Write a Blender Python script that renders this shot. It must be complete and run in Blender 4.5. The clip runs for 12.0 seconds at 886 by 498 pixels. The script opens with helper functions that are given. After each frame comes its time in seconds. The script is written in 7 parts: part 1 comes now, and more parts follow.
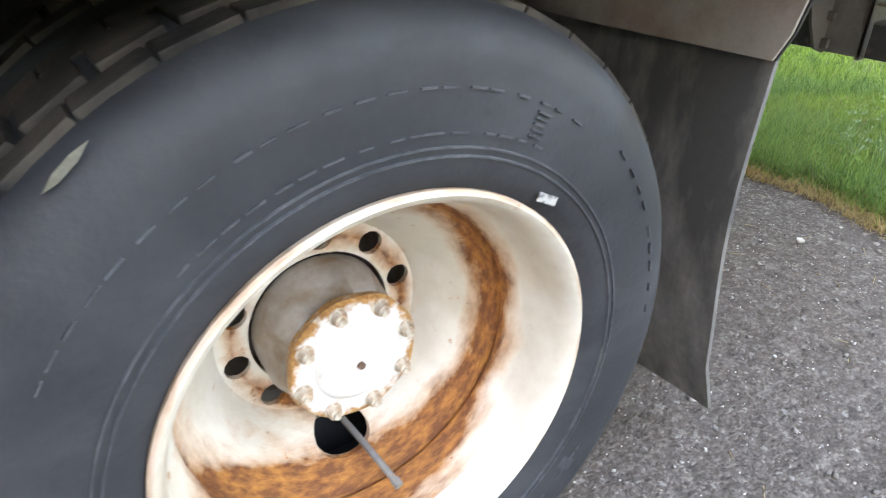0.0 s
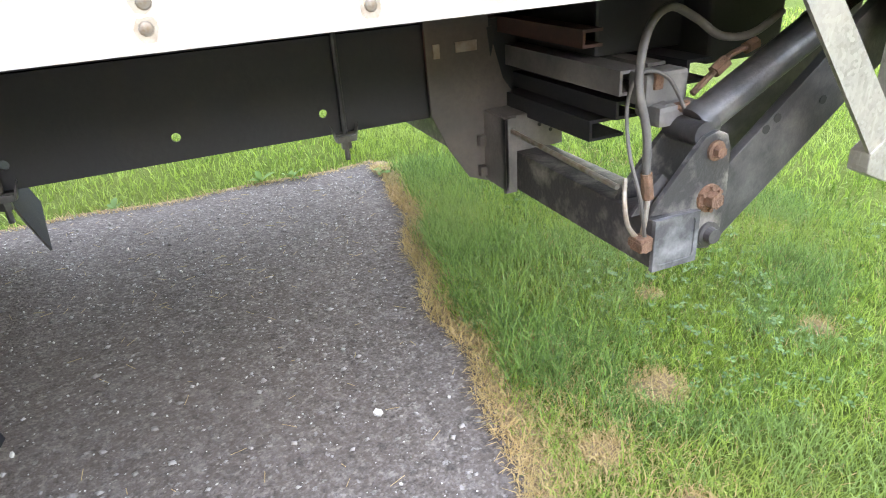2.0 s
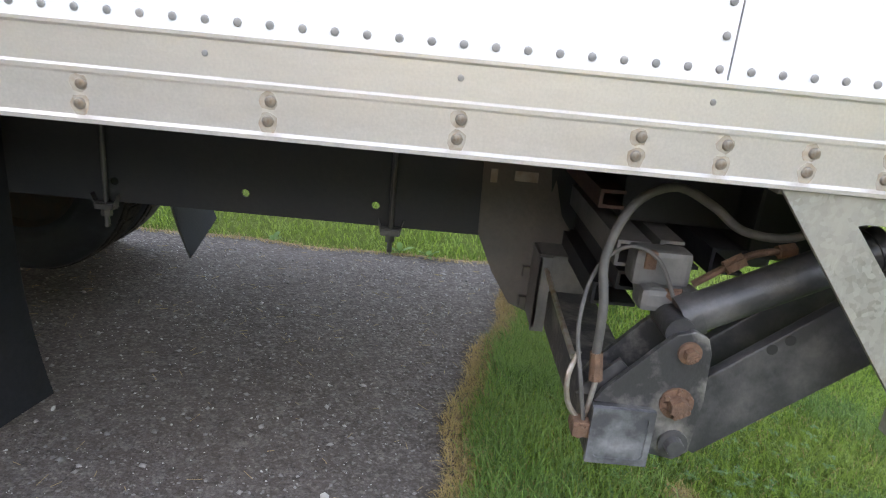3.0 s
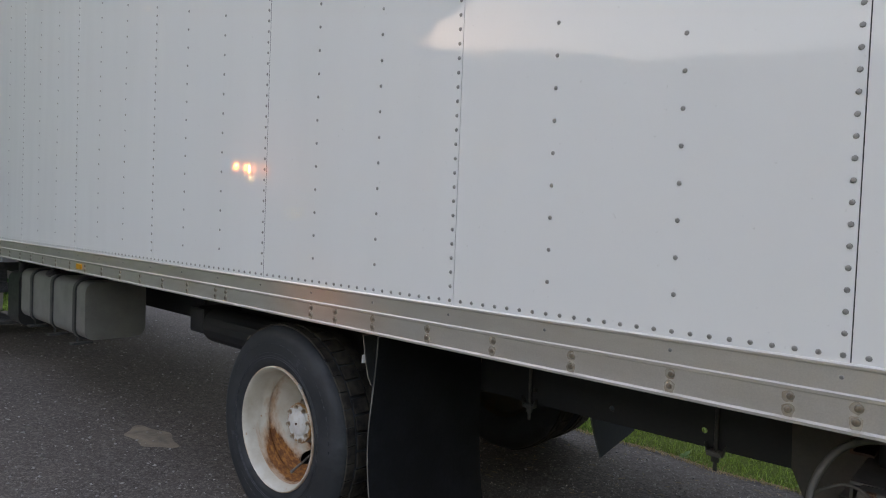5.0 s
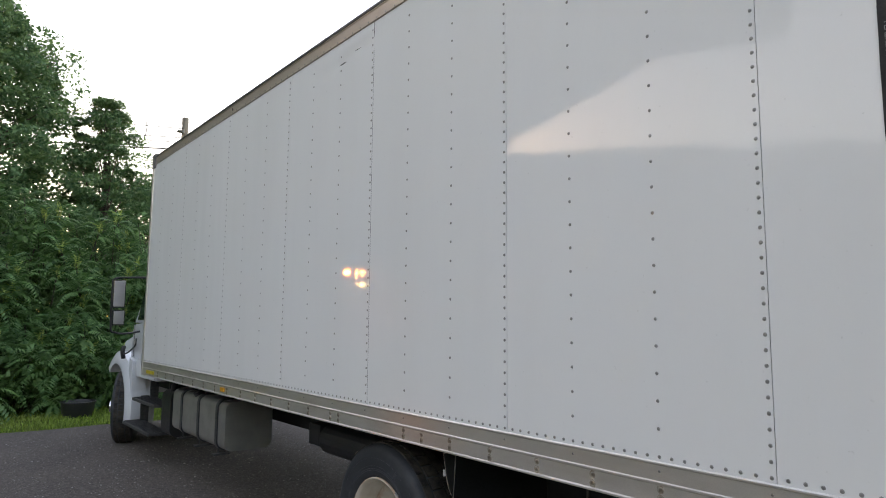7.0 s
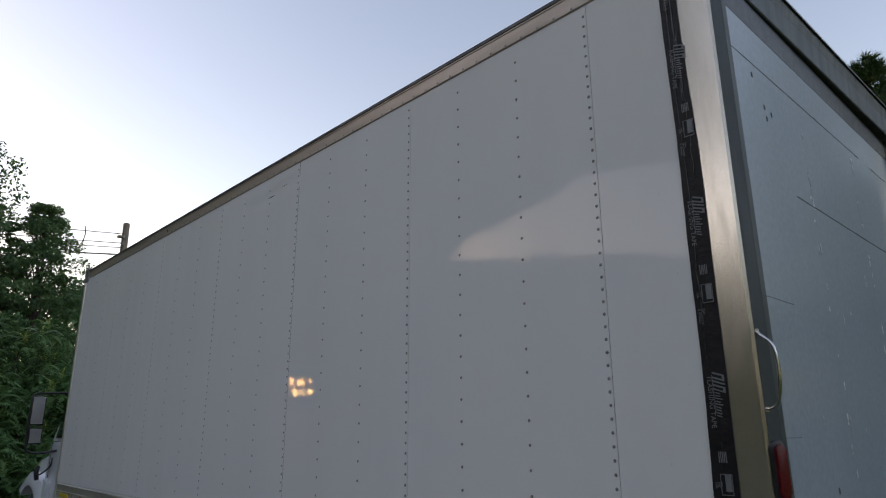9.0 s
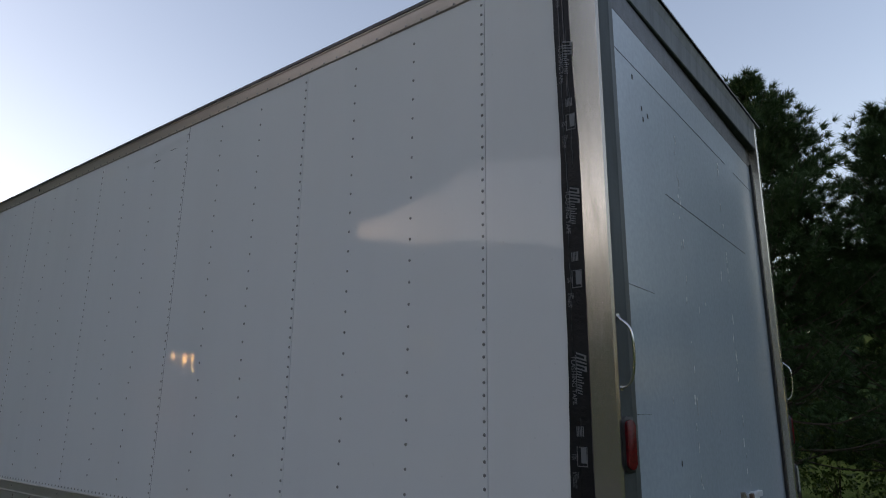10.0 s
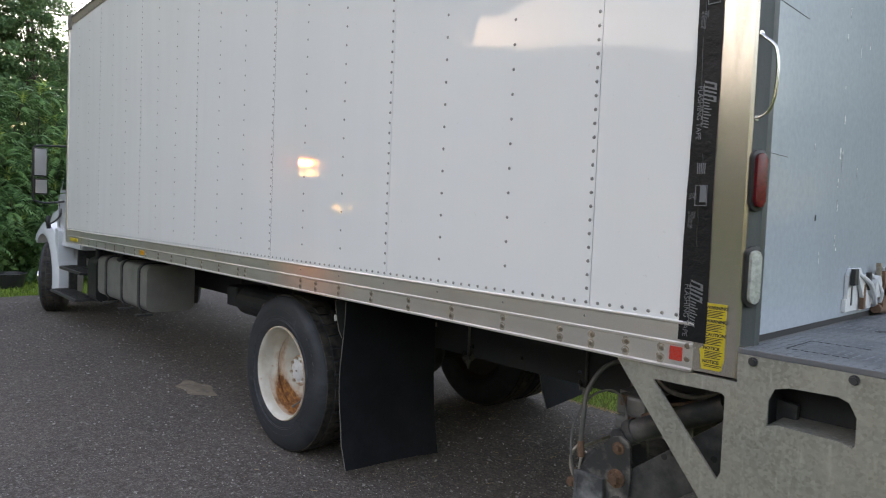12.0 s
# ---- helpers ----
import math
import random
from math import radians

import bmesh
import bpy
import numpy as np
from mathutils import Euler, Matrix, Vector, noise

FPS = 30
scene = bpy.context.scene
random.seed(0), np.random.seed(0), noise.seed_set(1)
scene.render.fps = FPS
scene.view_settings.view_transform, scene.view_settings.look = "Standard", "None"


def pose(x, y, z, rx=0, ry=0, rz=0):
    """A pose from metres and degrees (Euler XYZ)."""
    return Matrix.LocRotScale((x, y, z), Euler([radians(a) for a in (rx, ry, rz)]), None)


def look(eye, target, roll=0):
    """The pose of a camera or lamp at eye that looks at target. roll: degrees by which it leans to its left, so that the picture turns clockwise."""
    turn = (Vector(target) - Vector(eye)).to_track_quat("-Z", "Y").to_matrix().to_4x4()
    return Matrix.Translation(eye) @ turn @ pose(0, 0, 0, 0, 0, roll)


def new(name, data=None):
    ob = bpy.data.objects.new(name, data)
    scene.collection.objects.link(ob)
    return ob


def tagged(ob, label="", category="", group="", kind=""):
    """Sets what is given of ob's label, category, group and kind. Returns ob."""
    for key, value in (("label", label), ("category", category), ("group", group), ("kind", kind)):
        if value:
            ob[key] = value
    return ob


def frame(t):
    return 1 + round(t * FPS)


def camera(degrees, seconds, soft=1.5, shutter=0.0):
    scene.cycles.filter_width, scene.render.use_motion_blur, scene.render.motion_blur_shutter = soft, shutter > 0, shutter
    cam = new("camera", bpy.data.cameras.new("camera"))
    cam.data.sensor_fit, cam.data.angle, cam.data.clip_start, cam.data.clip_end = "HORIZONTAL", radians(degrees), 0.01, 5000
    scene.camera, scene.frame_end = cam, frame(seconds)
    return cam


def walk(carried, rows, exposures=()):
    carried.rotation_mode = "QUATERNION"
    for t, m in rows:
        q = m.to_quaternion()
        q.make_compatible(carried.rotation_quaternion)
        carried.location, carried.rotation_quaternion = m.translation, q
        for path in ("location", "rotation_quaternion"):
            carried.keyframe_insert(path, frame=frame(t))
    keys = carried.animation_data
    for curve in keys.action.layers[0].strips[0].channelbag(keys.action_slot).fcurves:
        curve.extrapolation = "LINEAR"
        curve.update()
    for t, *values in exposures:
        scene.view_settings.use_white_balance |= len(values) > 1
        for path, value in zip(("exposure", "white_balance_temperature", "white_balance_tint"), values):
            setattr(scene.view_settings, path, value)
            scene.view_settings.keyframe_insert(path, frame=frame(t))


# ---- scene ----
cam = camera(68.7, 12.0, soft=1.0, shutter=0.1)

PATH = [
    (0, (-2.713, -0.445, 1.11), (-1.762, 0.994, 0.097), -1.1),
    (0.5, (-2.286, -0.584, 1.166), (-1.352, 0.893, 0.195), 0.3),
    (1, (-1.829, -0.718, 1.178), (-0.874, 0.779, 0.256), 0.8),
    (1.5, (-1.401, -0.853, 1.217), (-0.579, 0.743, 0.337), -2.5),
    (2, (-1.014, -0.964, 1.211), (-0.338, 0.704, 0.34), -4.0),
    (2.5, (-0.687, -0.975, 1.246), (-0.158, 0.788, 0.464), -0.4),
    (3, (-0.427, -1.07, 1.282), (-0.393, 0.831, 0.663), 5.6),
    (3.5, (-0.255, -1.256, 1.358), (-0.69, 0.657, 0.971), 3.8),
    (3.7, (-0.211, -1.35, 1.38), (-0.84, 0.507, 0.989), 4.2),
    (5.3, (0.432, -1.804, 1.602), (-0.999, -0.407, 1.615), 1.2),
    (5.5, (0.508, -1.851, 1.648), (-0.976, -0.511, 1.686), 0.7),
    (6, (0.747, -1.919, 1.665), (-0.799, -0.652, 1.738), 2.3),
    (6.5, (0.902, -2.011, 1.716), (-0.665, -0.774, 1.845), 1.6),
    (6.7, (0.949, -2.079, 1.738), (-0.619, -0.85, 1.918), 0.8),
    (8.3, (1.272, -2.249, 1.821), (-0.239, -0.979, 2.141), -0.3),
    (8.5, (1.324, -2.231, 1.835), (-0.177, -0.967, 2.223), -1.2),
    (9, (1.422, -2.221, 1.847), (0.019, -0.9, 2.382), -0.3),
    (9.5, (1.464, -2.212, 1.871), (0.249, -0.781, 2.562), -1.2),
    (10, (1.49, -2.196, 1.821), (0.3, -0.663, 2.304), 0.5),
    (10.5, (1.47, -2.154, 1.758), (0.232, -0.609, 2.04), 0.6),
    (11, (1.438, -2.15, 1.686), (0.105, -0.662, 1.772), 1.3),
    (11.5, (1.368, -2.158, 1.622), (-0.195, -0.91, 1.619), 0.8),
    (12, (1.388, -2.023, 1.556), (-0.076, -0.664, 1.466), 2.3),
]
EXPOSURES = [
    (0.0, 5.32, 8750, 29), (1.0, 6.03, 8500, 33), (2.0, 5.68, 8700, 34), (2.7, 5.2, 8500, 33), (3.2, 4.2, 8450, 34), (3.7, 3.57, 8500, 38), (5.5, 3.15, 8700, 31),
    (6.5, 3.15, 8800, 31), (8.5, 2.19, 8400, 33), (9.5, 1.70, 7650, 31), (10.0, 1.69, 7600, 31), (10.6, 2.35, 7950, 29), (11.2, 2.7, 8300, 32), (12.0, 3.4, 8750, 32),
]
walk(cam, [(t, look(eye, target, roll)) for t, eye, target, roll in PATH], EXPOSURES)

# ---- light ----
SUN_DIR = Vector((-0.856, -0.511, 0.0765))
world = bpy.data.worlds.new("dusk_sky")
scene.world = world
world.use_nodes = True
wn = world.node_tree.nodes
sky = wn.new("ShaderNodeTexSky")
sky.sky_type = "NISHITA"
sky.sun_disc = False
sky.sun_elevation = radians(6.0)
sky.sun_rotation = math.atan2(SUN_DIR.x, SUN_DIR.y)
sky.air_density, sky.dust_density, sky.ozone_density = 1.0, 0.85, 1.3
world.node_tree.links.new(sky.outputs["Color"], wn["Background"].inputs["Color"])
wn["Background"].inputs["Strength"].default_value = 0.15

sun_data = bpy.data.lights.new("sun", "SUN")
sun_data.energy, sun_data.angle, sun_data.color = 0.020, radians(0.45), (1.0, 0.32, 0.05)
sun = new("sun", sun_data)
sun.matrix_world = look(SUN_DIR * 60, (0, 0, 0))


# ---- materials ----
def nodes_of(name):
    m = bpy.data.materials.new(name)
    m.use_nodes = True
    nt = m.node_tree
    return m, nt, nt.nodes["Principled BSDF"]


def noise_ramp(nt, coord, scale, a, b, detail=6.0, rough=0.6, stretch=None):
    n = nt.nodes.new("ShaderNodeTexNoise")
    n.inputs["Scale"].default_value, n.inputs["Detail"].default_value, n.inputs["Roughness"].default_value = scale, detail, rough
    if stretch:
        mp = nt.nodes.new("ShaderNodeMapping")
        mp.inputs["Scale"].default_value = stretch
        nt.links.new(coord, mp.inputs["Vector"])
        nt.links.new(mp.outputs["Vector"], n.inputs["Vector"])
    else:
        nt.links.new(coord, n.inputs["Vector"])
    r = nt.nodes.new("ShaderNodeMapRange")
    r.inputs["From Min"].default_value, r.inputs["From Max"].default_value = a, b
    nt.links.new(n.outputs["Fac"], r.inputs["Value"])
    return r.outputs["Result"]


def mix(nt, fac, a, b):
    m = nt.nodes.new("ShaderNodeMix")
    m.data_type = "RGBA"
    for k, v in ((0, fac), (6, a), (7, b)):
        if isinstance(v, (tuple, list)):
            m.inputs[k].default_value = (*v, 1) if len(v) == 3 else v
        elif isinstance(v, (int, float)):
            m.inputs[k].default_value = v
        else:
            nt.links.new(v, m.inputs[k])
    return m.outputs[2]


def calc(nt, op, a, b=0.0, clamp=False):
    m = nt.nodes.new("ShaderNodeMath")
    m.operation, m.use_clamp = op, clamp
    for k, v in ((0, a), (1, b)):
        if isinstance(v, (int, float)):
            m.inputs[k].default_value = v
        else:
            nt.links.new(v, m.inputs[k])
    return m.outputs[0]


def bump(nt, bsdf, height, strength, dist):
    b = nt.nodes.new("ShaderNodeBump")
    b.inputs["Strength"].default_value, b.inputs["Distance"].default_value = strength, dist
    nt.links.new(height, b.inputs["Height"])
    nt.links.new(b.outputs["Normal"], bsdf.inputs["Normal"])


def surface(name, base, worn, rough=0.6, metal=0.0, scale=6.0, a=0.45, b=0.75, grain=120.0, relief=0.15, dist=0.002, stretch=None, spec=0.5, spread=0.12):
    """A surface of one base colour with a worn second colour in patches, fine grain and uneven gloss."""
    m, nt, bs = nodes_of(name)
    co = nt.nodes.new("ShaderNodeTexCoord").outputs["Object"]
    big = noise_ramp(nt, co, scale, a, b, stretch=stretch)
    fine = noise_ramp(nt, co, grain, 0.3, 0.7, 3.0)
    col = mix(nt, big, base, worn)
    col = mix(nt, calc(nt, "MULTIPLY", fine, 0.25), col, tuple(c * 0.55 for c in base))
    nt.links.new(col, bs.inputs["Base Color"])
    r = calc(nt, "ADD", calc(nt, "MULTIPLY", big, spread), rough - spread / 2, True)
    nt.links.new(r, bs.inputs["Roughness"])
    bs.inputs["Metallic"].default_value = metal
    bs.inputs["Specular IOR Level"].default_value = spec
    if relief:
        bump(nt, bs, fine, relief, dist)
    return m


def panel_material():
    m, nt, bs = nodes_of("white_gloss_sheet")
    co = nt.nodes.new("ShaderNodeTexCoord").outputs["Object"]
    dirt = noise_ramp(nt, co, 1.3, 0.45, 0.8, 8.0, stretch=(1.0, 1.0, 0.25))
    speck = noise_ramp(nt, co, 45.0, 0.7, 0.78, 2.0)
    col = mix(nt, calc(nt, "MULTIPLY", dirt, 0.35), (0.755, 0.755, 0.745), (0.655, 0.65, 0.63))
    col = mix(nt, calc(nt, "MULTIPLY", speck, 0.25), col, (0.35, 0.33, 0.3))
    nt.links.new(col, bs.inputs["Base Color"])
    r = calc(nt, "ADD", calc(nt, "MULTIPLY", noise_ramp(nt, co, 3.0, 0.3, 0.8), 0.012), 0.034)
    nt.links.new(r, bs.inputs["Roughness"])
    bs.inputs["Specular IOR Level"].default_value = 0.27
    wave = nt.nodes.new("ShaderNodeTexNoise")
    wave.inputs["Scale"].default_value, wave.inputs["Detail"].default_value = 1.6, 2.0
    nt.links.new(co, wave.inputs["Vector"])
    quilt = nt.nodes.new("ShaderNodeTexNoise")
    quilt.inputs["Scale"].default_value, quilt.inputs["Detail"].default_value = 1.0, 1.5
    mp = nt.nodes.new("ShaderNodeMapping")
    mp.inputs["Scale"].default_value = (4.2, 1.0, 0.7)
    nt.links.new(co, mp.inputs["Vector"])
    nt.links.new(mp.outputs["Vector"], quilt.inputs["Vector"])
    lift = calc(nt, "ADD", calc(nt, "MULTIPLY", wave.outputs["Fac"], 0.0007), calc(nt, "MULTIPLY", quilt.outputs["Fac"], 0.0036))
    bump(nt, bs, lift, 1.0, 1.0)
    return m


def galvanised_material():
    m, nt, bs = nodes_of("galvanised_steel")
    co = nt.nodes.new("ShaderNodeTexCoord").outputs["Object"]
    v = nt.nodes.new("ShaderNodeTexVoronoi")
    v.inputs["Scale"].default_value = 110.0
    nt.links.new(co, v.inputs["Vector"])
    sep = nt.nodes.new("ShaderNodeSeparateColor")
    nt.links.new(v.outputs["Color"], sep.inputs["Color"])
    big = noise_ramp(nt, co, 5.0, 0.4, 0.7, 8.0)
    col = mix(nt, sep.outputs["Red"], (0.36, 0.35, 0.305), (0.24, 0.233, 0.198))
    col = mix(nt, big, col, (0.38, 0.36, 0.31))
    run = noise_ramp(nt, co, 38.0, 0.56, 0.70, 4.0, 0.6, stretch=(1.0, 1.0, 0.16))
    col = mix(nt, calc(nt, "MULTIPLY", run, 0.35), col, (0.55, 0.53, 0.47))
    spot = noise_ramp(nt, co, 55.0, 0.62, 0.72, 4.0, 0.6, stretch=(1.0, 1.0, 0.5))
    col = mix(nt, calc(nt, "MULTIPLY", spot, 0.3), col, (0.13, 0.125, 0.11))
    nt.links.new(col, bs.inputs["Base Color"])
    nt.links.new(calc(nt, "ADD", calc(nt, "MULTIPLY", sep.outputs["Green"], 0.2), 0.42), bs.inputs["Roughness"])
    bs.inputs["Metallic"].default_value = 0.45
    return m


def rim_material():
    """Cream-white wheel paint with rust that has crept from the bead ledge, the lip and the low side."""
    m, nt, bs = nodes_of("rusty_white_wheel_paint")
    co = nt.nodes.new("ShaderNodeTexCoord").outputs["Object"]
    sep = nt.nodes.new("ShaderNodeSeparateXYZ")
    nt.links.new(co, sep.inputs["Vector"])
    x, y, z = sep.outputs
    rad = calc(nt, "SQRT", calc(nt, "ADD", calc(nt, "MULTIPLY", x, x), calc(nt, "MULTIPLY", z, z)))
    comb = nt.nodes.new("ShaderNodeCombineXYZ")
    for k, val in enumerate((calc(nt, "MULTIPLY", calc(nt, "ARCTAN2", z, x), 0.10), y, rad)):
        nt.links.new(val, comb.inputs[k])
    round_ = comb.outputs[0]
    n1 = noise_ramp(nt, round_, 26.0, 0.25, 0.75, 6.0, 0.6)
    n2 = noise_ramp(nt, round_, 75.0, 0.3, 0.75, 6.0, 0.65)
    n3 = noise_ramp(nt, co, 34.0, 0.66, 0.74, 5.0, 0.6)
    ring = calc(nt, "SUBTRACT", 1.0, calc(nt, "MULTIPLY", calc(nt, "ABSOLUTE", calc(nt, "SUBTRACT", y, 0.138)), 19.0), True)
    ring = calc(nt, "MULTIPLY", ring, calc(nt, "GREATER_THAN", rad, 0.2))
    side = calc(nt, "ADD", calc(nt, "MULTIPLY", calc(nt, "SUBTRACT", x, z), 1.6), 0.85, True)
    ring = calc(nt, "MULTIPLY", ring, side)
    lip = calc(nt, "MULTIPLY", calc(nt, "SUBTRACT", rad, 0.2965), 90.0, True)
    low = calc(nt, "MULTIPLY", calc(nt, "SUBTRACT", -0.09, calc(nt, "SUBTRACT", z, calc(nt, "MULTIPLY", x, -0.25))), 5.5, True)
    low = calc(nt, "MULTIPLY", low, calc(nt, "GREATER_THAN", y, 0.06))
    stud = calc(nt, "SUBTRACT", 1.0, calc(nt, "MULTIPLY", calc(nt, "ABSOLUTE", calc(nt, "SUBTRACT", rad, 0.143)), 30.0), True)
    amount = calc(nt, "ADD", calc(nt, "MULTIPLY", ring, 1.5), calc(nt, "ADD", calc(nt, "MULTIPLY", lip, 0.6), calc(nt, "MULTIPLY", low, 0.8)))
    amount = calc(nt, "ADD", amount, calc(nt, "ADD", calc(nt, "MULTIPLY", n2, 0.16), calc(nt, "MULTIPLY", stud, 0.95)))
    amount = calc(nt, "SUBTRACT", calc(nt, "ADD", amount, calc(nt, "MULTIPLY", n1, 0.7)), 0.68)
    amount = calc(nt, "ADD", calc(nt, "MULTIPLY", amount, 1.35, True), calc(nt, "MULTIPLY", n3, 0.6), True)
    rust = mix(nt, calc(nt, "MULTIPLY", amount, calc(nt, "ADD", n2, 0.35), True), (0.58, 0.225, 0.045), (0.15, 0.045, 0.012))
    paint = mix(nt, noise_ramp(nt, co, 9.0, 0.4, 0.8), (0.66, 0.62, 0.55), (0.50, 0.43, 0.34))
    col = mix(nt, amount, paint, rust)
    nt.links.new(col, bs.inputs["Base Color"])
    nt.links.new(calc(nt, "ADD", calc(nt, "MULTIPLY", amount, 0.4), 0.40), bs.inputs["Roughness"])
    bump(nt, bs, calc(nt, "ADD", n2, amount), 0.3, 0.002)
    return m


def flange_material():
    """White hub paint, chipped to rust along its rim and round the bolts."""
    m, nt, bs = nodes_of("rust_edged_flange_paint")
    co = nt.nodes.new("ShaderNodeTexCoord").outputs["Object"]
    sep = nt.nodes.new("ShaderNodeSeparateXYZ")
    nt.links.new(co, sep.inputs["Vector"])
    x, y, z = sep.outputs
    rad = calc(nt, "SQRT", calc(nt, "ADD", calc(nt, "MULTIPLY", x, x), calc(nt, "MULTIPLY", z, z)))
    n = noise_ramp(nt, co, 55.0, 0.3, 0.7, 5.0)
    fine = noise_ramp(nt, co, 160.0, 0.3, 0.7, 4.0)
    edge = calc(nt, "MULTIPLY", calc(nt, "SUBTRACT", rad, 0.082), 60.0, True)
    amount = calc(nt, "SUBTRACT", calc(nt, "ADD", calc(nt, "MULTIPLY", edge, 0.75), calc(nt, "MULTIPLY", n, 0.85)), 0.62)
    amount = calc(nt, "MULTIPLY", amount, 2.2, True)
    paint = mix(nt, noise_ramp(nt, co, 22.0, 0.4, 0.8), (0.70, 0.70, 0.70), (0.58, 0.54, 0.48))
    nt.links.new(mix(nt, amount, paint, mix(nt, fine, (0.52, 0.27, 0.09), (0.25, 0.10, 0.035))), bs.inputs["Base Color"])
    bs.inputs["Roughness"].default_value = 0.42
    bump(nt, bs, calc(nt, "ADD", fine, amount), 0.2, 0.001)
    return m


def rubber_material():
    m, nt, bs = nodes_of("worn_tyre_rubber")
    co = nt.nodes.new("ShaderNodeTexCoord").outputs["Object"]
    dust = noise_ramp(nt, co, 7.0, 0.35, 0.8, 8.0)
    fine = noise_ramp(nt, co, 90.0, 0.3, 0.8, 4.0)
    smear = noise_ramp(nt, co, 3.2, 0.5, 0.75, 6.0, stretch=(1.0, 1.0, 2.2))
    col = mix(nt, dust, (0.022, 0.025, 0.030), (0.046, 0.050, 0.057))
    col = mix(nt, calc(nt, "MULTIPLY", smear, 0.6), col, (0.072, 0.078, 0.088))
    col = mix(nt, calc(nt, "MULTIPLY", fine, 0.25), col, (0.05, 0.05, 0.05))
    nt.links.new(col, bs.inputs["Base Color"])
    nt.links.new(calc(nt, "ADD", calc(nt, "MULTIPLY", dust, 0.2), 0.5), bs.inputs["Roughness"])
    bs.inputs["Specular IOR Level"].default_value = 0.3
    bump(nt, bs, fine, 0.25, 0.0015)
    return m


def tread_material():
    m, nt, bs = nodes_of("dusty_tread_rubber")
    co = nt.nodes.new("ShaderNodeTexCoord").outputs["Object"]
    dust = noise_ramp(nt, co, 11.0, 0.35, 0.7, 8.0)
    fine = noise_ramp(nt, co, 120.0, 0.3, 0.8, 4.0)
    col = mix(nt, dust, (0.022, 0.021, 0.021), (0.085, 0.073, 0.062))
    nt.links.new(col, bs.inputs["Base Color"])
    bs.inputs["Roughness"].default_value = 0.85
    bs.inputs["Specular IOR Level"].default_value = 0.2
    bump(nt, bs, fine, 0.4, 0.002)
    return m


def asphalt_material():
    m, nt, bs = nodes_of("old_asphalt")
    co = nt.nodes.new("ShaderNodeTexCoord").outputs["Object"]
    v = nt.nodes.new("ShaderNodeTexVoronoi")
    v.inputs["Scale"].default_value = 130.0
    nt.links.new(co, v.inputs["Vector"])
    sep = nt.nodes.new("ShaderNodeSeparateColor")
    nt.links.new(v.outputs["Color"], sep.inputs["Color"])
    stone = calc(nt, "POWER", sep.outputs["Red"], 3.0)
    big = noise_ramp(nt, co, 0.9, 0.35, 0.7, 8.0)
    mid = noise_ramp(nt, co, 9.0, 0.4, 0.75, 6.0)
    binder = mix(nt, big, (0.088, 0.072, 0.063), (0.150, 0.121, 0.104))
    binder = mix(nt, calc(nt, "MULTIPLY", mid, 0.4), binder, (0.165, 0.142, 0.132))
    pebble = mix(nt, sep.outputs["Green"], (0.17, 0.145, 0.13), (0.29, 0.25, 0.22))
    col = mix(nt, stone, binder, pebble)
    wob = nt.nodes.new("ShaderNodeTexNoise")
    wob.inputs["Scale"].default_value, wob.inputs["Detail"].default_value = 70.0, 3.0
    nt.links.new(co, wob.inputs["Vector"])
    shift = nt.nodes.new("ShaderNodeVectorMath")
    shift.operation = "MULTIPLY_ADD"
    nt.links.new(wob.outputs["Color"], shift.inputs[0])
    shift.inputs[1].default_value = (0.028, 0.028, 0.028)
    nt.links.new(co, shift.inputs[2])
    broken = shift.outputs[0]
    v2 = nt.nodes.new("ShaderNodeTexVoronoi")
    v2.inputs["Scale"].default_value = 22.0
    nt.links.new(broken, v2.inputs["Vector"])
    s2 = nt.nodes.new("ShaderNodeSeparateColor")
    nt.links.new(v2.outputs["Color"], s2.inputs["Color"])
    chip = calc(nt, "MULTIPLY", calc(nt, "LESS_THAN", v2.outputs["Distance"], 0.17), calc(nt, "GREATER_THAN", s2.outputs["Red"], 0.58))
    col = mix(nt, calc(nt, "MULTIPLY", chip, 0.45), col, (0.5, 0.48, 0.46))
    v3 = nt.nodes.new("ShaderNodeTexVoronoi")
    v3.inputs["Scale"].default_value = 52.0
    nt.links.new(broken, v3.inputs["Vector"])
    s3 = nt.nodes.new("ShaderNodeSeparateColor")
    nt.links.new(v3.outputs["Color"], s3.inputs["Color"])
    grit = calc(nt, "MULTIPLY", calc(nt, "LESS_THAN", v3.outputs["Distance"], 0.34), calc(nt, "GREATER_THAN", s3.outputs["Green"], 0.90))
    col = mix(nt, calc(nt, "MULTIPLY", grit, 0.6), col, (0.36, 0.34, 0.31))
    dust = noise_ramp(nt, co, 0.55, 0.5, 0.72, 5.0)
    col = mix(nt, calc(nt, "MULTIPLY", dust, 0.5), col, (0.18, 0.142, 0.117))
    v4 = nt.nodes.new("ShaderNodeTexVoronoi")
    v4.inputs["Scale"].default_value = 11.0
    nt.links.new(broken, v4.inputs["Vector"])
    s4 = nt.nodes.new("ShaderNodeSeparateColor")
    nt.links.new(v4.outputs["Color"], s4.inputs["Color"])
    bare = calc(nt, "MULTIPLY", calc(nt, "LESS_THAN", v4.outputs["Distance"], calc(nt, "MULTIPLY", s4.outputs["Blue"], 0.2)), calc(nt, "GREATER_THAN", s4.outputs["Red"], 0.45))
    col = mix(nt, calc(nt, "MULTIPLY", bare, 0.42), col, (0.42, 0.39, 0.37))
    rough = noise_ramp(nt, co, 24.0, 0.36, 0.64, 9.0, 0.85)
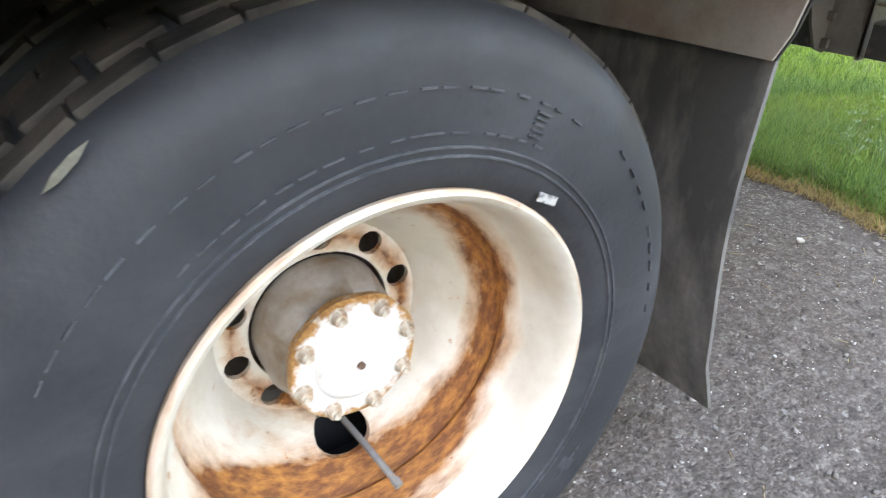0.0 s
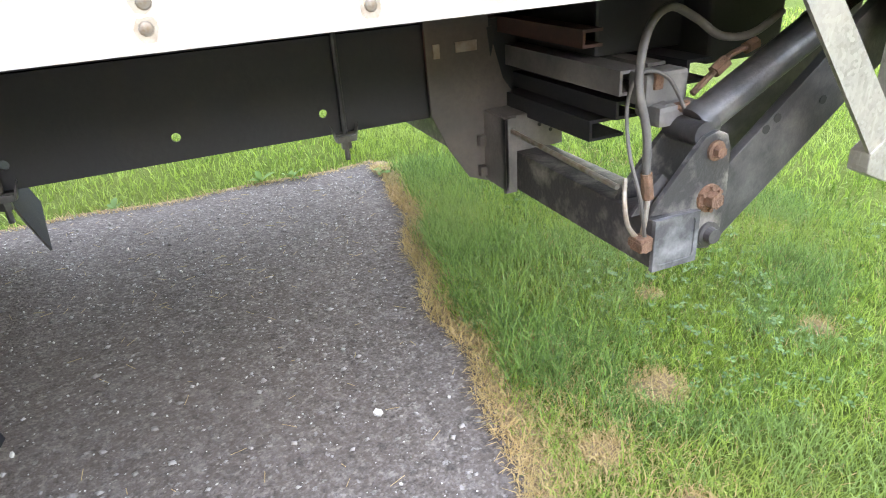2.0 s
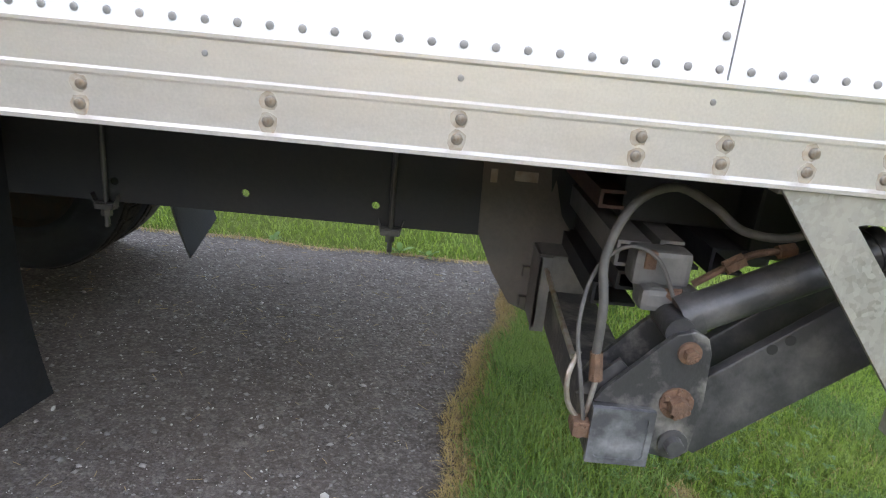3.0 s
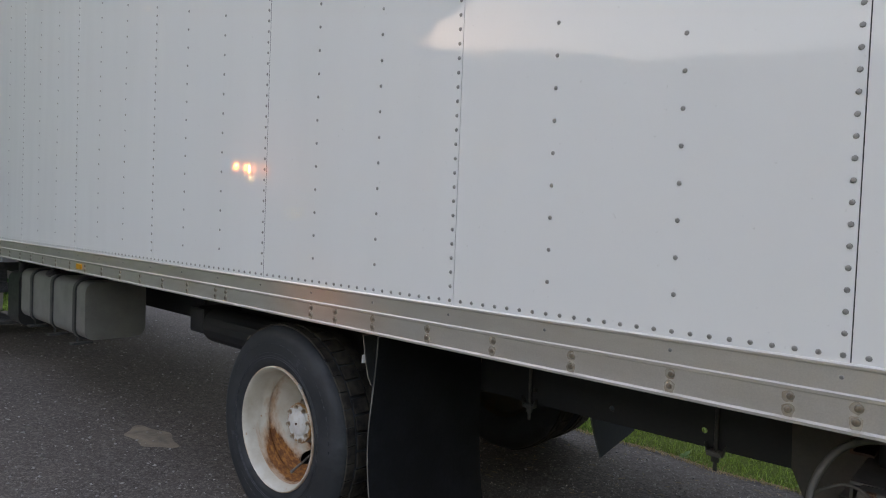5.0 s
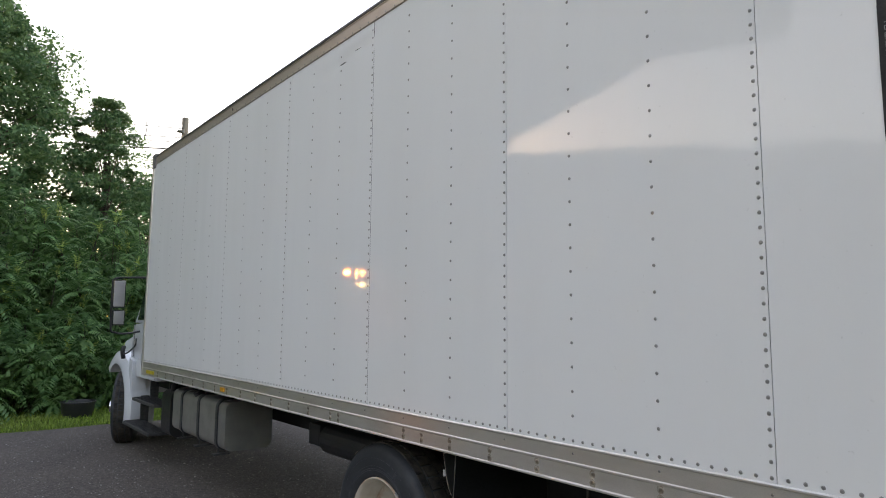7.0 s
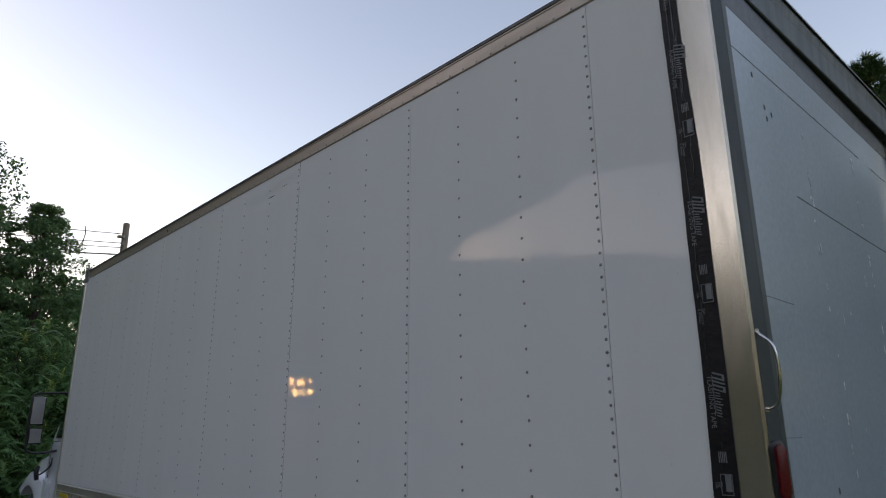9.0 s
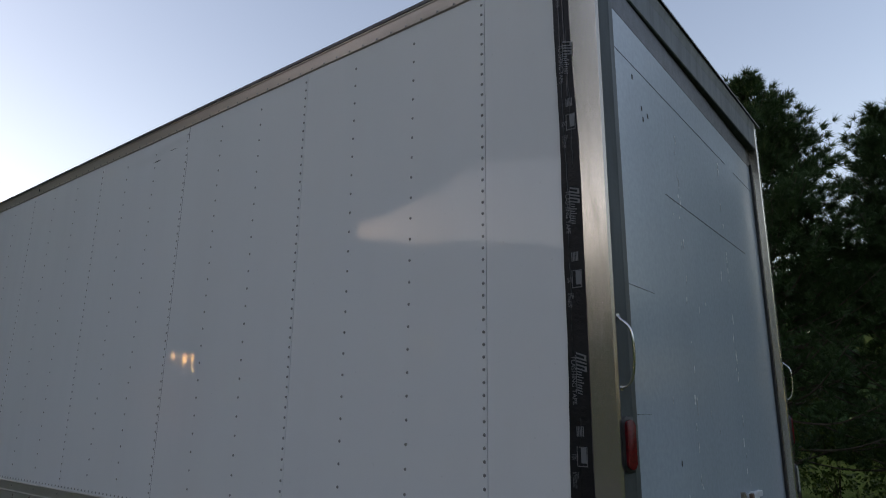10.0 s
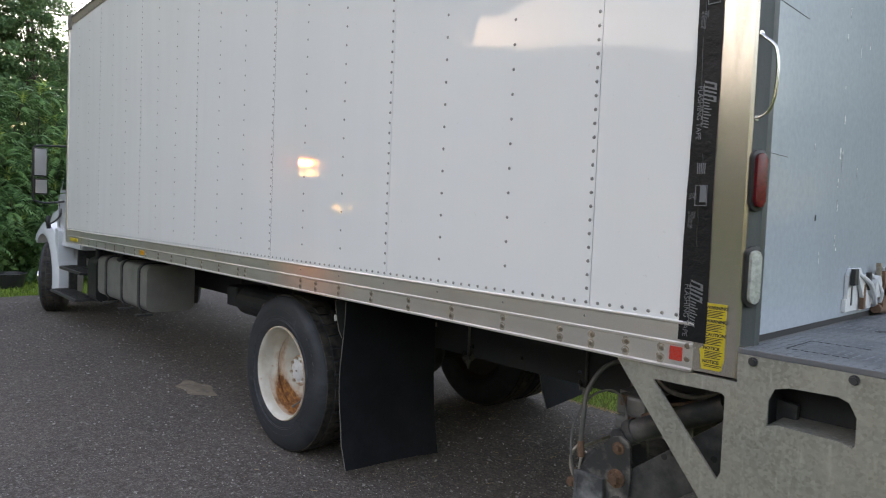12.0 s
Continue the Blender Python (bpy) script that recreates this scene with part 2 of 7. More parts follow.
    col = mix(nt, calc(nt, "MULTIPLY", calc(nt, "SUBTRACT", 1.0, rough), 0.58), col, (0.045, 0.04, 0.036))
    patchy = noise_ramp(nt, co, 15.0, 0.52, 0.60, 8.0, 0.85)
    col = mix(nt, calc(nt, "MULTIPLY", patchy, 0.42), col, (0.26, 0.228, 0.212))
    blot = noise_ramp(nt, co, 19.0, 0.55, 0.63, 5.0, 0.75)
    col = mix(nt, calc(nt, "MULTIPLY", blot, 0.45), col, (0.035, 0.031, 0.029))
    worn = noise_ramp(nt, co, 48.0, 0.56, 0.66, 3.0, 0.5)
    col = mix(nt, calc(nt, "MULTIPLY", worn, 0.22), col, (0.30, 0.26, 0.23))
    pit = noise_ramp(nt, co, 37.0, 0.60, 0.70, 3.0, 0.5)
    col = mix(nt, calc(nt, "MULTIPLY", pit, 0.38), col, (0.035, 0.031, 0.028))
    nt.links.new(col, bs.inputs["Base Color"])
    bs.inputs["Roughness"].default_value = 0.92
    bs.inputs["Specular IOR Level"].default_value = 0.15
    inv = calc(nt, "SUBTRACT", 1.0, v.outputs["Distance"])
    lump = calc(nt, "MULTIPLY", calc(nt, "SUBTRACT", 1.0, v3.outputs["Distance"]), 1.6)
    bump(nt, bs, calc(nt, "ADD", lump, calc(nt, "ADD", inv, calc(nt, "MULTIPLY", mid, 1.2))), 0.55, 0.006)
    return m


def lawn_material():
    m, nt, bs = nodes_of("lawn_soil")
    co = nt.nodes.new("ShaderNodeTexCoord").outputs["Object"]
    n1 = noise_ramp(nt, co, 1.1, 0.35, 0.7, 6.0)
    n2 = noise_ramp(nt, co, 40.0, 0.3, 0.7, 5.0, stretch=(1.0, 1.0, 0.2))
    n3 = noise_ramp(nt, co, 0.12, 0.4, 0.6, 5.0)
    col = mix(nt, n2, (0.05, 0.08, 0.015), (0.12, 0.18, 0.03))
    col = mix(nt, calc(nt, "MULTIPLY", n1, 0.35), col, (0.16, 0.15, 0.05))
    col = mix(nt, calc(nt, "MULTIPLY", n3, 0.3), col, (0.05, 0.09, 0.02))
    nt.links.new(col, bs.inputs["Base Color"])
    bs.inputs["Roughness"].default_value = 0.95
    bs.inputs["Specular IOR Level"].default_value = 0.08
    bump(nt, bs, n2, 0.8, 0.02)
    return m


def leaf_material(name, c1, c2, c3, gloss=0.45, glow=0.25):
    """Leaves: each island its own tint; light passes partly through."""
    m, nt, bs = nodes_of(name)
    g = nt.nodes.new("ShaderNodeNewGeometry")
    r = g.outputs["Random Per Island"]
    col = mix(nt, r, c1, c2)
    co = nt.nodes.new("ShaderNodeTexCoord").outputs["Object"]
    col = mix(nt, calc(nt, "MULTIPLY", noise_ramp(nt, co, 0.9, 0.45, 0.75, 3.0), 0.8), col, c3)
    nt.links.new(col, bs.inputs["Base Color"])
    bs.inputs["Roughness"].default_value = gloss
    bs.inputs["Specular IOR Level"].default_value = 0.3
    tr = nt.nodes.new("ShaderNodeBsdfTranslucent")
    nt.links.new(col, tr.inputs["Color"])
    ms = nt.nodes.new("ShaderNodeMixShader")
    ms.inputs[0].default_value = glow
    nt.links.new(bs.outputs[0], ms.inputs[1])
    nt.links.new(tr.outputs[0], ms.inputs[2])
    nt.links.new(ms.outputs[0], nt.nodes["Material Output"].inputs["Surface"])
    return m


def diamond_material():
    m, nt, bs = nodes_of("worn_tread_plate")
    co = nt.nodes.new("ShaderNodeTexCoord").outputs["Object"]
    big = noise_ramp(nt, co, 4.0, 0.4, 0.7, 8.0)
    col = mix(nt, big, (0.17, 0.178, 0.192), (0.09, 0.096, 0.104))
    nt.links.new(col, bs.inputs["Base Color"])
    bs.inputs["Metallic"].default_value = 0.5
    nt.links.new(calc(nt, "ADD", calc(nt, "MULTIPLY", big, 0.2), 0.4), bs.inputs["Roughness"])
    w1 = nt.nodes.new("ShaderNodeTexWave")
    w1.wave_type, w1.bands_direction = "BANDS", "DIAGONAL"
    w1.inputs["Scale"].default_value, w1.inputs["Distortion"].default_value = 13.0, 0.0
    nt.links.new(co, w1.inputs["Vector"])
    mp = nt.nodes.new("ShaderNodeMapping")
    mp.inputs["Scale"].default_value = (-1, 1, 1)
    nt.links.new(co, mp.inputs["Vector"])
    w2 = nt.nodes.new("ShaderNodeTexWave")
    w2.wave_type, w2.bands_direction = "BANDS", "DIAGONAL"
    w2.inputs["Scale"].default_value, w2.inputs["Distortion"].default_value = 13.0, 0.0
    nt.links.new(mp.outputs["Vector"], w2.inputs["Vector"])
    h = calc(nt, "GREATER_THAN", calc(nt, "MULTIPLY", w1.outputs["Fac"], w2.outputs["Fac"]), 0.45)
    bump(nt, bs, h, 1.0, 0.004)
    return m


def plain(name, col, rough=0.5, metal=0.0, spec=0.5, coat=0.0):
    m, nt, bs = nodes_of(name)
    bs.inputs["Base Color"].default_value = (*col, 1)
    bs.inputs["Roughness"].default_value, bs.inputs["Metallic"].default_value = rough, metal
    bs.inputs["Specular IOR Level"].default_value, bs.inputs["Coat Weight"].default_value = spec, coat
    return m


WHITE = panel_material()
ALU = surface("dull_aluminium_rail", (0.71, 0.67, 0.62), (0.57, 0.515, 0.445), 0.38, 0.72, 2.5, 0.45, 0.8, 200, 0.05, stretch=(0.6, 1, 2.5))
STEEL_BRUSHED = surface("brushed_steel_post", (0.68, 0.615, 0.53), (0.52, 0.465, 0.39), 0.24, 0.85, 6.0, 0.45, 0.8, 150, 0.06, stretch=(3, 3, 0.4))
ROOF_ALU = surface("weathered_roof_rail", (0.54, 0.47, 0.40), (0.40, 0.335, 0.275), 0.42, 0.6, 2.5, 0.4, 0.8, 150, 0.08, stretch=(0.6, 1, 2.5))
SHADED_POST = surface("shaded_grey_post_paint", (0.058, 0.070, 0.071), (0.042, 0.05, 0.051), 0.55, 0.2, 5, 0.4, 0.75, 120, 0.1, stretch=(3, 3, 0.4))
GALV = galvanised_material()
BOLT = surface("weathered_bolt_head", (0.28, 0.26, 0.23), (0.22, 0.14, 0.08), 0.5, 0.7, 80, 0.4, 0.7)
RIVET = surface("aluminium_rivet", (0.34, 0.33, 0.315), (0.22, 0.21, 0.20), 0.45, 0.5, 50, 0.4, 0.7, relief=0)
BLACK_STEEL = surface("black_painted_steel", (0.045, 0.045, 0.047), (0.15, 0.145, 0.14), 0.42, 0.15, 9, 0.45, 0.78, 90, 0.2)
FRAME_STEEL = surface("dusty_black_chassis_steel", (0.019, 0.021, 0.026), (0.038, 0.037, 0.037), 0.65, 0.1, 3, 0.4, 0.8, 60, 0.2)
GREY_STEEL = surface("dusty_grey_steel", (0.15, 0.147, 0.143), (0.27, 0.255, 0.24), 0.62, 0.25, 7, 0.4, 0.75, 70, 0.3)
WORN_CAP = surface("rubbed_grey_cap", (0.085, 0.088, 0.093), (0.30, 0.305, 0.315), 0.5, 0.25, 11, 0.42, 0.66, 80, 0.25, 0.003)
SCUFFED = surface("scuffed_dark_steel", (0.060, 0.060, 0.061), (0.29, 0.27, 0.25), 0.42, 0.3, 13, 0.50, 0.72, 90, 0.25, 0.003)
BROWN_STEEL = surface("rust_stained_plate", (0.095, 0.088, 0.083), (0.15, 0.125, 0.11), 0.68, 0.2, 5, 0.4, 0.7, 60, 0.3)
RUST = surface("rusted_steel", (0.22, 0.12, 0.075), (0.12, 0.07, 0.05), 0.8, 0.2, 30, 0.35, 0.7, 150, 0.6, 0.003)
RED_PRIMER = surface("faded_red_primer", (0.12, 0.055, 0.042), (0.07, 0.055, 0.05), 0.7, 0.1, 12, 0.4, 0.7)
RIM = rim_material()
FLANGE_PAINT = flange_material()
HUB_WHITE = surface("chipped_white_hub_paint", (0.66, 0.67, 0.68), (0.5, 0.42, 0.32), 0.4, 0.0, 26, 0.6, 0.72, 90, 0.1)
HUB_GREY = surface("dirty_grey_hub_casting", (0.38, 0.34, 0.31), (0.24, 0.16, 0.10), 0.6, 0.2, 18, 0.4, 0.7, 90, 0.3)
RUBBER = rubber_material()
TREAD_RUBBER = tread_material()
FLAP = surface("dirty_rubber_flap", (0.08, 0.08, 0.08), (0.30, 0.285, 0.27), 0.75, 0.0, 9, 0.42, 0.7, 60, 0.3, stretch=(1, 1, 0.35))
RUBBER_BACK = surface("darker_flap_back", (0.014, 0.015, 0.018), (0.024, 0.026, 0.032), 0.75, 0.0, 6, 0.4, 0.8, 60, 0.3, spec=0.12)
HOSE = surface("grey_rubber_hose", (0.09, 0.085, 0.08), (0.15, 0.135, 0.12), 0.6, 0.0, 20, 0.4, 0.7)
TAPE = surface("black_flashing_tape", (0.010, 0.010, 0.011), (0.020, 0.020, 0.021), 0.42, 0.0, 14, 0.4, 0.8, 60, 0.4, 0.003, spec=0.22)
PRINT = plain("pale_print", (0.15, 0.16, 0.17), 0.5)
YELLOW = surface("yellow_warning_film", (0.62, 0.46, 0.03), (0.55, 0.42, 0.06), 0.45, 0.0, 20, 0.5, 0.8, relief=0)
INK = plain("black_ink", (0.02, 0.02, 0.02), 0.6)
RED_TAPE = surface("red_reflector_film", (0.66, 0.045, 0.03), (0.5, 0.06, 0.04), 0.3, 0.0, 200, 0.4, 0.6, relief=0)
RED_LENS = surface("dark_red_lens", (0.16, 0.008, 0.012), (0.10, 0.006, 0.010), 0.15, 0.0, 90, 0.4, 0.6, 180, 0.3)
CLEAR_LENS = surface("cloudy_clear_lens", (0.42, 0.44, 0.40), (0.3, 0.32, 0.29), 0.2, 0.0, 60, 0.4, 0.6, 180, 0.3)
PLASTIC = surface("black_plastic", (0.018, 0.018, 0.02), (0.03, 0.03, 0.03), 0.45, 0.0, 20, 0.4, 0.8)
AMBER = plain("amber_lens", (0.75, 0.32, 0.02), 0.3)
CHROME = plain("chrome", (0.62, 0.62, 0.62), 0.16, 1.0)
CAB_WHITE = surface("white_cab_paint", (0.72, 0.74, 0.77), (0.66, 0.67, 0.69), 0.2, 0.0, 3, 0.45, 0.8, relief=0, spec=0.6)
TANK_ALU = surface("dull_aluminium_tank", (0.42, 0.42, 0.40), (0.30, 0.29, 0.27), 0.45, 0.7, 3, 0.4, 0.75, 120, 0.06)
GLASS = plain("dark_cab_glass", (0.012, 0.014, 0.016), 0.04, 0.0, 0.7)
MIRROR = plain("mirror_glass", (0.8, 0.8, 0.8), 0.02, 1.0)
DOOR_BLUE = surface("scuffed_bluish_door_skin", (0.385, 0.44, 0.485), (0.325, 0.375, 0.415), 0.25, 0.0, 1.5, 0.45, 0.8, 40, 0.04, stretch=(1, 1, 0.4))
DARK_SEAM = plain("dark_seam", (0.03, 0.03, 0.032), 0.8)
SCRATCH = surface("bare_scratch", (0.68, 0.69, 0.7), (0.2, 0.21, 0.22), 0.5, 0.0, 30, 0.45, 0.55, relief=0)
DECK = diamond_material()
LUG = surface("rubbed_tread_lugs", (0.23, 0.24, 0.255), (0.13, 0.137, 0.147), 0.45, 0.5, 9, 0.4, 0.65, 150, 0.1)
DARK_RIM = surface("shaded_far_rim", (0.055, 0.048, 0.042), (0.095, 0.06, 0.04), 0.75, 0.1, 14, 0.4, 0.7, 80, 0.3)
WOOD = surface("weathered_wood", (0.22, 0.20, 0.18), (0.14, 0.12, 0.11), 0.85, 0.0, 6, 0.4, 0.7, 60, 0.5, 0.004, stretch=(4, 4, 0.4))
BARK = surface("tree_bark", (0.10, 0.08, 0.065), (0.05, 0.04, 0.035), 0.9, 0.0, 14, 0.4, 0.7, 40, 0.8, 0.01, stretch=(3, 3, 0.6))
WIRE = plain("black_cable", (0.02, 0.02, 0.02), 0.6)
ASPHALT = asphalt_material()
LAWN = lawn_material()
BLADE = leaf_material("grass_blades", (0.05, 0.12, 0.016), (0.31, 0.46, 0.08), (0.31, 0.38, 0.10), 0.5, 0.4)
DEEP_SHADED_BLADE = leaf_material("deep_and_shaded_blades", (0.05, 0.11, 0.03), (0.22, 0.38, 0.10), (0.27, 0.36, 0.11), 0.5, 0.4)
CLOVER = leaf_material("clover_leaves", (0.03, 0.09, 0.02), (0.09, 0.20, 0.045), (0.14, 0.24, 0.06), 0.6, 0.3)
STRAW = leaf_material("dry_grass", (0.52, 0.37, 0.18), (0.36, 0.27, 0.12), (0.55, 0.34, 0.17), 0.7, 0.2)
WEED = leaf_material("broad_weed_leaf", (0.09, 0.2, 0.04), (0.15, 0.27, 0.07), (0.1, 0.2, 0.05), 0.5, 0.25)
SUMAC = leaf_material("sumac_leaflets", (0.040, 0.115, 0.042), (0.125, 0.265, 0.095), (0.15, 0.28, 0.085), 0.45, 0.22)
SUMAC_TIP = leaf_material("young_sumac_leaf", (0.28, 0.42, 0.11), (0.42, 0.52, 0.15), (0.38, 0.46, 0.13), 0.6, 0.3)
TREE_LEAF = leaf_material("tree_leaves", (0.045, 0.12, 0.058), (0.11, 0.22, 0.10), (0.14, 0.24, 0.09), 0.45, 0.42)
NEEDLE = leaf_material("pine_needles", (0.02, 0.055, 0.018), (0.045, 0.09, 0.03), (0.05, 0.10, 0.04), 0.55, 0.15)
BRUSH = leaf_material("undergrowth_leaves", (0.035, 0.075, 0.018), (0.09, 0.14, 0.03), (0.14, 0.16, 0.04), 0.55, 0.25)
GRIT = leaf_material("pale_grit", (0.15, 0.135, 0.125), (0.40, 0.37, 0.35), (0.27, 0.245, 0.225), 0.85, 0.0)
STONE = surface("pale_pebble", (0.58, 0.55, 0.50), (0.38, 0.35, 0.32), 0.8, 0.0, 40, 0.4, 0.7)


# ---- mesh helpers ----
def finish(name, bm, material, smooth=False):
    me = bpy.data.meshes.new(name)
    bmesh.ops.recalc_face_normals(bm, faces=bm.faces)
    bm.to_mesh(me)
    bm.free()
    me.materials.append(material)
    if smooth:
        me.polygons.foreach_set("use_smooth", [True] * len(me.polygons))
        if hasattr(me, "set_sharp_from_angle"):
            me.set_sharp_from_angle(angle=radians(38))
    return me


def part(name, bm, material, parent, label="", smooth=False, at=None):
    ob = new(name, finish(name, bm, material, smooth))
    if at is not None:
        ob.matrix_world = at
    ob.parent = parent
    if label:
        ob["label"] = label
    return ob


def split(name, bm, material, parent, label=""):
    """Every loose piece of the mesh becomes a part of its own."""
    left = set(bm.verts)
    while left:
        seen, todo = set(), [left.pop()]
        while todo:
            v = todo.pop()
            if v in seen:
                continue
            seen.add(v)
            todo += [e.other_vert(v) for e in v.link_edges]
        left -= seen
        one = bmesh.new()
        twin = {v: one.verts.new(v.co) for v in seen}
        for f in {f for v in seen for f in v.link_faces}:
            one.faces.new([twin[v] for v in f.verts])
        part(name, one, material, parent, label)
    bm.free()


def again(name, me, parent, m):
    """Another object on a mesh that is there already."""
    ob = new(name, me)
    ob.parent = parent
    ob.matrix_basis = m
    return ob


def box(bm, x0, x1, y0, y1, z0, z1, bevel=0.0, m=None):
    r = bmesh.ops.create_cube(bm, size=1.0)
    t = pose((x0 + x1) / 2, (y0 + y1) / 2, (z0 + z1) / 2) @ Matrix.Diagonal((x1 - x0, y1 - y0, z1 - z0, 1))
    bmesh.ops.transform(bm, matrix=(m @ t) if m else t, verts=r["verts"])
    if bevel:
        edges = {e for v in r["verts"] for e in v.link_edges}
        bmesh.ops.bevel(bm, geom=list(edges), offset=bevel, segments=2, affect="EDGES", profile=0.6)


def tube(bm, a, b, r0, r1=None, seg=16, caps=True):
    a, b = Vector(a), Vector(b)
    r1 = r0 if r1 is None else r1
    d = b - a
    q = d.to_track_quat("Z", "Y").to_matrix().to_4x4()
    bmesh.ops.create_cone(bm, cap_ends=caps, segments=seg, radius1=r0, radius2=r1, depth=d.length, matrix=Matrix.Translation((a + b) / 2) @ q)


def pipe(bm, pts, r, seg=10, taper=1.0):
    """A bent round bar through the points."""
    pts = [Vector(p) for p in pts]
    fine = []
    for i in range(len(pts) - 1):
        p0, p1, p2, p3 = pts[max(i - 1, 0)], pts[i], pts[i + 1], pts[min(i + 2, len(pts) - 1)]
        for k in range(6):
            t = k / 6
            fine.append(0.5 * (2 * p1 + (p2 - p0) * t + (2 * p0 - 5 * p1 + 4 * p2 - p3) * t * t + (3 * p1 - p0 - 3 * p2 + p3) * t ** 3))
    fine.append(pts[-1])
    rings = []
    side = None
    for i, p in enumerate(fine):
        d = (fine[min(i + 1, len(fine) - 1)] - fine[max(i - 1, 0)]).normalized()
        side = (d.orthogonal() if side is None else side - d * side.dot(d)).normalized()
        up = d.cross(side)
        rr = r * (1 + (taper - 1) * i / (len(fine) - 1))
        rings.append([bm.verts.new(p + (side * math.cos(a) + up * math.sin(a)) * rr) for a in (2 * math.pi * k / seg for k in range(seg))])
    for a, b in zip(rings, rings[1:]):
        for k in range(seg):
            bm.faces.new((a[k], a[(k + 1) % seg], b[(k + 1) % seg], b[k]))
    bm.faces.new(rings[0][::-1])
    bm.faces.new(rings[-1])


def prism(bm, poly, axis, a, b, bevel=0.0):
    """A flat outline (two coordinates) pushed along axis from a to b."""
    def at(p, h):
        c = list(p)
        c.insert("xyz".index(axis), h)
        return Vector(c)
    lo = [bm.verts.new(at(p, a)) for p in poly]
    hi = [bm.verts.new(at(p, b)) for p in poly]
    faces = [bm.faces.new(lo), bm.faces.new(hi[::-1])]
    n = len(poly)
    for k in range(n):
        faces.append(bm.faces.new((lo[k], hi[k], hi[(k + 1) % n], lo[(k + 1) % n])))
    if bevel:
        edges = {e for f in faces for e in f.edges}
        bmesh.ops.bevel(bm, geom=list(edges), offset=bevel, segments=2, affect="EDGES", profile=0.6)


def ray_out(c, ang, poly):
    """How far it is from c to the outline in that direction."""
    d, best = (math.cos(ang), math.sin(ang)), 1e9
    for p, q in zip(poly, poly[1:] + poly[:1]):
        ex, ey = q[0] - p[0], q[1] - p[1]
        den = d[0] * ey - d[1] * ex
        if abs(den) < 1e-12:
            continue
        t = ((p[0] - c[0]) * ey - (p[1] - c[1]) * ex) / den
        u = ((p[0] - c[0]) * d[1] - (p[1] - c[1]) * d[0]) / den
        if t > 0 and -1e-6 <= u <= 1 + 1e-6:
            best = min(best, t)
    return best


def holed(bm, outer, inner, axis, a, b):
    """A plate with one opening through it."""
    c = (sum(p[0] for p in inner) / len(inner), sum(p[1] for p in inner) / len(inner))
    angs = sorted({round(math.atan2(p[1] - c[1], p[0] - c[0]), 5) for p in outer + inner})
    rows = []
    for h in (a, b):
        for poly in (outer, inner):
            row = []
            for ang in angs:
                t = ray_out(c, ang, poly)
                p = [c[0] + math.cos(ang) * t, c[1] + math.sin(ang) * t]
                p.insert("xyz".index(axis), h)
                row.append(bm.verts.new(p))
            rows.append(row)
    oa, ia, ob, ib = rows
    n = len(angs)
    for k in range(n):
        j = (k + 1) % n
        for q in ((oa[k], oa[j], ia[j], ia[k]), (ob[k], ib[k], ib[j], ob[j]), (oa[k], ob[k], ob[j], oa[j]), (ia[k], ia[j], ib[j], ib[k])):
            bm.faces.new(q)


def rounded(x0, x1, z0, z1, r, n=4):
    out = []
    for cx, cz, s in ((x1 - r, z0 + r, -90), (x1 - r, z1 - r, 0), (x0 + r, z1 - r, 90), (x0 + r, z0 + r, 180)):
        for k in range(n + 1):
            a = radians(s + 90 * k / n)
            out.append((cx + r * math.cos(a), cz + r * math.sin(a)))
    return out


def circle(cx, cz, r, n=12):
    return [(cx + r * math.cos(2 * math.pi * k / n), cz + r * math.sin(2 * math.pi * k / n)) for k in range(n)]


def spin(bm, profile, seg=64):
    """Turns (radius, y) round the y axis."""
    rings = []
    for k in range(seg):
        a = 2 * math.pi * k / seg
        rings.append([bm.verts.new((r * math.cos(a), y, r * math.sin(a))) for r, y in profile])
    for k in range(seg):
        p, q = rings[k], rings[(k + 1) % seg]
        for i in range(len(profile) - 1):
            bm.faces.new((p[i], p[i + 1], q[i + 1], q[i]))
    return rings


def dome_mesh(name, r, h, material, seg=8):
    bm = bmesh.new()
    base = [bm.verts.new((r * math.cos(2 * math.pi * k / seg), 0.0, r * math.sin(2 * math.pi * k / seg))) for k in range(seg)]
    mid = [bm.verts.new((v.co.x * 0.78, -h * 0.7, v.co.z * 0.78)) for v in base]
    top = bm.verts.new((0, -h, 0))
    for k in range(seg):
        j = (k + 1) % seg
        bm.faces.new((base[k], base[j], mid[j], mid[k]))
        bm.faces.new((mid[k], mid[j], top))
    return finish(name, bm, material, True)


def scatter(name, me_src, spots, material, parent=None):
    """Many copies of a small mesh joined into one."""
    src = np.empty(len(me_src.vertices) * 3)
    me_src.vertices.foreach_get("co", src)
    src = src.reshape(-1, 3)
    faces = [tuple(p.vertices) for p in me_src.polygons]
    n = len(src)
    vs = (src[None] + np.asarray(spots)[:, None]).reshape(-1, 3)
    fs = [tuple(i + k * n for i in f) for k in range(len(spots)) for f in faces]
    me = bpy.data.meshes.new(name)
    me.from_pydata(vs.tolist(), [], fs)
    me.materials.append(material)
    me.polygons.foreach_set("use_smooth", [True] * len(me.polygons))
    ob = new(name, me)
    ob.parent = parent
    ob["kind"] = "stuff"
    return ob


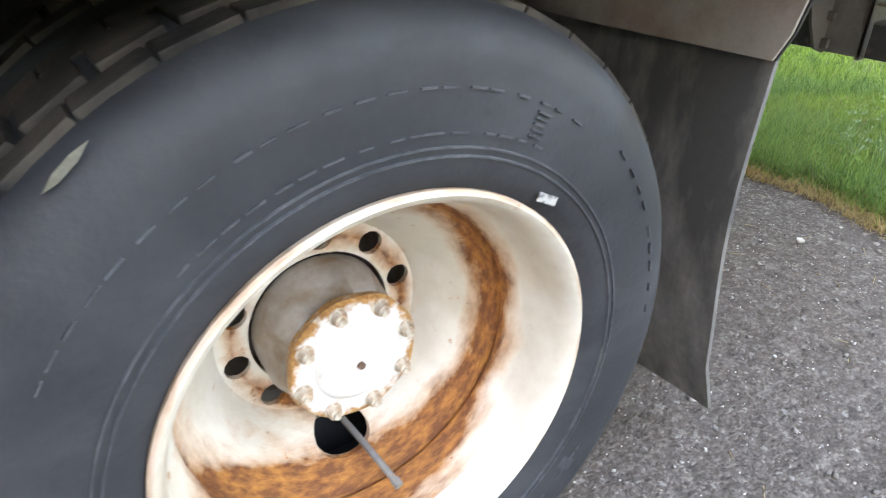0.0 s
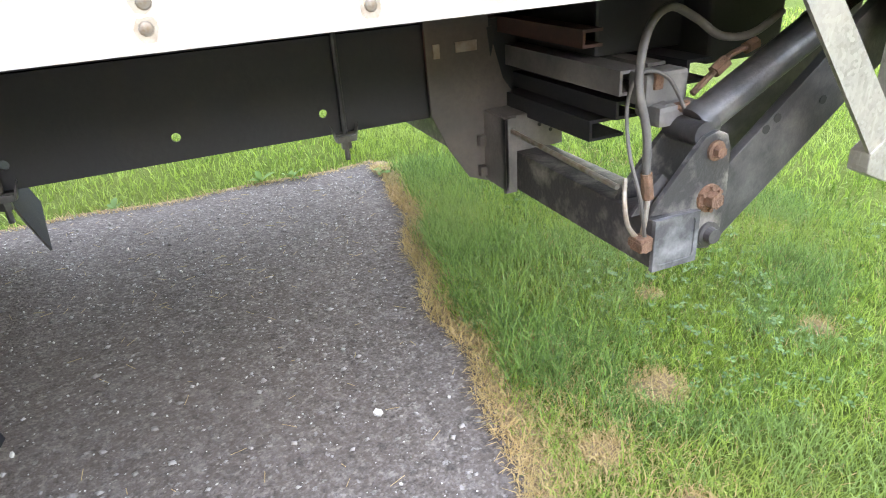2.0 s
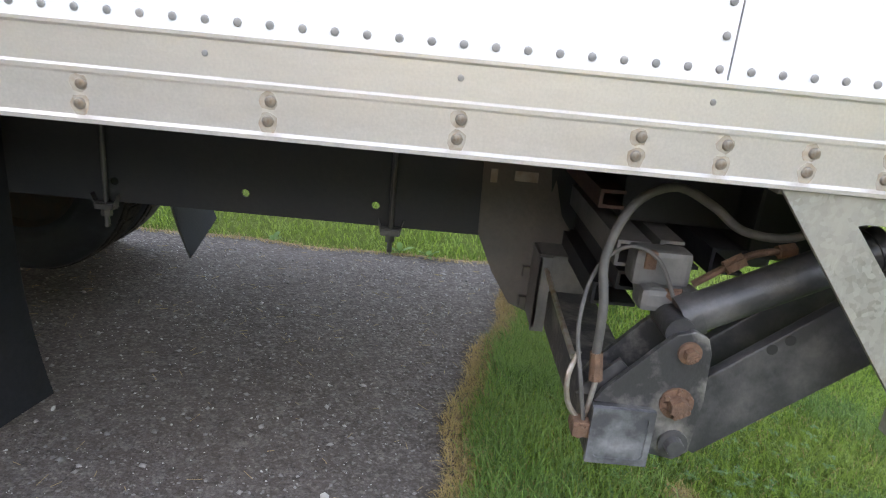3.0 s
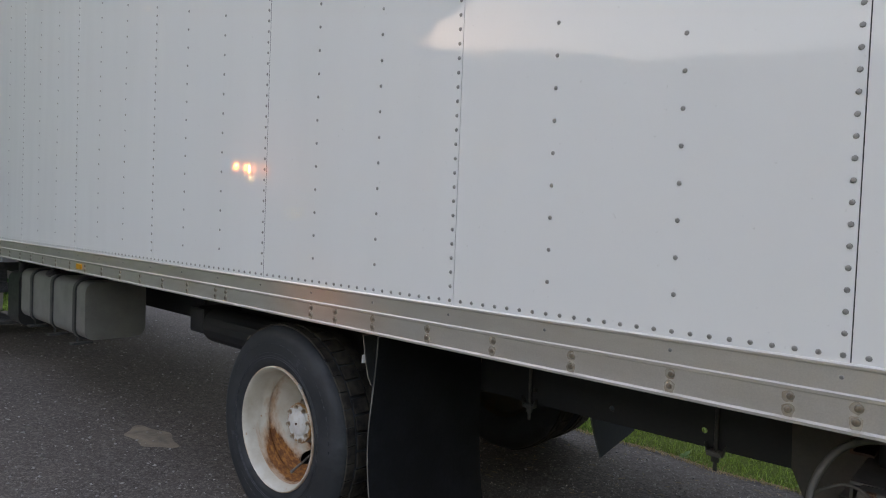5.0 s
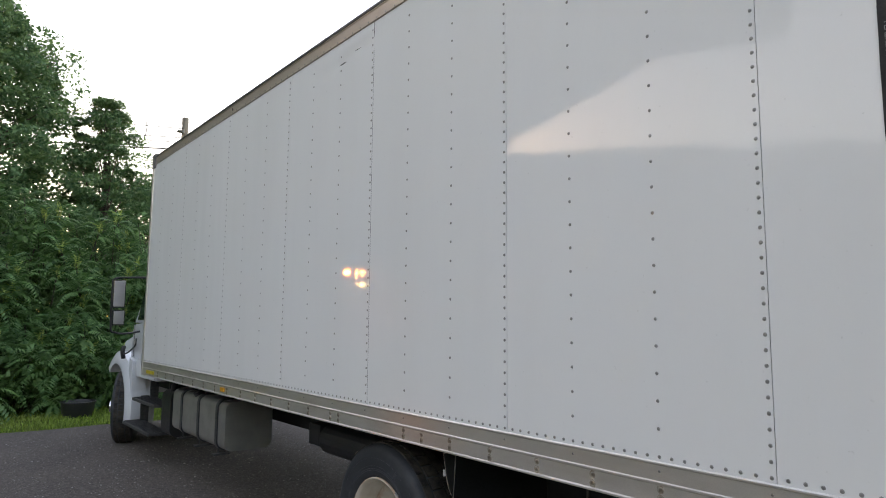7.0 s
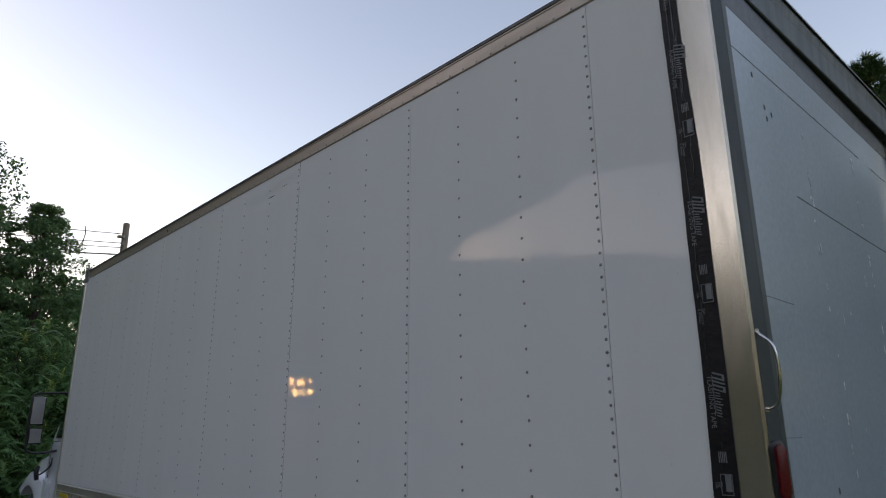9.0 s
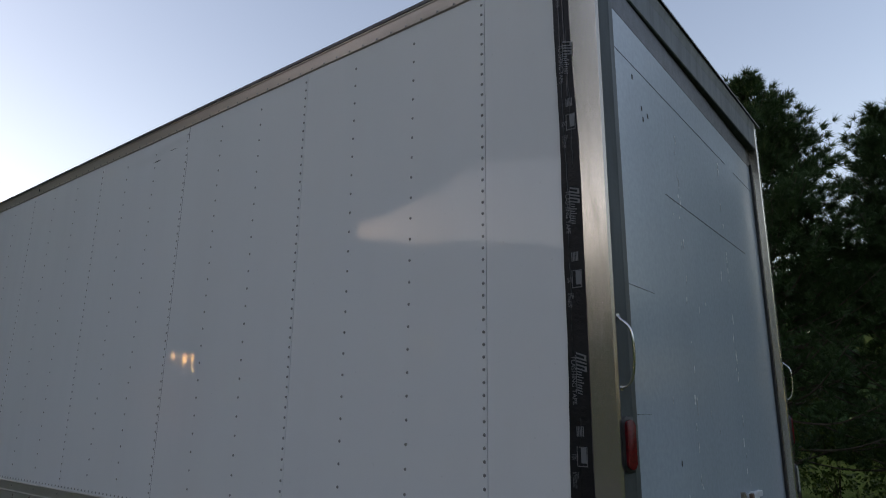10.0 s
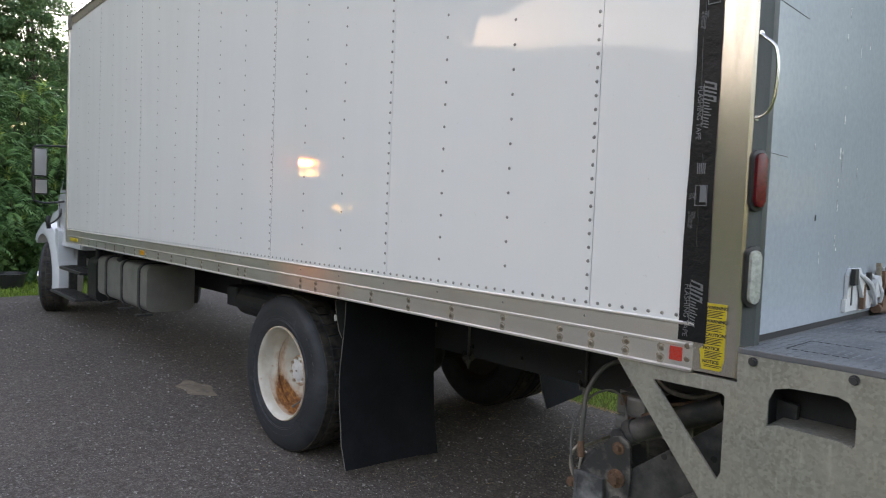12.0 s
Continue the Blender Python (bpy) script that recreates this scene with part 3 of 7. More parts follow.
def words(name, text, size, material, parent, m, bold=0.0):
    cu = bpy.data.curves.new(name, "FONT")
    cu.body, cu.size, cu.align_x, cu.extrude = text, size, "LEFT", 0.0003
    cu.offset = bold
    tmp = new("lettering_source", cu)
    me = bpy.data.meshes.new_from_object(tmp.evaluated_get(bpy.context.evaluated_depsgraph_get()))
    bpy.data.objects.remove(tmp)
    me.materials.clear()
    me.materials.append(material)
    ob = new(name, me)
    ob.parent = parent
    ob.matrix_basis = m
    return ob


def cards(name, verts, faces, material, parent=None, smooth=False):
    me = bpy.data.meshes.new(name)
    me.vertices.add(len(verts))
    me.vertices.foreach_set("co", np.asarray(verts, dtype=np.float32).ravel())
    faces = np.asarray(faces, dtype=np.int32)
    k = faces.shape[1]
    me.loops.add(faces.size)
    me.loops.foreach_set("vertex_index", faces.ravel())
    me.polygons.add(len(faces))
    me.polygons.foreach_set("loop_start", np.arange(0, faces.size, k, dtype=np.int32))
    me.update(calc_edges=True)
    me.materials.append(material)
    ob = new(name, me)
    ob.parent = parent
    return ob


# ---- ground ----
def ground_sheet():
    xs = [-2000, -400, -90, -40, -20, -12, -8, -4, -2, -1, 0, 1, 2, 4, 8, 16, 40, 90, 400, 2000]
    ys = [-2000, -400, -90, -40, -16, -8, -4, -2, -1, 0, 1, 2, 3, 5, 8, 14, 40, 90, 400, 2000]
    bm = bmesh.new()
    grid = [[bm.verts.new((x, y, -0.012)) for y in ys] for x in xs]
    for i in range(len(xs) - 1):
        for k in range(len(ys) - 1):
            bm.faces.new((grid[i][k], grid[i + 1][k], grid[i + 1][k + 1], grid[i][k + 1]))
    ob = new("ground", finish("ground", bm, LAWN))
    return tagged(ob, "green mown lawn running out to the trees", "ground", kind="structure")


def edge_x(y):
    """The ragged edge of the asphalt against the lawn behind the truck."""
    return -0.44 + 0.2 * max(y, -1.0) + 0.03 * math.sin(4.1 * y) + 0.018 * math.sin(11 * y + 1)


def far_y(x):
    return 2.70 + 0.03 * math.sin(2.3 * x) + 0.02 * math.sin(7 * x) + 1.2 * max(0.0, -3.2 - x)


def asphalt_pad():
    bm = bmesh.new()
    rows = [(-14.0, 6.0), (-1.35, 6.0), (-1.3, 0.6)]
    rows += [(y, edge_x(y)) for y in (-1.0 + 0.06 * k for k in range(61))]
    prev = None
    for y, xr in rows:
        cur = [bm.verts.new((-11.25 - 0.05 * math.sin(3 * y), y, 0.0)), bm.verts.new((xr, y, 0.0)), bm.verts.new((xr + 0.01, y, -0.05))]
        if prev:
            bm.faces.new((prev[0], prev[1], cur[1], cur[0]))
            bm.faces.new((prev[1], prev[2], cur[2], cur[1]))
        prev = cur
    y_end, x_end = rows[-1]
    prev = None
    for k in range(185):
        x = x_end - (x_end + 11.2) * k / 184
        cur = [bm.verts.new((x, y_end, 0.0)), bm.verts.new((x, far_y(x), 0.0)), bm.verts.new((x, far_y(x) + 0.01, -0.05))]
        if prev:
            bm.faces.new((prev[0], cur[0], cur[1], prev[1]))
            bm.faces.new((prev[1], cur[1], cur[2], prev[2]))
        prev = cur
    ob = new("pavement", finish("pavement", bm, ASPHALT))
    return tagged(ob, "old grey asphalt pad with pale stones worn out of it", "pavement", kind="structure")


ground_sheet()
asphalt_pad()

# ---- the truck ----
HUB = Vector((-2.420, 0.0, 0.503))
FRONT_HUB = Vector((-9.5, 0.0, 0.503))
WIDE = 2.59
REAR = 0.578
FRONT = -7.58
ROW_Z, TOP_Z = 1.274, 3.700
COL = 0.4064
PITCH = 0.0505


def station(x):
    """Places along the flank: the sheets towards the nose are a little wider."""
    return x if x > -3.66 else -3.66 + (x + 3.66) * 1.067


truck = new("box_truck")
tagged(truck, "white box truck with a dented cargo body and rusty wheels", "truck")

# cargo body
bm = bmesh.new()
box(bm, FRONT, REAR - 0.02, 0.004, 0.05, 1.11, 3.78)
box(bm, FRONT, REAR - 0.02, WIDE - 0.05, WIDE, 1.11, 3.78)
box(bm, FRONT, FRONT + 0.05, 0.05, WIDE - 0.05, 1.11, 3.78)
box(bm, FRONT, REAR - 0.02, 0.05, WIDE - 0.05, 1.16, 1.24)
box(bm, FRONT, REAR - 0.02, 0.03, WIDE - 0.03, 3.78, 3.80)
body = part("cargo_body", bm, DARK_SEAM, truck, "cargo box of the truck under its skin sheets")

SEAMS = [station(0.016 - 3 * COL * k) for k in range(6)]
edges = [0.47] + SEAMS + [FRONT + 0.0]
for x1, x0 in zip(edges, edges[1:]):
    bm = bmesh.new()
    a, b = x0 + 0.0015, x1 - 0.0015
    if b < -2.3 and a > -3.8:
        nx, nz = 40, 60
        grid = []
        for i in range(nx + 1):
            row = []
            for k in range(nz + 1):
                x, z = a + (b - a) * i / nx, 1.25 + (TOP_Z + 0.01 - 1.25) * k / nz
                line = 3.545 + 0.03 * (x + 3.2) + 0.02 * math.sin(9 * x)
                d = 0.007 * math.exp(-((z - line) / 0.035) ** 2) * max(0.0, math.sin((x + 3.35) * 2.6)) - 0.004 * math.exp(-((z - line - 0.07) / 0.04) ** 2) * max(0.0, math.sin((x + 3.35) * 2.6))
                row.append(bm.verts.new((x, -0.002 + d, z)))
            grid.append(row)
        for i in range(nx):
            for k in range(nz):
                bm.faces.new((grid[i][k], grid[i + 1][k], grid[i + 1][k + 1], grid[i][k + 1]))
        part("panel", bm, WHITE, body, "white skin sheet with a long dent under the roof rail", True)
    else:
        box(bm, a, b, -0.002, 0.004, 1.25, TOP_Z + 0.01)
        part("panel", bm, WHITE, body, "white riveted skin sheet")
for y0, y1 in ((WIDE, WIDE + 0.003),):
    bm = bmesh.new()
    box(bm, FRONT, REAR - 0.1, y0, y1, 1.12, 3.78)
    part("panel", bm, WHITE, body)
bm = bmesh.new()
box(bm, FRONT - 0.003, FRONT, 0.0, WIDE, 1.12, 3.78)
part("panel", bm, WHITE, body)

# a few scuffs on the sheets
SCUFF = surface("grey_scuff", (0.36, 0.35, 0.34), (0.50, 0.49, 0.47), 0.6, 0.0, 90, 0.4, 0.7, relief=0)
rk = random.Random(61)
for x, z, a in ((0.19, 1.515, 80), (-1.05, 1.602, 60), (-1.93, 1.51, 20), (-0.35, 1.93, 75)):
    bm = bmesh.new()
    n = 9
    ring = [(0.008 * rk.uniform(0.7, 1.3) * math.cos(2 * math.pi * k / n), 0.0026 * rk.uniform(0.6, 1.4) * math.sin(2 * math.pi * k / n)) for k in range(n)]
    prism(bm, ring, "y", -0.0012, -0.0004)
    bmesh.ops.transform(bm, matrix=pose(x, 0, z, 0, a, 0), verts=bm.verts)
    part("scuff", bm, SCUFF, truck, "small grey scuff on the sheet")

# rivets
dome = dome_mesh("rivet", 0.0072, 0.0045, RIVET)
near, far = [], []
for k in range(0, 19):
    x = station(-COL * k)
    if x < FRONT + 0.05:
        continue
    pitch = PITCH if k % 3 == 0 else 2 * PITCH
    z = ROW_Z + pitch
    while z < TOP_Z - 0.03:
        (near if k < 3 and z < 2.2 else far).append((x, -0.002, z))
        z += pitch
x = 0.0508 * 7
while x > FRONT + 0.03:
    (near if x > -1.35 else far).append((station(x), -0.002, ROW_Z))
    x -= 0.0508
for p in near:
    again("rivet", dome, body, pose(*p))
x = 0.35
while x > FRONT + 0.03:
    far.append((station(x), -0.006, TOP_Z + 0.018))
    x -= 0.1015
scatter("rivets", dome, far, RIVET, body)

# lower rail: a channel with three ribs
bm = bmesh.new()
prof = [(0.004, 1.258), (-0.006, 1.258), (-0.010, 1.254), (-0.010, 1.248), (-0.005, 1.244), (-0.005, 1.188), (-0.010, 1.184), (-0.010, 1.177), (-0.006, 1.173), (-0.006, 1.108), (-0.014, 1.103), (-0.014, 1.096), (0.03, 1.096), (0.03, 1.104), (0.004, 1.110)]
prism(bm, prof, "x", FRONT, 0.42)
rail = part("side_rail", bm, ALU, truck, "dull aluminium side rail with stained edges")
bm = bmesh.new()
prism(bm, [(WIDE - y, z) for y, z in prof], "x", FRONT, 0.42)
part("side_rail", bm, ALU, truck)
bolt = dome_mesh("bolt", 0.0105, 0.007, BOLT, 10)
BOLTS = [0.309, 0.177, 0.034, -0.108, -0.403, -0.712, -1.016, -1.32, -1.62, -1.86, -2.03, -2.76, -2.865]
BOLTS += [-3.18 - 0.31 * k for k in range(14)]
for x in BOLTS:
    for z in (1.158, 1.126):
        again("bolt", bolt, rail, pose(x + (0.004 if z > 1.14 else 0), -0.006, z))
STAIN = surface("rusty_run_on_rail", (0.36, 0.29, 0.22), (0.50, 0.45, 0.38), 0.6, 0.3, 60, 0.4, 0.6, relief=0)
bm = bmesh.new()
rs = random.Random(17)
for x in BOLTS:
    for z in (1.158, 1.126):
        n = 14
        pts = []
        for k in range(n):
            t = 2 * math.pi * k / n
            r = 0.013 + rs.uniform(0.0, 0.004)
            pts.append((x + r * math.cos(t), z - (0.006 if math.sin(t) < -0.6 and z < 1.14 else 0.0) + r * math.sin(t)))
        prism(bm, pts, "y", -0.0068, -0.0058)
part("stain", bm, STAIN, rail, "rusty stains round the bolts")["kind"] = "stuff"
small = dome_mesh("rail_rivet", 0.0055, 0.003, RIVET)
for k in range(18):
    again("rail_rivet", small, rail, pose(-COL * k, -0.005, 1.223))
for z in (1.178, 1.135):
    again("bolt", bolt, rail, pose(0.402, -0.006, z))
bm = bmesh.new()
box(bm, 0.342, 0.386, -0.0085, -0.005, 1.124, 1.170, 0.001)
part("reflector", bm, RED_TAPE, rail, "square red reflector on the rail")
for x, w, c in ((-7.2, 0.3, YELLOW), (-4.83, 0.09, AMBER)):
    bm = bmesh.new()
    box(bm, x - w / 2, x + w / 2, -0.018, -0.006, 1.126, 1.164, 0.003)
    part("marker", bm, c, rail, "amber side marker on the rail")

# roof rail and corner trims
bm = bmesh.new()
roofp = [(0.004, TOP_Z), (-0.006, TOP_Z), (-0.010, TOP_Z + 0.006), (-0.006, TOP_Z + 0.012), (-0.006, TOP_Z + 0.078), (-0.010, TOP_Z + 0.082), (-0.010, TOP_Z + 0.088), (-0.004, TOP_Z + 0.092), (0.0, TOP_Z + 0.108), (0.03, TOP_Z + 0.118), (0.06, TOP_Z + 0.118), (0.06, TOP_Z)]
prism(bm, roofp, "x", FRONT - 0.02, 0.43)
roof_rail = part("roof_rail", bm, ROOF_ALU, truck, "dull aluminium roof rail")
bm = bmesh.new()
prism(bm, [(WIDE - y, z) for y, z in roofp], "x", FRONT - 0.02, 0.43)
part("roof_rail", bm, ROOF_ALU, truck)
bm = bmesh.new()
prism(bm, [(0.0, TOP_Z + 0.096), (-0.012, TOP_Z + 0.094), (-0.012, TOP_Z + 0.112), (0.05, TOP_Z + 0.130), (0.05, TOP_Z + 0.119)], "x", FRONT - 0.02, 0.432)
part("drip_edge", bm, BLACK_STEEL, roof_rail, "dark drip edge on the roof rail")
bm = bmesh.new()
box(bm, FRONT - 0.03, FRONT + 0.025, -0.012, 0.03, 1.10, 3.70, 0.006)
part("corner_trim", bm, ALU, truck, "aluminium front corner trim")
bm = bmesh.new()
box(bm, FRONT - 0.04, FRONT + 0.10, -0.016, 0.03, 3.66, 3.845, 0.008)
part("corner_casting", bm, GREY_STEEL, truck, "grey corner casting at the front top")
bm = bmesh.new()
for x in (-4.90, 0.346):
    tube(bm, (x, -0.009, TOP_Z + 0.048), (x, -0.003, TOP_Z + 0.048), 0.013, seg=12)
split("plug", bm, INK, roof_rail)

# rear frame
def skewed(bm):
    """The header stands further out towards the far post."""
    for v in bm.verts:
        if v.co.x > 0.54:
            v.co.x += 0.018 * v.co.y


bm = bmesh.new()
post = [(0.43, -0.004), (REAR - 0.008, -0.004), (REAR + 0.002, 0.002), (0.599, 0.041), (0.602, 0.048), (0.602, 0.084), (0.598, 0.09), (0.43, 0.09)]
prism(bm, post, "z", 1.10, 3.90)
rear_frame = part("rear_frame", bm, STEEL_BRUSHED, truck, "brushed steel rear door frame")
bm = bmesh.new()
prism(bm, [(x + (0.036 if x > 0.59 else 0.0), WIDE - y) for x, y in post], "z", 1.10, 3.90)
part("post", bm, STEEL_BRUSHED, rear_frame)
# header colour is darkened because this side turns from the bright sky
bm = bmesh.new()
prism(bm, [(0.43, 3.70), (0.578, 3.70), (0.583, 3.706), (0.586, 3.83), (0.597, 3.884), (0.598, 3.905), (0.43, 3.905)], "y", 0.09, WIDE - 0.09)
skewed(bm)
part("header", bm, SHADED_POST, rear_frame, "grey steel door header with a drip lip, darkened for shade")
# black strip in place of the deep shade between header and door
bm = bmesh.new()
box(bm, 0.50, 0.5795, 0.092, WIDE - 0.092, 3.562, 3.699, 0.004)
part("door_edge_strip", bm, PLASTIC, rear_frame, "black strip over the door for the shade under the header")
bm = bmesh.new()
box(bm, 0.58, 0.596, WIDE - 0.108, WIDE - 0.092, 1.22, 3.585, 0.003)
part("door_edge_strip", bm, PLASTIC, rear_frame, "black rubber seal beside the door")
bm = bmesh.new()
prism(bm, [(0.555, 3.905), (0.608, 3.892), (0.608, 3.902), (0.560, 3.918)], "y", -0.01, WIDE + 0.01)
skewed(bm)
part("drip_edge", bm, BLACK_STEEL, rear_frame)
bm = bmesh.new()
box(bm, 0.43, 0.655, 0.0, WIDE, 1.10, 1.20, 0.004)
part("sill", bm, GREY_STEEL, rear_frame, "worn steel door sill")

# thin plate over the post's rear side, with that side's shade as its colour
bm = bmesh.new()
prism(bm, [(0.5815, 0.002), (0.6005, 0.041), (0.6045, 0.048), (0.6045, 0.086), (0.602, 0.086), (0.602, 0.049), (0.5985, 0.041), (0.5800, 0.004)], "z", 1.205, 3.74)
part("rear_face", bm, SHADED_POST, rear_frame, "rear face of the door post, grey darkened for its shade")

# tape down the joint of skin and frame
bm = bmesh.new()
lv, rv = [], []
for k in range(61):
    z = 1.195 + (3.695 - 1.195) * k / 60
    bend = 0.012 * math.sin(math.pi * (z - 1.195) / 2.5) + 0.002 * math.sin(7 * z)
    lv.append((0.366 + bend, z))
    rv.append((0.457 + bend - 0.0085 * (z - 1.195) + 0.003 * math.sin(5 * z + 1), z))
front = [[bm.verts.new((x, -0.0075 - 0.0012 * math.sin(13 * z + i), z)) for i, (x, z) in enumerate(s)] for s in (lv, [((a[0] + b[0]) / 2, a[1]) for a, b in zip(lv, rv)], rv)]
for i in range(2):
    for k in range(60):
        bm.faces.new((front[i][k], front[i + 1][k], front[i + 1][k + 1], front[i][k + 1]))
bm.normal_update()
bmesh.ops.solidify(bm, geom=bm.faces[:], thickness=0.002)
tape = part("tape", bm, TAPE, truck, "black flashing tape with pale print down the joint", True)


def sway(z):
    return 0.012 * math.sin(math.pi * (z - 1.195) / 2.5)


for k in range(4):
    z0 = 1.215 + 0.636 * k
    s = 0.368 + sway(z0 + 0.15)
    words("lettering", "FLASHING TAPE", 0.024, PRINT, tape, Matrix.Translation((s + 0.014, -0.0105, z0 + 0.165)) @ pose(0, 0, 0, 90, 90, 0))
    bm = bmesh.new()
    zz = z0 + 0.18
    for h, strokes, step in ((0.040, ((0, 0.006), (0.016, 0.006)), 0.028), (0.040, ((0, 0.006),), 0.013), (0.040, ((0, 0.006), (0.014, 0.005)), 0.026)):
        for d, w in strokes:
            prism(bm, [(s + 0.034, zz - d), (s + 0.034 + h, zz - d - 0.013), (s + 0.034 + h, zz - d - 0.013 - w), (s + 0.034, zz - d - w)], "y", -0.0112, -0.0102)
        if len(strokes) > 1:
            prism(bm, [(s + 0.034 + h * 0.8, zz - 0.012), (s + 0.034 + h, zz - 0.013), (s + 0.034 + h, zz - 0.030), (s + 0.034 + h * 0.8, zz - 0.028)], "y", -0.0111, -0.0103)
        zz -= step
    for i in range(9):
        k = 0.024 if i in (2, 4) else 0.017
        prism(bm, [(s + 0.036, zz), (s + 0.036 + k, zz - 0.005), (s + 0.036 + k, zz - 0.009), (s + 0.036, zz - 0.004)], "y", -0.0112, -0.0102)
        zz -= 0.0095
    box(bm, s + 0.0315, s + 0.0335, -0.0111, -0.0103, z0 + 0.04, z0 + 0.17)
    part("print", bm, PRINT, tape, "pale slanting maker's mark")["kind"] = "stuff"
    bm = bmesh.new()
    zb = z0 + 0.43
    box(bm, s + 0.046, s + 0.066, -0.0112, -0.0102, zb, zb + 0.052)
    holed(bm, [(s + 0.030, zb - 0.012), (s + 0.070, zb - 0.012), (s + 0.070, zb + 0.055), (s + 0.030, zb + 0.055)], [(s + 0.032, zb - 0.009), (s + 0.068, zb - 0.009), (s + 0.068, zb + 0.053), (s + 0.032, zb + 0.053)], "y", -0.0110, -0.0103)
    for i in range(5):
        box(bm, s + 0.032 + 0.006 * i, s + 0.035 + 0.006 * i, -0.0112, -0.0102, zb + 0.09, zb + 0.125)
    part("print", bm, PRINT, tape, "small printed pictogram and bars")["kind"] = "stuff"
    for k2, (line, dz) in enumerate((("ROLL", 0.03), ("THE", 0.03), ("TAPE", 0.03), ("PARA", -0.03), ("APLICAR USE", -0.03), ("EL RODILLO", -0.03))):
        words("lettering", line, 0.0095, PRINT, tape, Matrix.Translation((s + 0.028 - 0.0085 * (k2 % 3), -0.0105, zb + dz)) @ pose(0, 0, 0, 90, 90, 0))

# creases where the tape has lifted
bm = bmesh.new()
rt = random.Random(29)
for t0, z0, z1 in ((0.30, 1.95, 2.60), (0.34, 2.55, 3.62), (0.70, 2.75, 3.35), (0.62, 3.05, 3.66), (0.52, 1.50, 1.80)):
    pts = []
    for k in range(15):
        z = z0 + (z1 - z0) * k / 14
        pts.append((0.368 + 0.082 * t0 + sway(z) - 0.004 * (z - 1.195) + rt.uniform(-0.003, 0.003), -0.0085 - 0.001 * rt.random(), z))
    pipe(bm, pts, 0.0022, 6)
split("crease", bm, surface("glossy_tape_crease", (0.018, 0.018, 0.019), (0.05, 0.05, 0.052), 0.22, 0.0, 40, 0.4, 0.7, spec=0.5), tape)

# warning sticker
bm = bmesh.new()
prism(bm, [(0.472, 1.33), (0.537, 1.33), (0.537, 1.148), (0.528, 1.112), (0.466, 1.112), (0.458, 1.175), (0.472, 1.19)], "y", -0.0062, -0.0042)
sticker = part("sticker", bm, YELLOW, rear_frame, "yellow warning sticker with black print")
FACE = pose(0, 0, 0, 90, 0, 0)
z = 1.312
for word in ("WARNING", "WARNING", "CAUTION", "NOTICE", "NOTICE"):
    words("lettering", word, 0.0145, INK, sticker, Matrix.Translation((0.473 if z > 1.19 else 0.469, -0.0068, z)) @ FACE, 0.0006)
    bm = bmesh.new()
    for i in range(5 if z > 1.15 else 2):
        box(bm, 0.475, 0.475 + (0.056, 0.048, 0.053, 0.04, 0.05)[i], -0.0068, -0.006, z - 0.0075 - 0.0052 * i, z - 0.005 - 0.0052 * i)
    part("print", bm, INK, sticker)["kind"] = "stuff"
    z -= 0.0445

# roll door
bm = bmesh.new()
zs = [1.225, 1.83, 2.33, 2.845, 3.37, 3.575]
for a, b in zip(zs, zs[1:]):
    bm = bmesh.new()
    box(bm, 0.545, 0.578, 0.088, WIDE - 0.088, a, b)
    part("panel", bm, DOOR_BLUE, rear_frame, "scuffed pale blue door section")
bm = bmesh.new()
for y0, y1, z, w in ((0.66, 2.10, 2.845, 0.0035), (0.10, 1.80, 3.372, 0.0018), (0.10, 0.42, 2.332, 0.0015), (0.10, 0.30, 1.832, 0.0015), (2.0, 2.48, 3.371, 0.0015)):
    box(bm, 0.5775, 0.5795, y0, y1, z - w / 2, z + w / 2)
split("crease", bm, DARK_SEAM, rear_frame, "dark gap between door sections")
random.seed(5)
bm = bmesh.new()
for cx, n in ((0.85, 22), (1.62, 26)):
    for k in range(n):
        z = random.uniform(1.5, 3.3)
        y = cx + random.uniform(-0.02, 0.02)
        box(bm, 0.5776, 0.5790, y, y + random.uniform(0.004, 0.012), z, z + random.uniform(0.01, 0.05))
for k in range(10):
    y, z = random.uniform(0.3, 2.2), random.uniform(1.4, 2.9)
    box(bm, 0.5776, 0.5786, y, y + 0.004, z, z + random.uniform(0.02, 0.08))
part("scratch", bm, SCRATCH, rear_frame, "pale scratches down the door")["kind"] = "stuff"
bm = bmesh.new()
for y, z in ((0.42, 3.18), (0.43, 3.13), (0.49, 3.17), (0.6, 1.62), (0.33, 3.3)):
    box(bm, 0.5776, 0.5792, y, y + 0.012, z, z + 0.022)
part("chip", bm, DARK_SEAM, rear_frame)["kind"] = "stuff"

# door latch: painted bracket, lever, rust
bm = bmesh.new()
box(bm, 0.578, 0.594, 0.98, 1.70, 1.245, 1.30, 0.003)
box(bm, 0.578, 0.60, 1.05, 1.12, 1.27, 1.42, 0.004)
box(bm, 0.578, 0.60, 1.62, 1.66, 1.27, 1.43, 0.004)
box(bm, 0.578, 0.604, 1.55, 1.80, 1.395, 1.425, 0.004)
prism(bm, [(1.00, 1.25), (1.00, 1.40), (1.03, 1.43), (1.12, 1.43), (1.20, 1.37), (1.30, 1.40), (1.34, 1.40), (1.36, 1.27), (1.20, 1.24)], "x", 0.579, 0.595, 0.003)
prism(bm, [(1.56, 1.25), (1.56, 1.42), (1.78, 1.42), (1.78, 1.27), (1.70, 1.25)], "x", 0.579, 0.592, 0.003)
latch = part("latch", bm, HUB_WHITE, rear_frame, "white painted door latch with chipped rusty parts")
bm = bmesh.new()
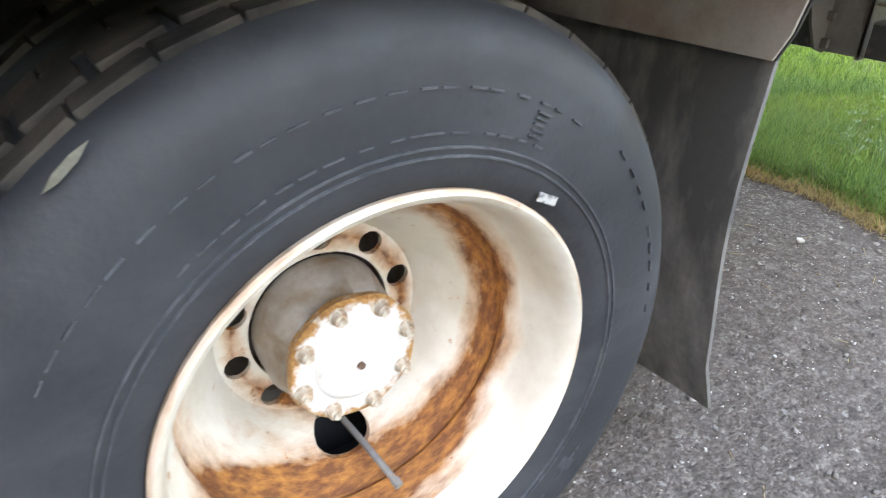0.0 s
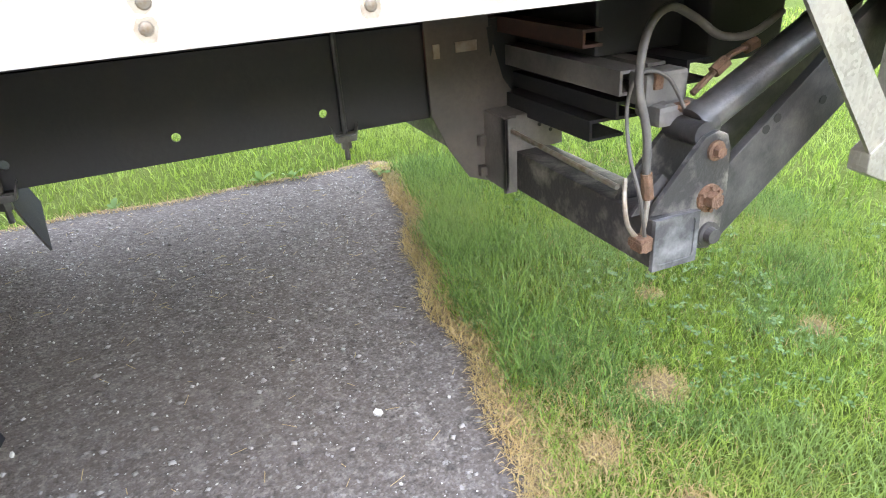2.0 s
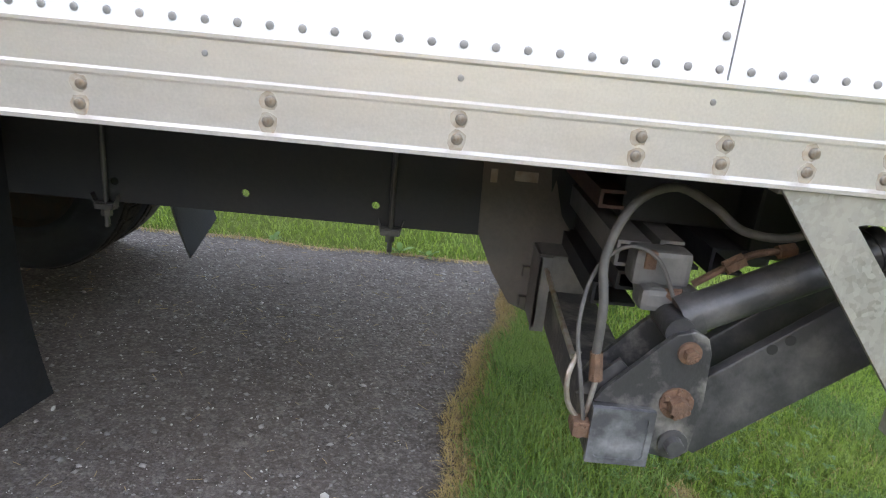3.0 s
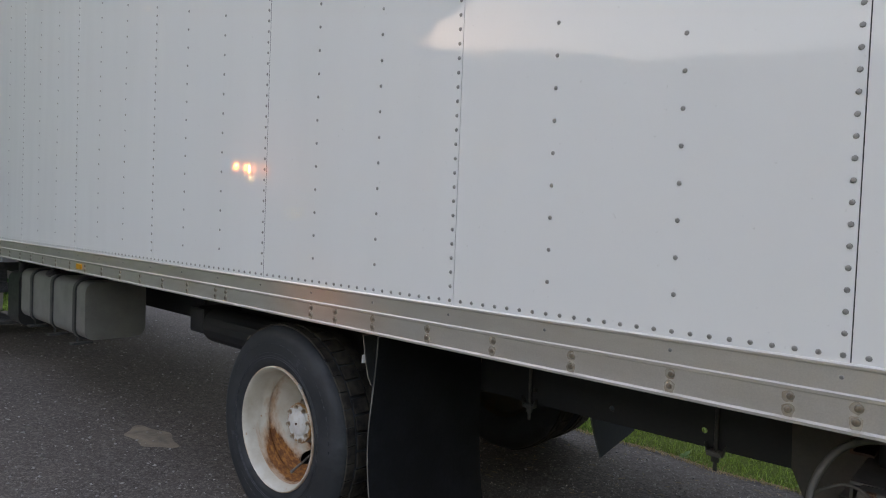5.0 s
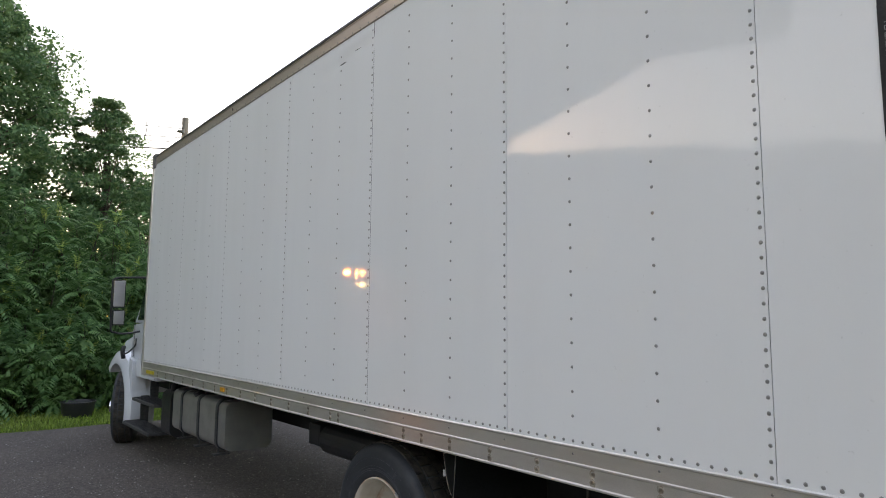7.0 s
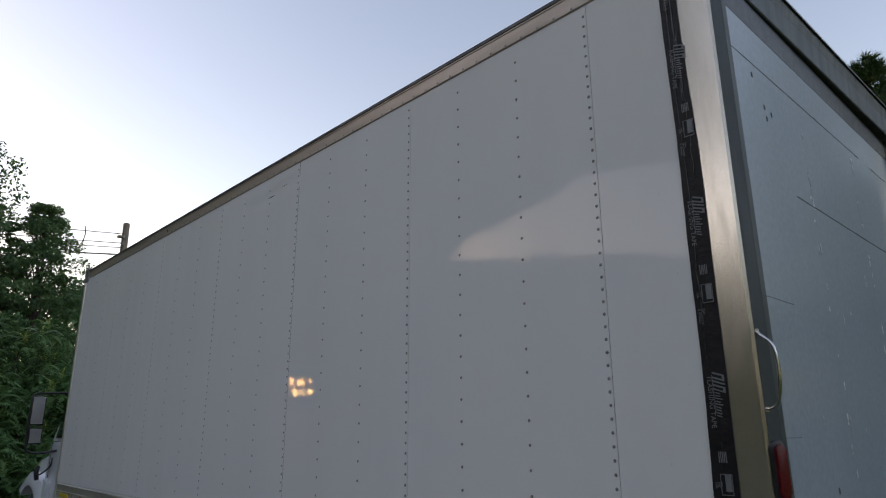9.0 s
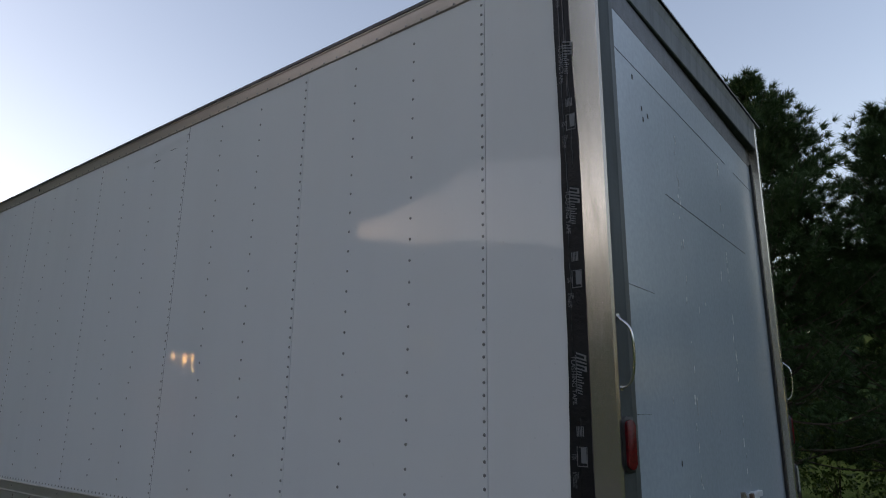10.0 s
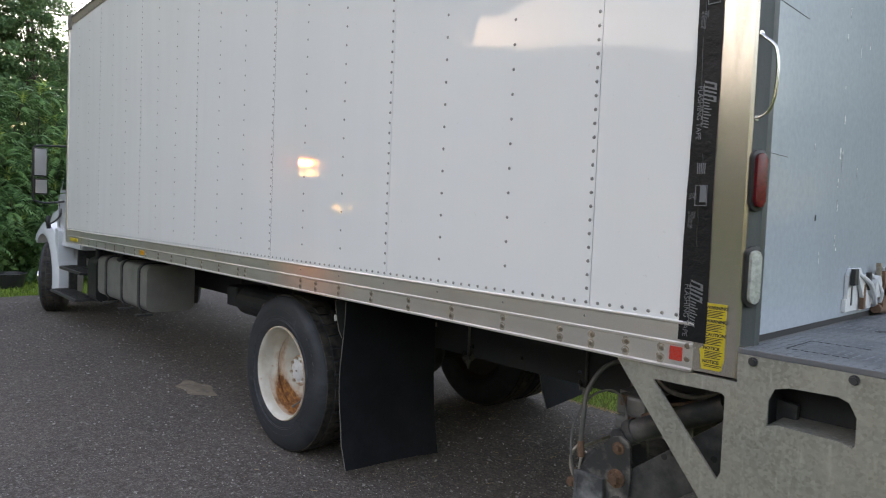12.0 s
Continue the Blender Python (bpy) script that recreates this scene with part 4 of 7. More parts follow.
pipe(bm, [(0.61, 1.06, 1.41), (0.63, 1.18, 1.36), (0.63, 1.26, 1.28), (0.61, 1.3, 1.26)], 0.010, 8)
pipe(bm, [(0.61, 1.26, 1.40), (0.635, 1.33, 1.33), (0.62, 1.38, 1.27)], 0.008, 8)
tube(bm, (0.58, 1.31, 1.345), (0.63, 1.31, 1.345), 0.05, seg=16)
prism(bm, [(1.03, 1.425), (1.08, 1.435), (1.16, 1.36), (1.25, 1.285), (1.26, 1.25), (1.20, 1.25), (1.13, 1.31)], "x", 0.602, 0.616, 0.004)
part("lever", bm, HUB_WHITE, latch)
bm = bmesh.new()
prism(bm, [(1.04, 1.36), (1.10, 1.29), (1.04, 1.27)], "x", 0.5945, 0.5975)
prism(bm, [(1.19, 1.36), (1.27, 1.37), (1.29, 1.29)], "x", 0.5945, 0.5975)
split("opening", bm, INK, latch)
bm = bmesh.new()
tube(bm, (0.58, 1.46, 1.32), (0.62, 1.46, 1.32), 0.03, seg=12)
box(bm, 0.58, 0.62, 1.44, 1.49, 1.23, 1.41, 0.004)
tube(bm, (0.60, 1.40, 1.235), (0.60, 1.56, 1.225), 0.022, seg=10)
part("catch", bm, RUST, latch, "rusted catch")
for y0, y1, z0, z1, mt in ((1.00, 1.05, 1.36, 1.43, INK), (1.14, 1.17, 1.25, 1.36, RUST), (1.36, 1.40, 1.29, 1.45, BOLT), (1.52, 1.56, 1.28, 1.43, RUST), (1.50, 1.66, 1.215, 1.245, BLACK_STEEL), (1.215, 1.245, 1.33, 1.41, INK)):
    bm = bmesh.new()
    box(bm, 0.60, 0.618, y0, y1, z0, z1, 0.004)
    part("plate", bm, mt, latch, "small dark latch plate")

# handles and lamps on the slanting post face
SLANT = math.degrees(math.atan2(0.039, 0.019))


def on_post(z, side):
    """A frame on the slanting face of a post; x runs along the slope, -y points outward."""
    if side > 0:
        return pose(0.5895, 0.0215, z, 0, 0, SLANT)
    return Matrix.Translation((0, WIDE, 0)) @ Matrix.Diagonal((1, -1, 1, 1)) @ pose(0.622, 0.0215, z, 0, 0, SLANT)


for side in (1, -1):
    bm = bmesh.new()
    pipe(bm, [(-0.012, -0.002, 0.262), (-0.012, -0.012, 0.250), (0.0, -0.044, 0.216), (0.004, -0.054, 0.175), (0.005, -0.055, 0.11), (0.002, -0.048, 0.046), (-0.004, -0.03, 0.011), (-0.012, -0.004, 0.0)], 0.0048, 10)
    tube(bm, (-0.012, 0.001, 0.262), (-0.012, -0.003, 0.262), 0.009, seg=10)
    tube(bm, (-0.012, 0.001, 0.0), (-0.012, -0.003, 0.0), 0.009, seg=10)
    bmesh.ops.transform(bm, matrix=on_post(1.925, side), verts=bm.verts)
    part("grab_handle", bm, CHROME, rear_frame, "bent chrome grab handle", True)
    for z, m, lab in ((1.633, RED_LENS, "dark red oval tail lamp"), (1.329, CLEAR_LENS, "cloudy clear reversing lamp")):
        bm = bmesh.new()
        prism(bm, rounded(-0.028, 0.028, 0.0, 0.195, 0.027, 6), "y", -0.014, 0.0, 0.003)
        bmesh.ops.transform(bm, matrix=on_post(z, side), verts=bm.verts)
        lamp = part("lamp", bm, PLASTIC, rear_frame, lab, True)
        bm = bmesh.new()
        prism(bm, rounded(-0.019, 0.019, 0.013, 0.182, 0.018, 6), "y", -0.026, -0.013, 0.005)
        bmesh.ops.transform(bm, matrix=on_post(z, side), verts=bm.verts)
        part("lens", bm, m, lamp, "", True)

# the frame stands 1.5 cm further in than its outline is drawn, and is a little lower
rear_frame.matrix_basis = Matrix.Translation((-0.015, 0.0, 0.0384)) @ Matrix.Diagonal((1.0, 1.0, 0.968, 1.0))

# chassis rails with bored holes, cross-members, hangers
for y0, sgn in ((0.865, 1), (1.725, -1)):
    bm = bmesh.new()
    x = 0.38
    while x > -10.2:
        x2 = max(x - 0.4, -10.2)
        cx = (x + x2) / 2 - 0.0
        if x > -1.7 and sgn > 0:
            holed(bm, [(x2, 0.713), (x, 0.713), (x, 0.975), (x2, 0.975)], circle(cx + 0.008, 0.772, 0.0125), "y", y0, y0 + 0.009)
        else:
            box(bm, x2, x, y0 if sgn > 0 else y0 - 0.009, y0 + 0.009 if sgn > 0 else y0, 0.713, 0.975)
        x = x2
    a, b = sorted((y0, y0 + sgn * 0.075))
    box(bm, -10.2, -0.285, a, b, 0.708, 0.718)
    box(bm, -10.2, -0.285, a, b, 0.970, 0.982)
    part("chassis_rail", bm, FRAME_STEEL, truck, "dusty black chassis rail")
bm = bmesh.new()
for y in (0.87, 1.66):
    box(bm, -7.5, 0.4, y, y + 0.06, 0.985, 1.10)
for k in range(25):
    x = 0.3 - 0.3 * k
    box(bm, x - 0.02, x + 0.02, 0.03, WIDE - 0.03, 1.10, 1.158)
part("floor_frame", bm, FRAME_STEEL, truck, "black cross-members under the cargo floor")
for x in (-0.56, -1.435, -2.6, -3.6, -4.6):
    bm = bmesh.new()
    tube(bm, (x, 0.852, 0.63), (x, 0.852, 1.05), 0.008, seg=8)
    box(bm, x - 0.028, x + 0.028, 0.83, 0.875, 0.688, 0.706, 0.002)
    prism(bm, [(x - 0.04, 0.735), (x - 0.03, 0.688), (x + 0.03, 0.688), (x + 0.04, 0.735), (x + 0.03, 0.71), (x - 0.03, 0.71)], "y", 0.838, 0.862)
    tube(bm, (x, 0.852, 0.665), (x, 0.852, 0.69), 0.016, seg=6)
    part("u_bolt", bm, BLACK_STEEL, truck, "black clamp bolt on the chassis rail")

# axle, springs, drive shaft and odd tanks under the floor
bm = bmesh.new()
tube(bm, (HUB.x, 0.5, HUB.z), (HUB.x, WIDE - 0.5, HUB.z), 0.075, seg=16)
bmesh.ops.create_uvsphere(bm, u_segments=16, v_segments=10, radius=0.21, matrix=pose(HUB.x, WIDE / 2, 0.52))
tube(bm, (HUB.x, WIDE / 2, 0.53), (-7.0, WIDE / 2, 0.68), 0.055, seg=12)
for y in (0.90, 1.69):
    box(bm, HUB.x - 0.62, HUB.x + 0.42, y - 0.04, y + 0.04, 0.645, 0.707, 0.01)
    box(bm, HUB.x + 0.47, HUB.x + 0.57, y - 0.035, y + 0.035, 0.66, 0.71, 0.008)
part("rear_axle", bm, FRAME_STEEL, truck, "dark rear axle with leaf springs")
bm = bmesh.new()
tube(bm, (-3.95, 0.62, 0.78), (-3.15, 0.62, 0.78), 0.125, seg=18)
box(bm, -4.15, -3.95, 0.5, 0.8, 0.72, 0.9, 0.02)
box(bm, -3.15, -2.98, 0.52, 0.72, 0.74, 0.86, 0.02)
part("air_tank", bm, FRAME_STEEL, truck, "black air tank under the floor")


# ---- wheels ----
def settle(bm):
    """The tyre flattens a little where it carries the load."""
    for v in bm.verts:
        if v.co.z < -0.503:
            v.co.z = -0.503


def tyre_mesh(width=0.27):
    bm = bmesh.new()
    w = width
    spin(bm, [(0.288, 0.020), (0.306, 0.010), (0.325, -0.006), (0.345, -0.010), (0.40, -0.013), (0.45, -0.010), (0.465, -0.006), (0.482, 0.002), (0.496, 0.013), (0.506, 0.027), (0.511, 0.045),
              (0.512, w / 2), (0.512, w - 0.05), (0.506, w - 0.022), (0.47, w + 0.002), (0.40, w + 0.012), (0.33, w + 0.004), (0.288, w - 0.012)], 80)
    settle(bm)
    return finish("tyre", bm, RUBBER, True)


def tread_mesh(width=0.27):
    """Worn blocks round the tyre, staggered row by row."""
    bm = bmesh.new()
    n = 40
    for k in range(n):
        a = 360 * k / n
        for i, (y0, y1, off) in enumerate(((0.036, 0.082, 0.1), (0.092, 0.176, 0.5), (0.186, 0.242, 0.0))):
            m = Matrix.Rotation(radians(a + off * 360 / n), 4, "Y")
            box(bm, *((-0.034, 0.034) if i == 1 else (-0.0385, 0.0385)), y0, y1, 0.500, 0.520 if i == 1 else 0.516, 0.003, m)
    settle(bm)
    return finish("tread", bm, TREAD_RUBBER)


def sector(r0, r1, a0, a1, n=8):
    out = [(math.cos(a0 + (a1 - a0) * i / n) * r1, math.sin(a0 + (a1 - a0) * i / n) * r1) for i in range(n + 1)]
    return out + [(math.cos(a1 - (a1 - a0) * i / n) * r0, math.sin(a1 - (a1 - a0) * i / n) * r0) for i in range(n + 1)]


def rim_mesh():
    """A deep dish: lip, barrel, bead ledge, a coned disc with two hand holes and a flat face with stud holes."""
    bm = bmesh.new()
    spin(bm, [(0.290, 0.030), (0.302, 0.020), (0.310, 0.008), (0.310, 0.0), (0.304, -0.005), (0.297, -0.001), (0.292, 0.010), (0.286, 0.02), (0.282, 0.085), (0.273, 0.100), (0.262, 0.112), (0.257, 0.126), (0.262, 0.134), (0.254, 0.142)], 72)
    for k in range(10):
        a0, a1 = radians(36 * k - 6), radians(36 * k + 30)
        am = (a0 + a1) / 2
        holed(bm, sector(0.117, 0.168, a0, a1), circle(math.cos(am) * 0.143, math.sin(am) * 0.143, 0.0205), "y", 0.255, 0.265)
    cone = bmesh.new()
    for k in range(10):
        a0, a1 = radians(36 * k - 111), radians(36 * k - 75)
        am = (a0 + a1) / 2
        if k in (0, 5):
            c, s = math.cos(am), math.sin(am)
            oval = [((0.196 + 0.027 * math.cos(t)) * c - 0.047 * math.sin(t) * s, (0.196 + 0.027 * math.cos(t)) * s + 0.047 * math.sin(t) * c) for t in (2 * math.pi * i / 20 for i in range(20))]
            holed(cone, sector(0.168, 0.256, a0, a1), oval, "y", 0.255, 0.265)
        else:
            for i in range(6):
                for r0, r1 in ((0.168, 0.19), (0.19, 0.21), (0.21, 0.235), (0.235, 0.256)):
                    b0, b1 = a0 + (a1 - a0) * i / 6, a0 + (a1 - a0) * (i + 1) / 6
                    cone.faces.new([cone.verts.new((r * math.cos(t), 0.255, r * math.sin(t))) for r, t in ((r0, b0), (r1, b0), (r1, b1), (r0, b1))])
    for v in cone.verts:
        r = math.hypot(v.co.x, v.co.z)
        v.co.y -= 1.32 * (r - 0.168) + 0.010 * math.sin(math.pi * (r - 0.168) / 0.088)
    bmesh.ops.remove_doubles(cone, verts=cone.verts, dist=0.0004)
    tmp = bpy.data.meshes.new("cone")
    cone.to_mesh(tmp)
    cone.free()
    bm.from_mesh(tmp)
    return finish("rim", bm, RIM, True)


def wheel(name, hub, y_face, turn, label, dish=True, steer=0.0):
    root = new(name)
    root.parent = truck
    root["label"] = label
    root.matrix_basis = Matrix.Translation((hub.x, y_face, hub.z)) @ Matrix.Rotation(radians(steer), 4, "Z") @ Matrix.Rotation(radians(turn), 4, "Y")
    return root


TYRE, TREAD, RIM_ME = tyre_mesh(), tread_mesh(), rim_mesh()
ID = Matrix()


def put(name, me, parent, m=ID, label=""):
    ob = new(name, me)
    ob.parent = parent
    ob.matrix_basis = m
    if label:
        ob["label"] = label
    return ob


def hub_parts(root, depth):
    bm = bmesh.new()
    rings = spin(bm, [(0.110, 0.262), (0.109, 0.235), (0.103, 0.207), (0.092, 0.182), (0.084, depth + 0.03)], 60)
    for k, ring in enumerate(rings):
        for v, amp in zip(ring, (0.0, 0.03, 0.10, 0.14, 0.10)):
            f = 1 + amp * math.tanh(2.5 * math.cos(5 * 2 * math.pi * k / 60 + 0.6))
            v.co.x, v.co.z = v.co.x * f, v.co.z * f
    put("hub", finish("hub", bm, HUB_GREY, True), root, ID, "dirty grey hub casting")
    bm = bmesh.new()
    rings = spin(bm, [(0.098, depth + 0.034), (0.102, depth + 0.018), (0.099, depth + 0.012), (0.066, depth + 0.010), (0.060, depth + 0.003), (0.050, depth - 0.002), (0.0, depth - 0.003)], 80)
    for k, ring in enumerate(rings):
        f = 1 + 0.014 * math.cos(8 * (2 * math.pi * k / 80 - 0.3 * math.pi / 4))
        for v in ring[:3]:
            v.co.x, v.co.z = v.co.x * f, v.co.z * f
    put("flange", finish("flange", bm, FLANGE_PAINT, True), root, ID, "white painted axle flange")
    bm = bmesh.new()
    tube(bm, (0, 0, 0), (0, -0.014, 0), 0.0115, 0.0105, 6)
    tube(bm, (0, -0.013, 0), (0, -0.019, 0), 0.006, seg=8)
    tube(bm, (0, 0.0005, 0), (0, -0.002, 0), 0.0145, 0.0135, 12)
    nut = finish("nut", bm, surface("rusty_cream_nut", (0.60, 0.54, 0.46), (0.34, 0.17, 0.07), 0.6, 0.2, 60, 0.4, 0.65))
    for k in range(8):
        a = 2 * math.pi * (k + 0.3) / 8
        put("nut", nut, root, pose(0.086 * math.cos(a), depth + 0.012, 0.086 * math.sin(a)))
    bm = bmesh.new()
    tube(bm, (0, 0, 0), (0, -0.006, 0), 0.006, seg=8)
    put("centre_pin", finish("centre_pin", bm, RUST), root, pose(0, depth - 0.002, 0))


lw = wheel("rear_wheel", HUB, 0.093, 0, "rusty white dual wheel with a black tyre")
for nm, me in (("tyre", TYRE), ("tread", TREAD), ("rim", RIM_ME)):
    put(nm, me, lw)
hub_parts(lw, 0.126)
bm = bmesh.new()
pipe(bm, [(0.0, 0.22, -0.185), (0.012, 0.16, -0.205), (0.024, 0.095, -0.228)], 0.006, 8)
tube(bm, (0.024, 0.095, -0.228), (0.026, 0.082, -0.232), 0.008, seg=8)
put("valve_stem", finish("valve_stem", bm, GREY_STEEL, True), lw)
bm = bmesh.new()
box(bm, -0.017, 0.017, -0.0135, -0.011, -0.006, 0.006, 0.0005, pose(0, 0, 0, 0, 28, 0))
put("patch", finish("patch", bm, surface("white_paint_patch", (0.42, 0.42, 0.41), (0.06, 0.06, 0.06), 0.6, 0.0, 90, 0.45, 0.6)), lw, pose(0.209, 0.0, 0.255), "small white patch on the sidewall")
# raised marks on the sidewall
bm = bmesh.new()
random.seed(3)
for r, a0, a1, n in ((0.425, 55, 150, 22), (0.378, 60, 130, 16), (0.44, 0, 45, 9), (0.40, 200, 330, 24)):
    for k in range(n):
        a = radians(a0 + (a1 - a0) * (k + random.uniform(-0.2, 0.2)) / n)
        h = random.uniform(0.0014, 0.003)
        box(bm, -random.uniform(0.004, 0.012), 0.010, -0.0145, -0.008, -h / 2, h / 2, 0.0, Matrix.Translation((r * math.cos(a), 0, r * math.sin(a))) @ Matrix.Rotation(-a + math.pi / 2, 4, "Y"))
for r, h in ((0.352, 0.0010), (0.362, 0.0008)):
    spin(bm, [(r - 0.002, -0.009), (r - 0.001, -0.0105 - h - 0.0022), (r + 0.001, -0.0105 - h - 0.0022), (r + 0.002, -0.009)], 72)
for a0, n, r0 in ((62, 5, 0.415), (196, 6, 0.40), (318, 5, 0.41)):
    for k in range(n):
        a = radians(a0)
        box(bm, -0.011, 0.011, -0.0155, -0.008, -0.0012, 0.0012, 0.0, Matrix.Translation(((r0 - 0.007 * k) * math.cos(a), 0, (r0 - 0.007 * k) * math.sin(a))) @ Matrix.Rotation(-a + math.pi / 2, 4, "Y"))
put("sidewall_relief", finish("sidewall_relief", bm, surface("scuffed_tyre_lettering", (0.050, 0.055, 0.063), (0.115, 0.12, 0.13), 0.6, 0.0, 40, 0.4, 0.7, spec=0.3)), lw)["kind"] = "stuff"
lw2 = wheel("rear_wheel", HUB, 0.42, 0, "inner dual wheel in shadow")
put("tyre", TYRE, lw2), put("tread", TREAD, lw2)
bm = bmesh.new()
spin(bm, [(0.29, 0.02), (0.27, 0.05), (0.26, 0.2), (0.28, 0.25), (0.29, 0.25)], 40)
spin(bm, [(0.2, 0.03), (0.2, 0.27), (0.0, 0.27)], 32)
put("rim", finish("rim", bm, HUB_GREY, True), lw2)
# far rims are coloured dark to hold the shade under the truck
for y in (WIDE - 0.085 - 0.27, WIDE - 0.40 - 0.27):
    w = wheel("rear_wheel", HUB, y, 0, "far dual wheel in shadow")
    put("tyre", TYRE, w), put("tread", TREAD, w)
    bm = bmesh.new()
    spin(bm, [(0.29, 0.02), (0.26, 0.06), (0.0, 0.07)], 40)
    put("rim", finish("rim", bm, DARK_RIM, True), w)
for y, st in ((0.16, -21), (WIDE - 0.16 - 0.27, -21)):
    w = wheel("front_wheel", FRONT_HUB, y, 0, "front wheel with a black tyre", steer=st)
    put("tyre", TYRE, w), put("tread", TREAD, w)
    bm = bmesh.new()
    spin(bm, [(0.29, 0.02), (0.309, 0.008), (0.305, 0.0), (0.27, 0.02), (0.25, 0.05), (0.17, 0.03), (0.15, -0.03), (0.09, -0.05), (0.08, -0.09), (0.0, -0.1)], 48)
    put("rim", finish("rim", bm, CHROME, True), w, ID, "polished front wheel disc")

# mud flaps with their brackets
for y0, y1, mir in ((0.105, 0.80, 1), (WIDE - 0.74, WIDE - 0.06, -1)):
    bm = bmesh.new()
    rows = []
    for i in range(13):
        row = []
        for k in range(15):
            y = y0 + (y1 - y0) * i / 12
            foot = 0.085 - 0.05 * (y - y0) if mir > 0 else 0.17
            z = foot + (1.06 - foot) * k / 14
            low = max(0.0, (0.8 - z)) ** 2
            across = (y - y0) / (y1 - y0)
            if mir > 0:
                near = max(0.0, 1 - across) ** 1.5
                x = -1.698 + 0.17 * across * max(0.0, 0.75 - z) ** 2.6 + 0.008 * math.sin(9 * y) * (1.06 - z)
                x += near * (0.3 * max(0.0, 0.22 - z) - 0.05 * math.exp(-(((z - 0.58) / 0.3) ** 2)))
            else:
                x = -1.700 - 0.11 * across + 0.33 * low
            row.append(bm.verts.new((x, y, z)))
        rows.append(row)
    for i in range(12):
        for k in range(14):
            bm.faces.new((rows[i][k], rows[i + 1][k], rows[i + 1][k + 1], rows[i][k + 1]))
    bm.normal_update()
    bmesh.ops.solidify(bm, geom=bm.faces[:], thickness=0.009)
    flap = part("mud_flap", bm, FLAP, truck, "black rubber mud flap, dusty grey on its wheel side, darker behind", True)
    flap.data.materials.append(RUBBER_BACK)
    # back faces take a darker rubber than the wheel side
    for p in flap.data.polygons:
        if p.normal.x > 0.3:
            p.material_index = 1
    bm = bmesh.new()
    if mir > 0:
        prism(bm, [(0.105, 0.848), (0.085, 0.89), (0.070, 0.955), (0.050, 1.07), (0.85, 1.07), (0.85, 0.852), (0.50, 0.846)], "x", -1.742, -1.735)
        part("bracket", bm, surface("pale_stained_bracket", (0.44, 0.39, 0.35), (0.29, 0.21, 0.165), 0.6, 0.3, 6, 0.45, 0.7), flap, "pale steel flap bracket stained with rust")
        # added black plate: shade on the bracket's back as a colour
        bm = bmesh.new()
        prism(bm, [(0.103, 0.846), (0.083, 0.89), (0.066, 0.955), (0.046, 1.07), (0.85, 1.07), (0.85, 0.88), (0.50, 0.87)], "x", -1.7335, -1.728)
        part("shade_plate", bm, FRAME_STEEL, flap, "black plate added for the shade on the bracket's back")
        bm = bmesh.new()
        for yy, zz in ((0.143, 0.955), (0.34, 0.96)):
            tube(bm, (-1.750, yy, zz), (-1.738, yy, zz), 0.010, seg=6)
        split("bolt", bm, RUST, flap)
        bm = bmesh.new()
        box(bm, -1.750, -1.7425, 0.056, 0.084, 0.950, 0.985, 0.002)
        part("tab", bm, HUB_WHITE, flap, "small white tab on the bracket")
    else:
        box(bm, -1.718, -1.704, y0, y1, 0.95, 1.08)
        part("bracket", bm, BROWN_STEEL, flap)

# ---- lift gate ----
bm = bmesh.new()
box(bm, -0.070, 0.060, 0.085, WIDE - 0.085, 0.475, 0.600, 0.012)
gate = part("lift_gate", bm, SCUFFED, truck, "black steel lift gate folded under the tail", True)
bm = bmesh.new()
holed(bm, [(-0.071, 0.472), (0.058, 0.472), (0.058, 0.601), (-0.071, 0.601)], rounded(-0.057, 0.046, 0.485, 0.588, 0.012), "y", 0.080, 0.092)
box(bm, -0.058, 0.047, 0.084, 0.091, 0.484, 0.589)
part("end_cap", bm, WORN_CAP, gate, "scuffed grey end cap of the cross tube")

for ya, yb, near_side in ((0.105, 0.120, True), (0.225, 0.240, True), (WIDE - 0.12, WIDE - 0.105, False), (WIDE - 0.24, WIDE - 0.225, False)):
    bm = bmesh.new()
    prism(bm, [(-0.066, 0.602), (-0.052, 0.628), (0.045, 0.735), (0.075, 0.765), (0.110, 0.776), (0.140, 0.762), (0.152, 0.730), (0.157, 0.620), (0.150, 0.500), (0.120, 0.478), (0.058, 0.490), (0.058, 0.602)], "y", ya, yb, 0.003)
    part("knuckle_plate", bm, SCUFFED, gate, "scuffed black knuckle plate")
    bm = bmesh.new()
    lo = [(0.110, 0.515), (0.170, 0.485), (0.640, 0.850), (0.70, 0.93), (0.70, 1.03), (0.62, 1.04), (0.150, 0.660)]
    prism(bm, lo, "y", ya + 0.018, yb + 0.03, 0.004)
    part("arm", bm, BLACK_STEEL, gate, "long black lift arm")
    if near_side and ya < 0.2:
        bm = bmesh.new()
        for x, z in ((0.309, 0.768), (0.277, 0.745), (0.455, 0.790)):
            tube(bm, (x, ya + 0.0165, z), (x, ya + 0.03, z), 0.0115, seg=14)
        split("bore", bm, INK, gate, "open bore in the arm")
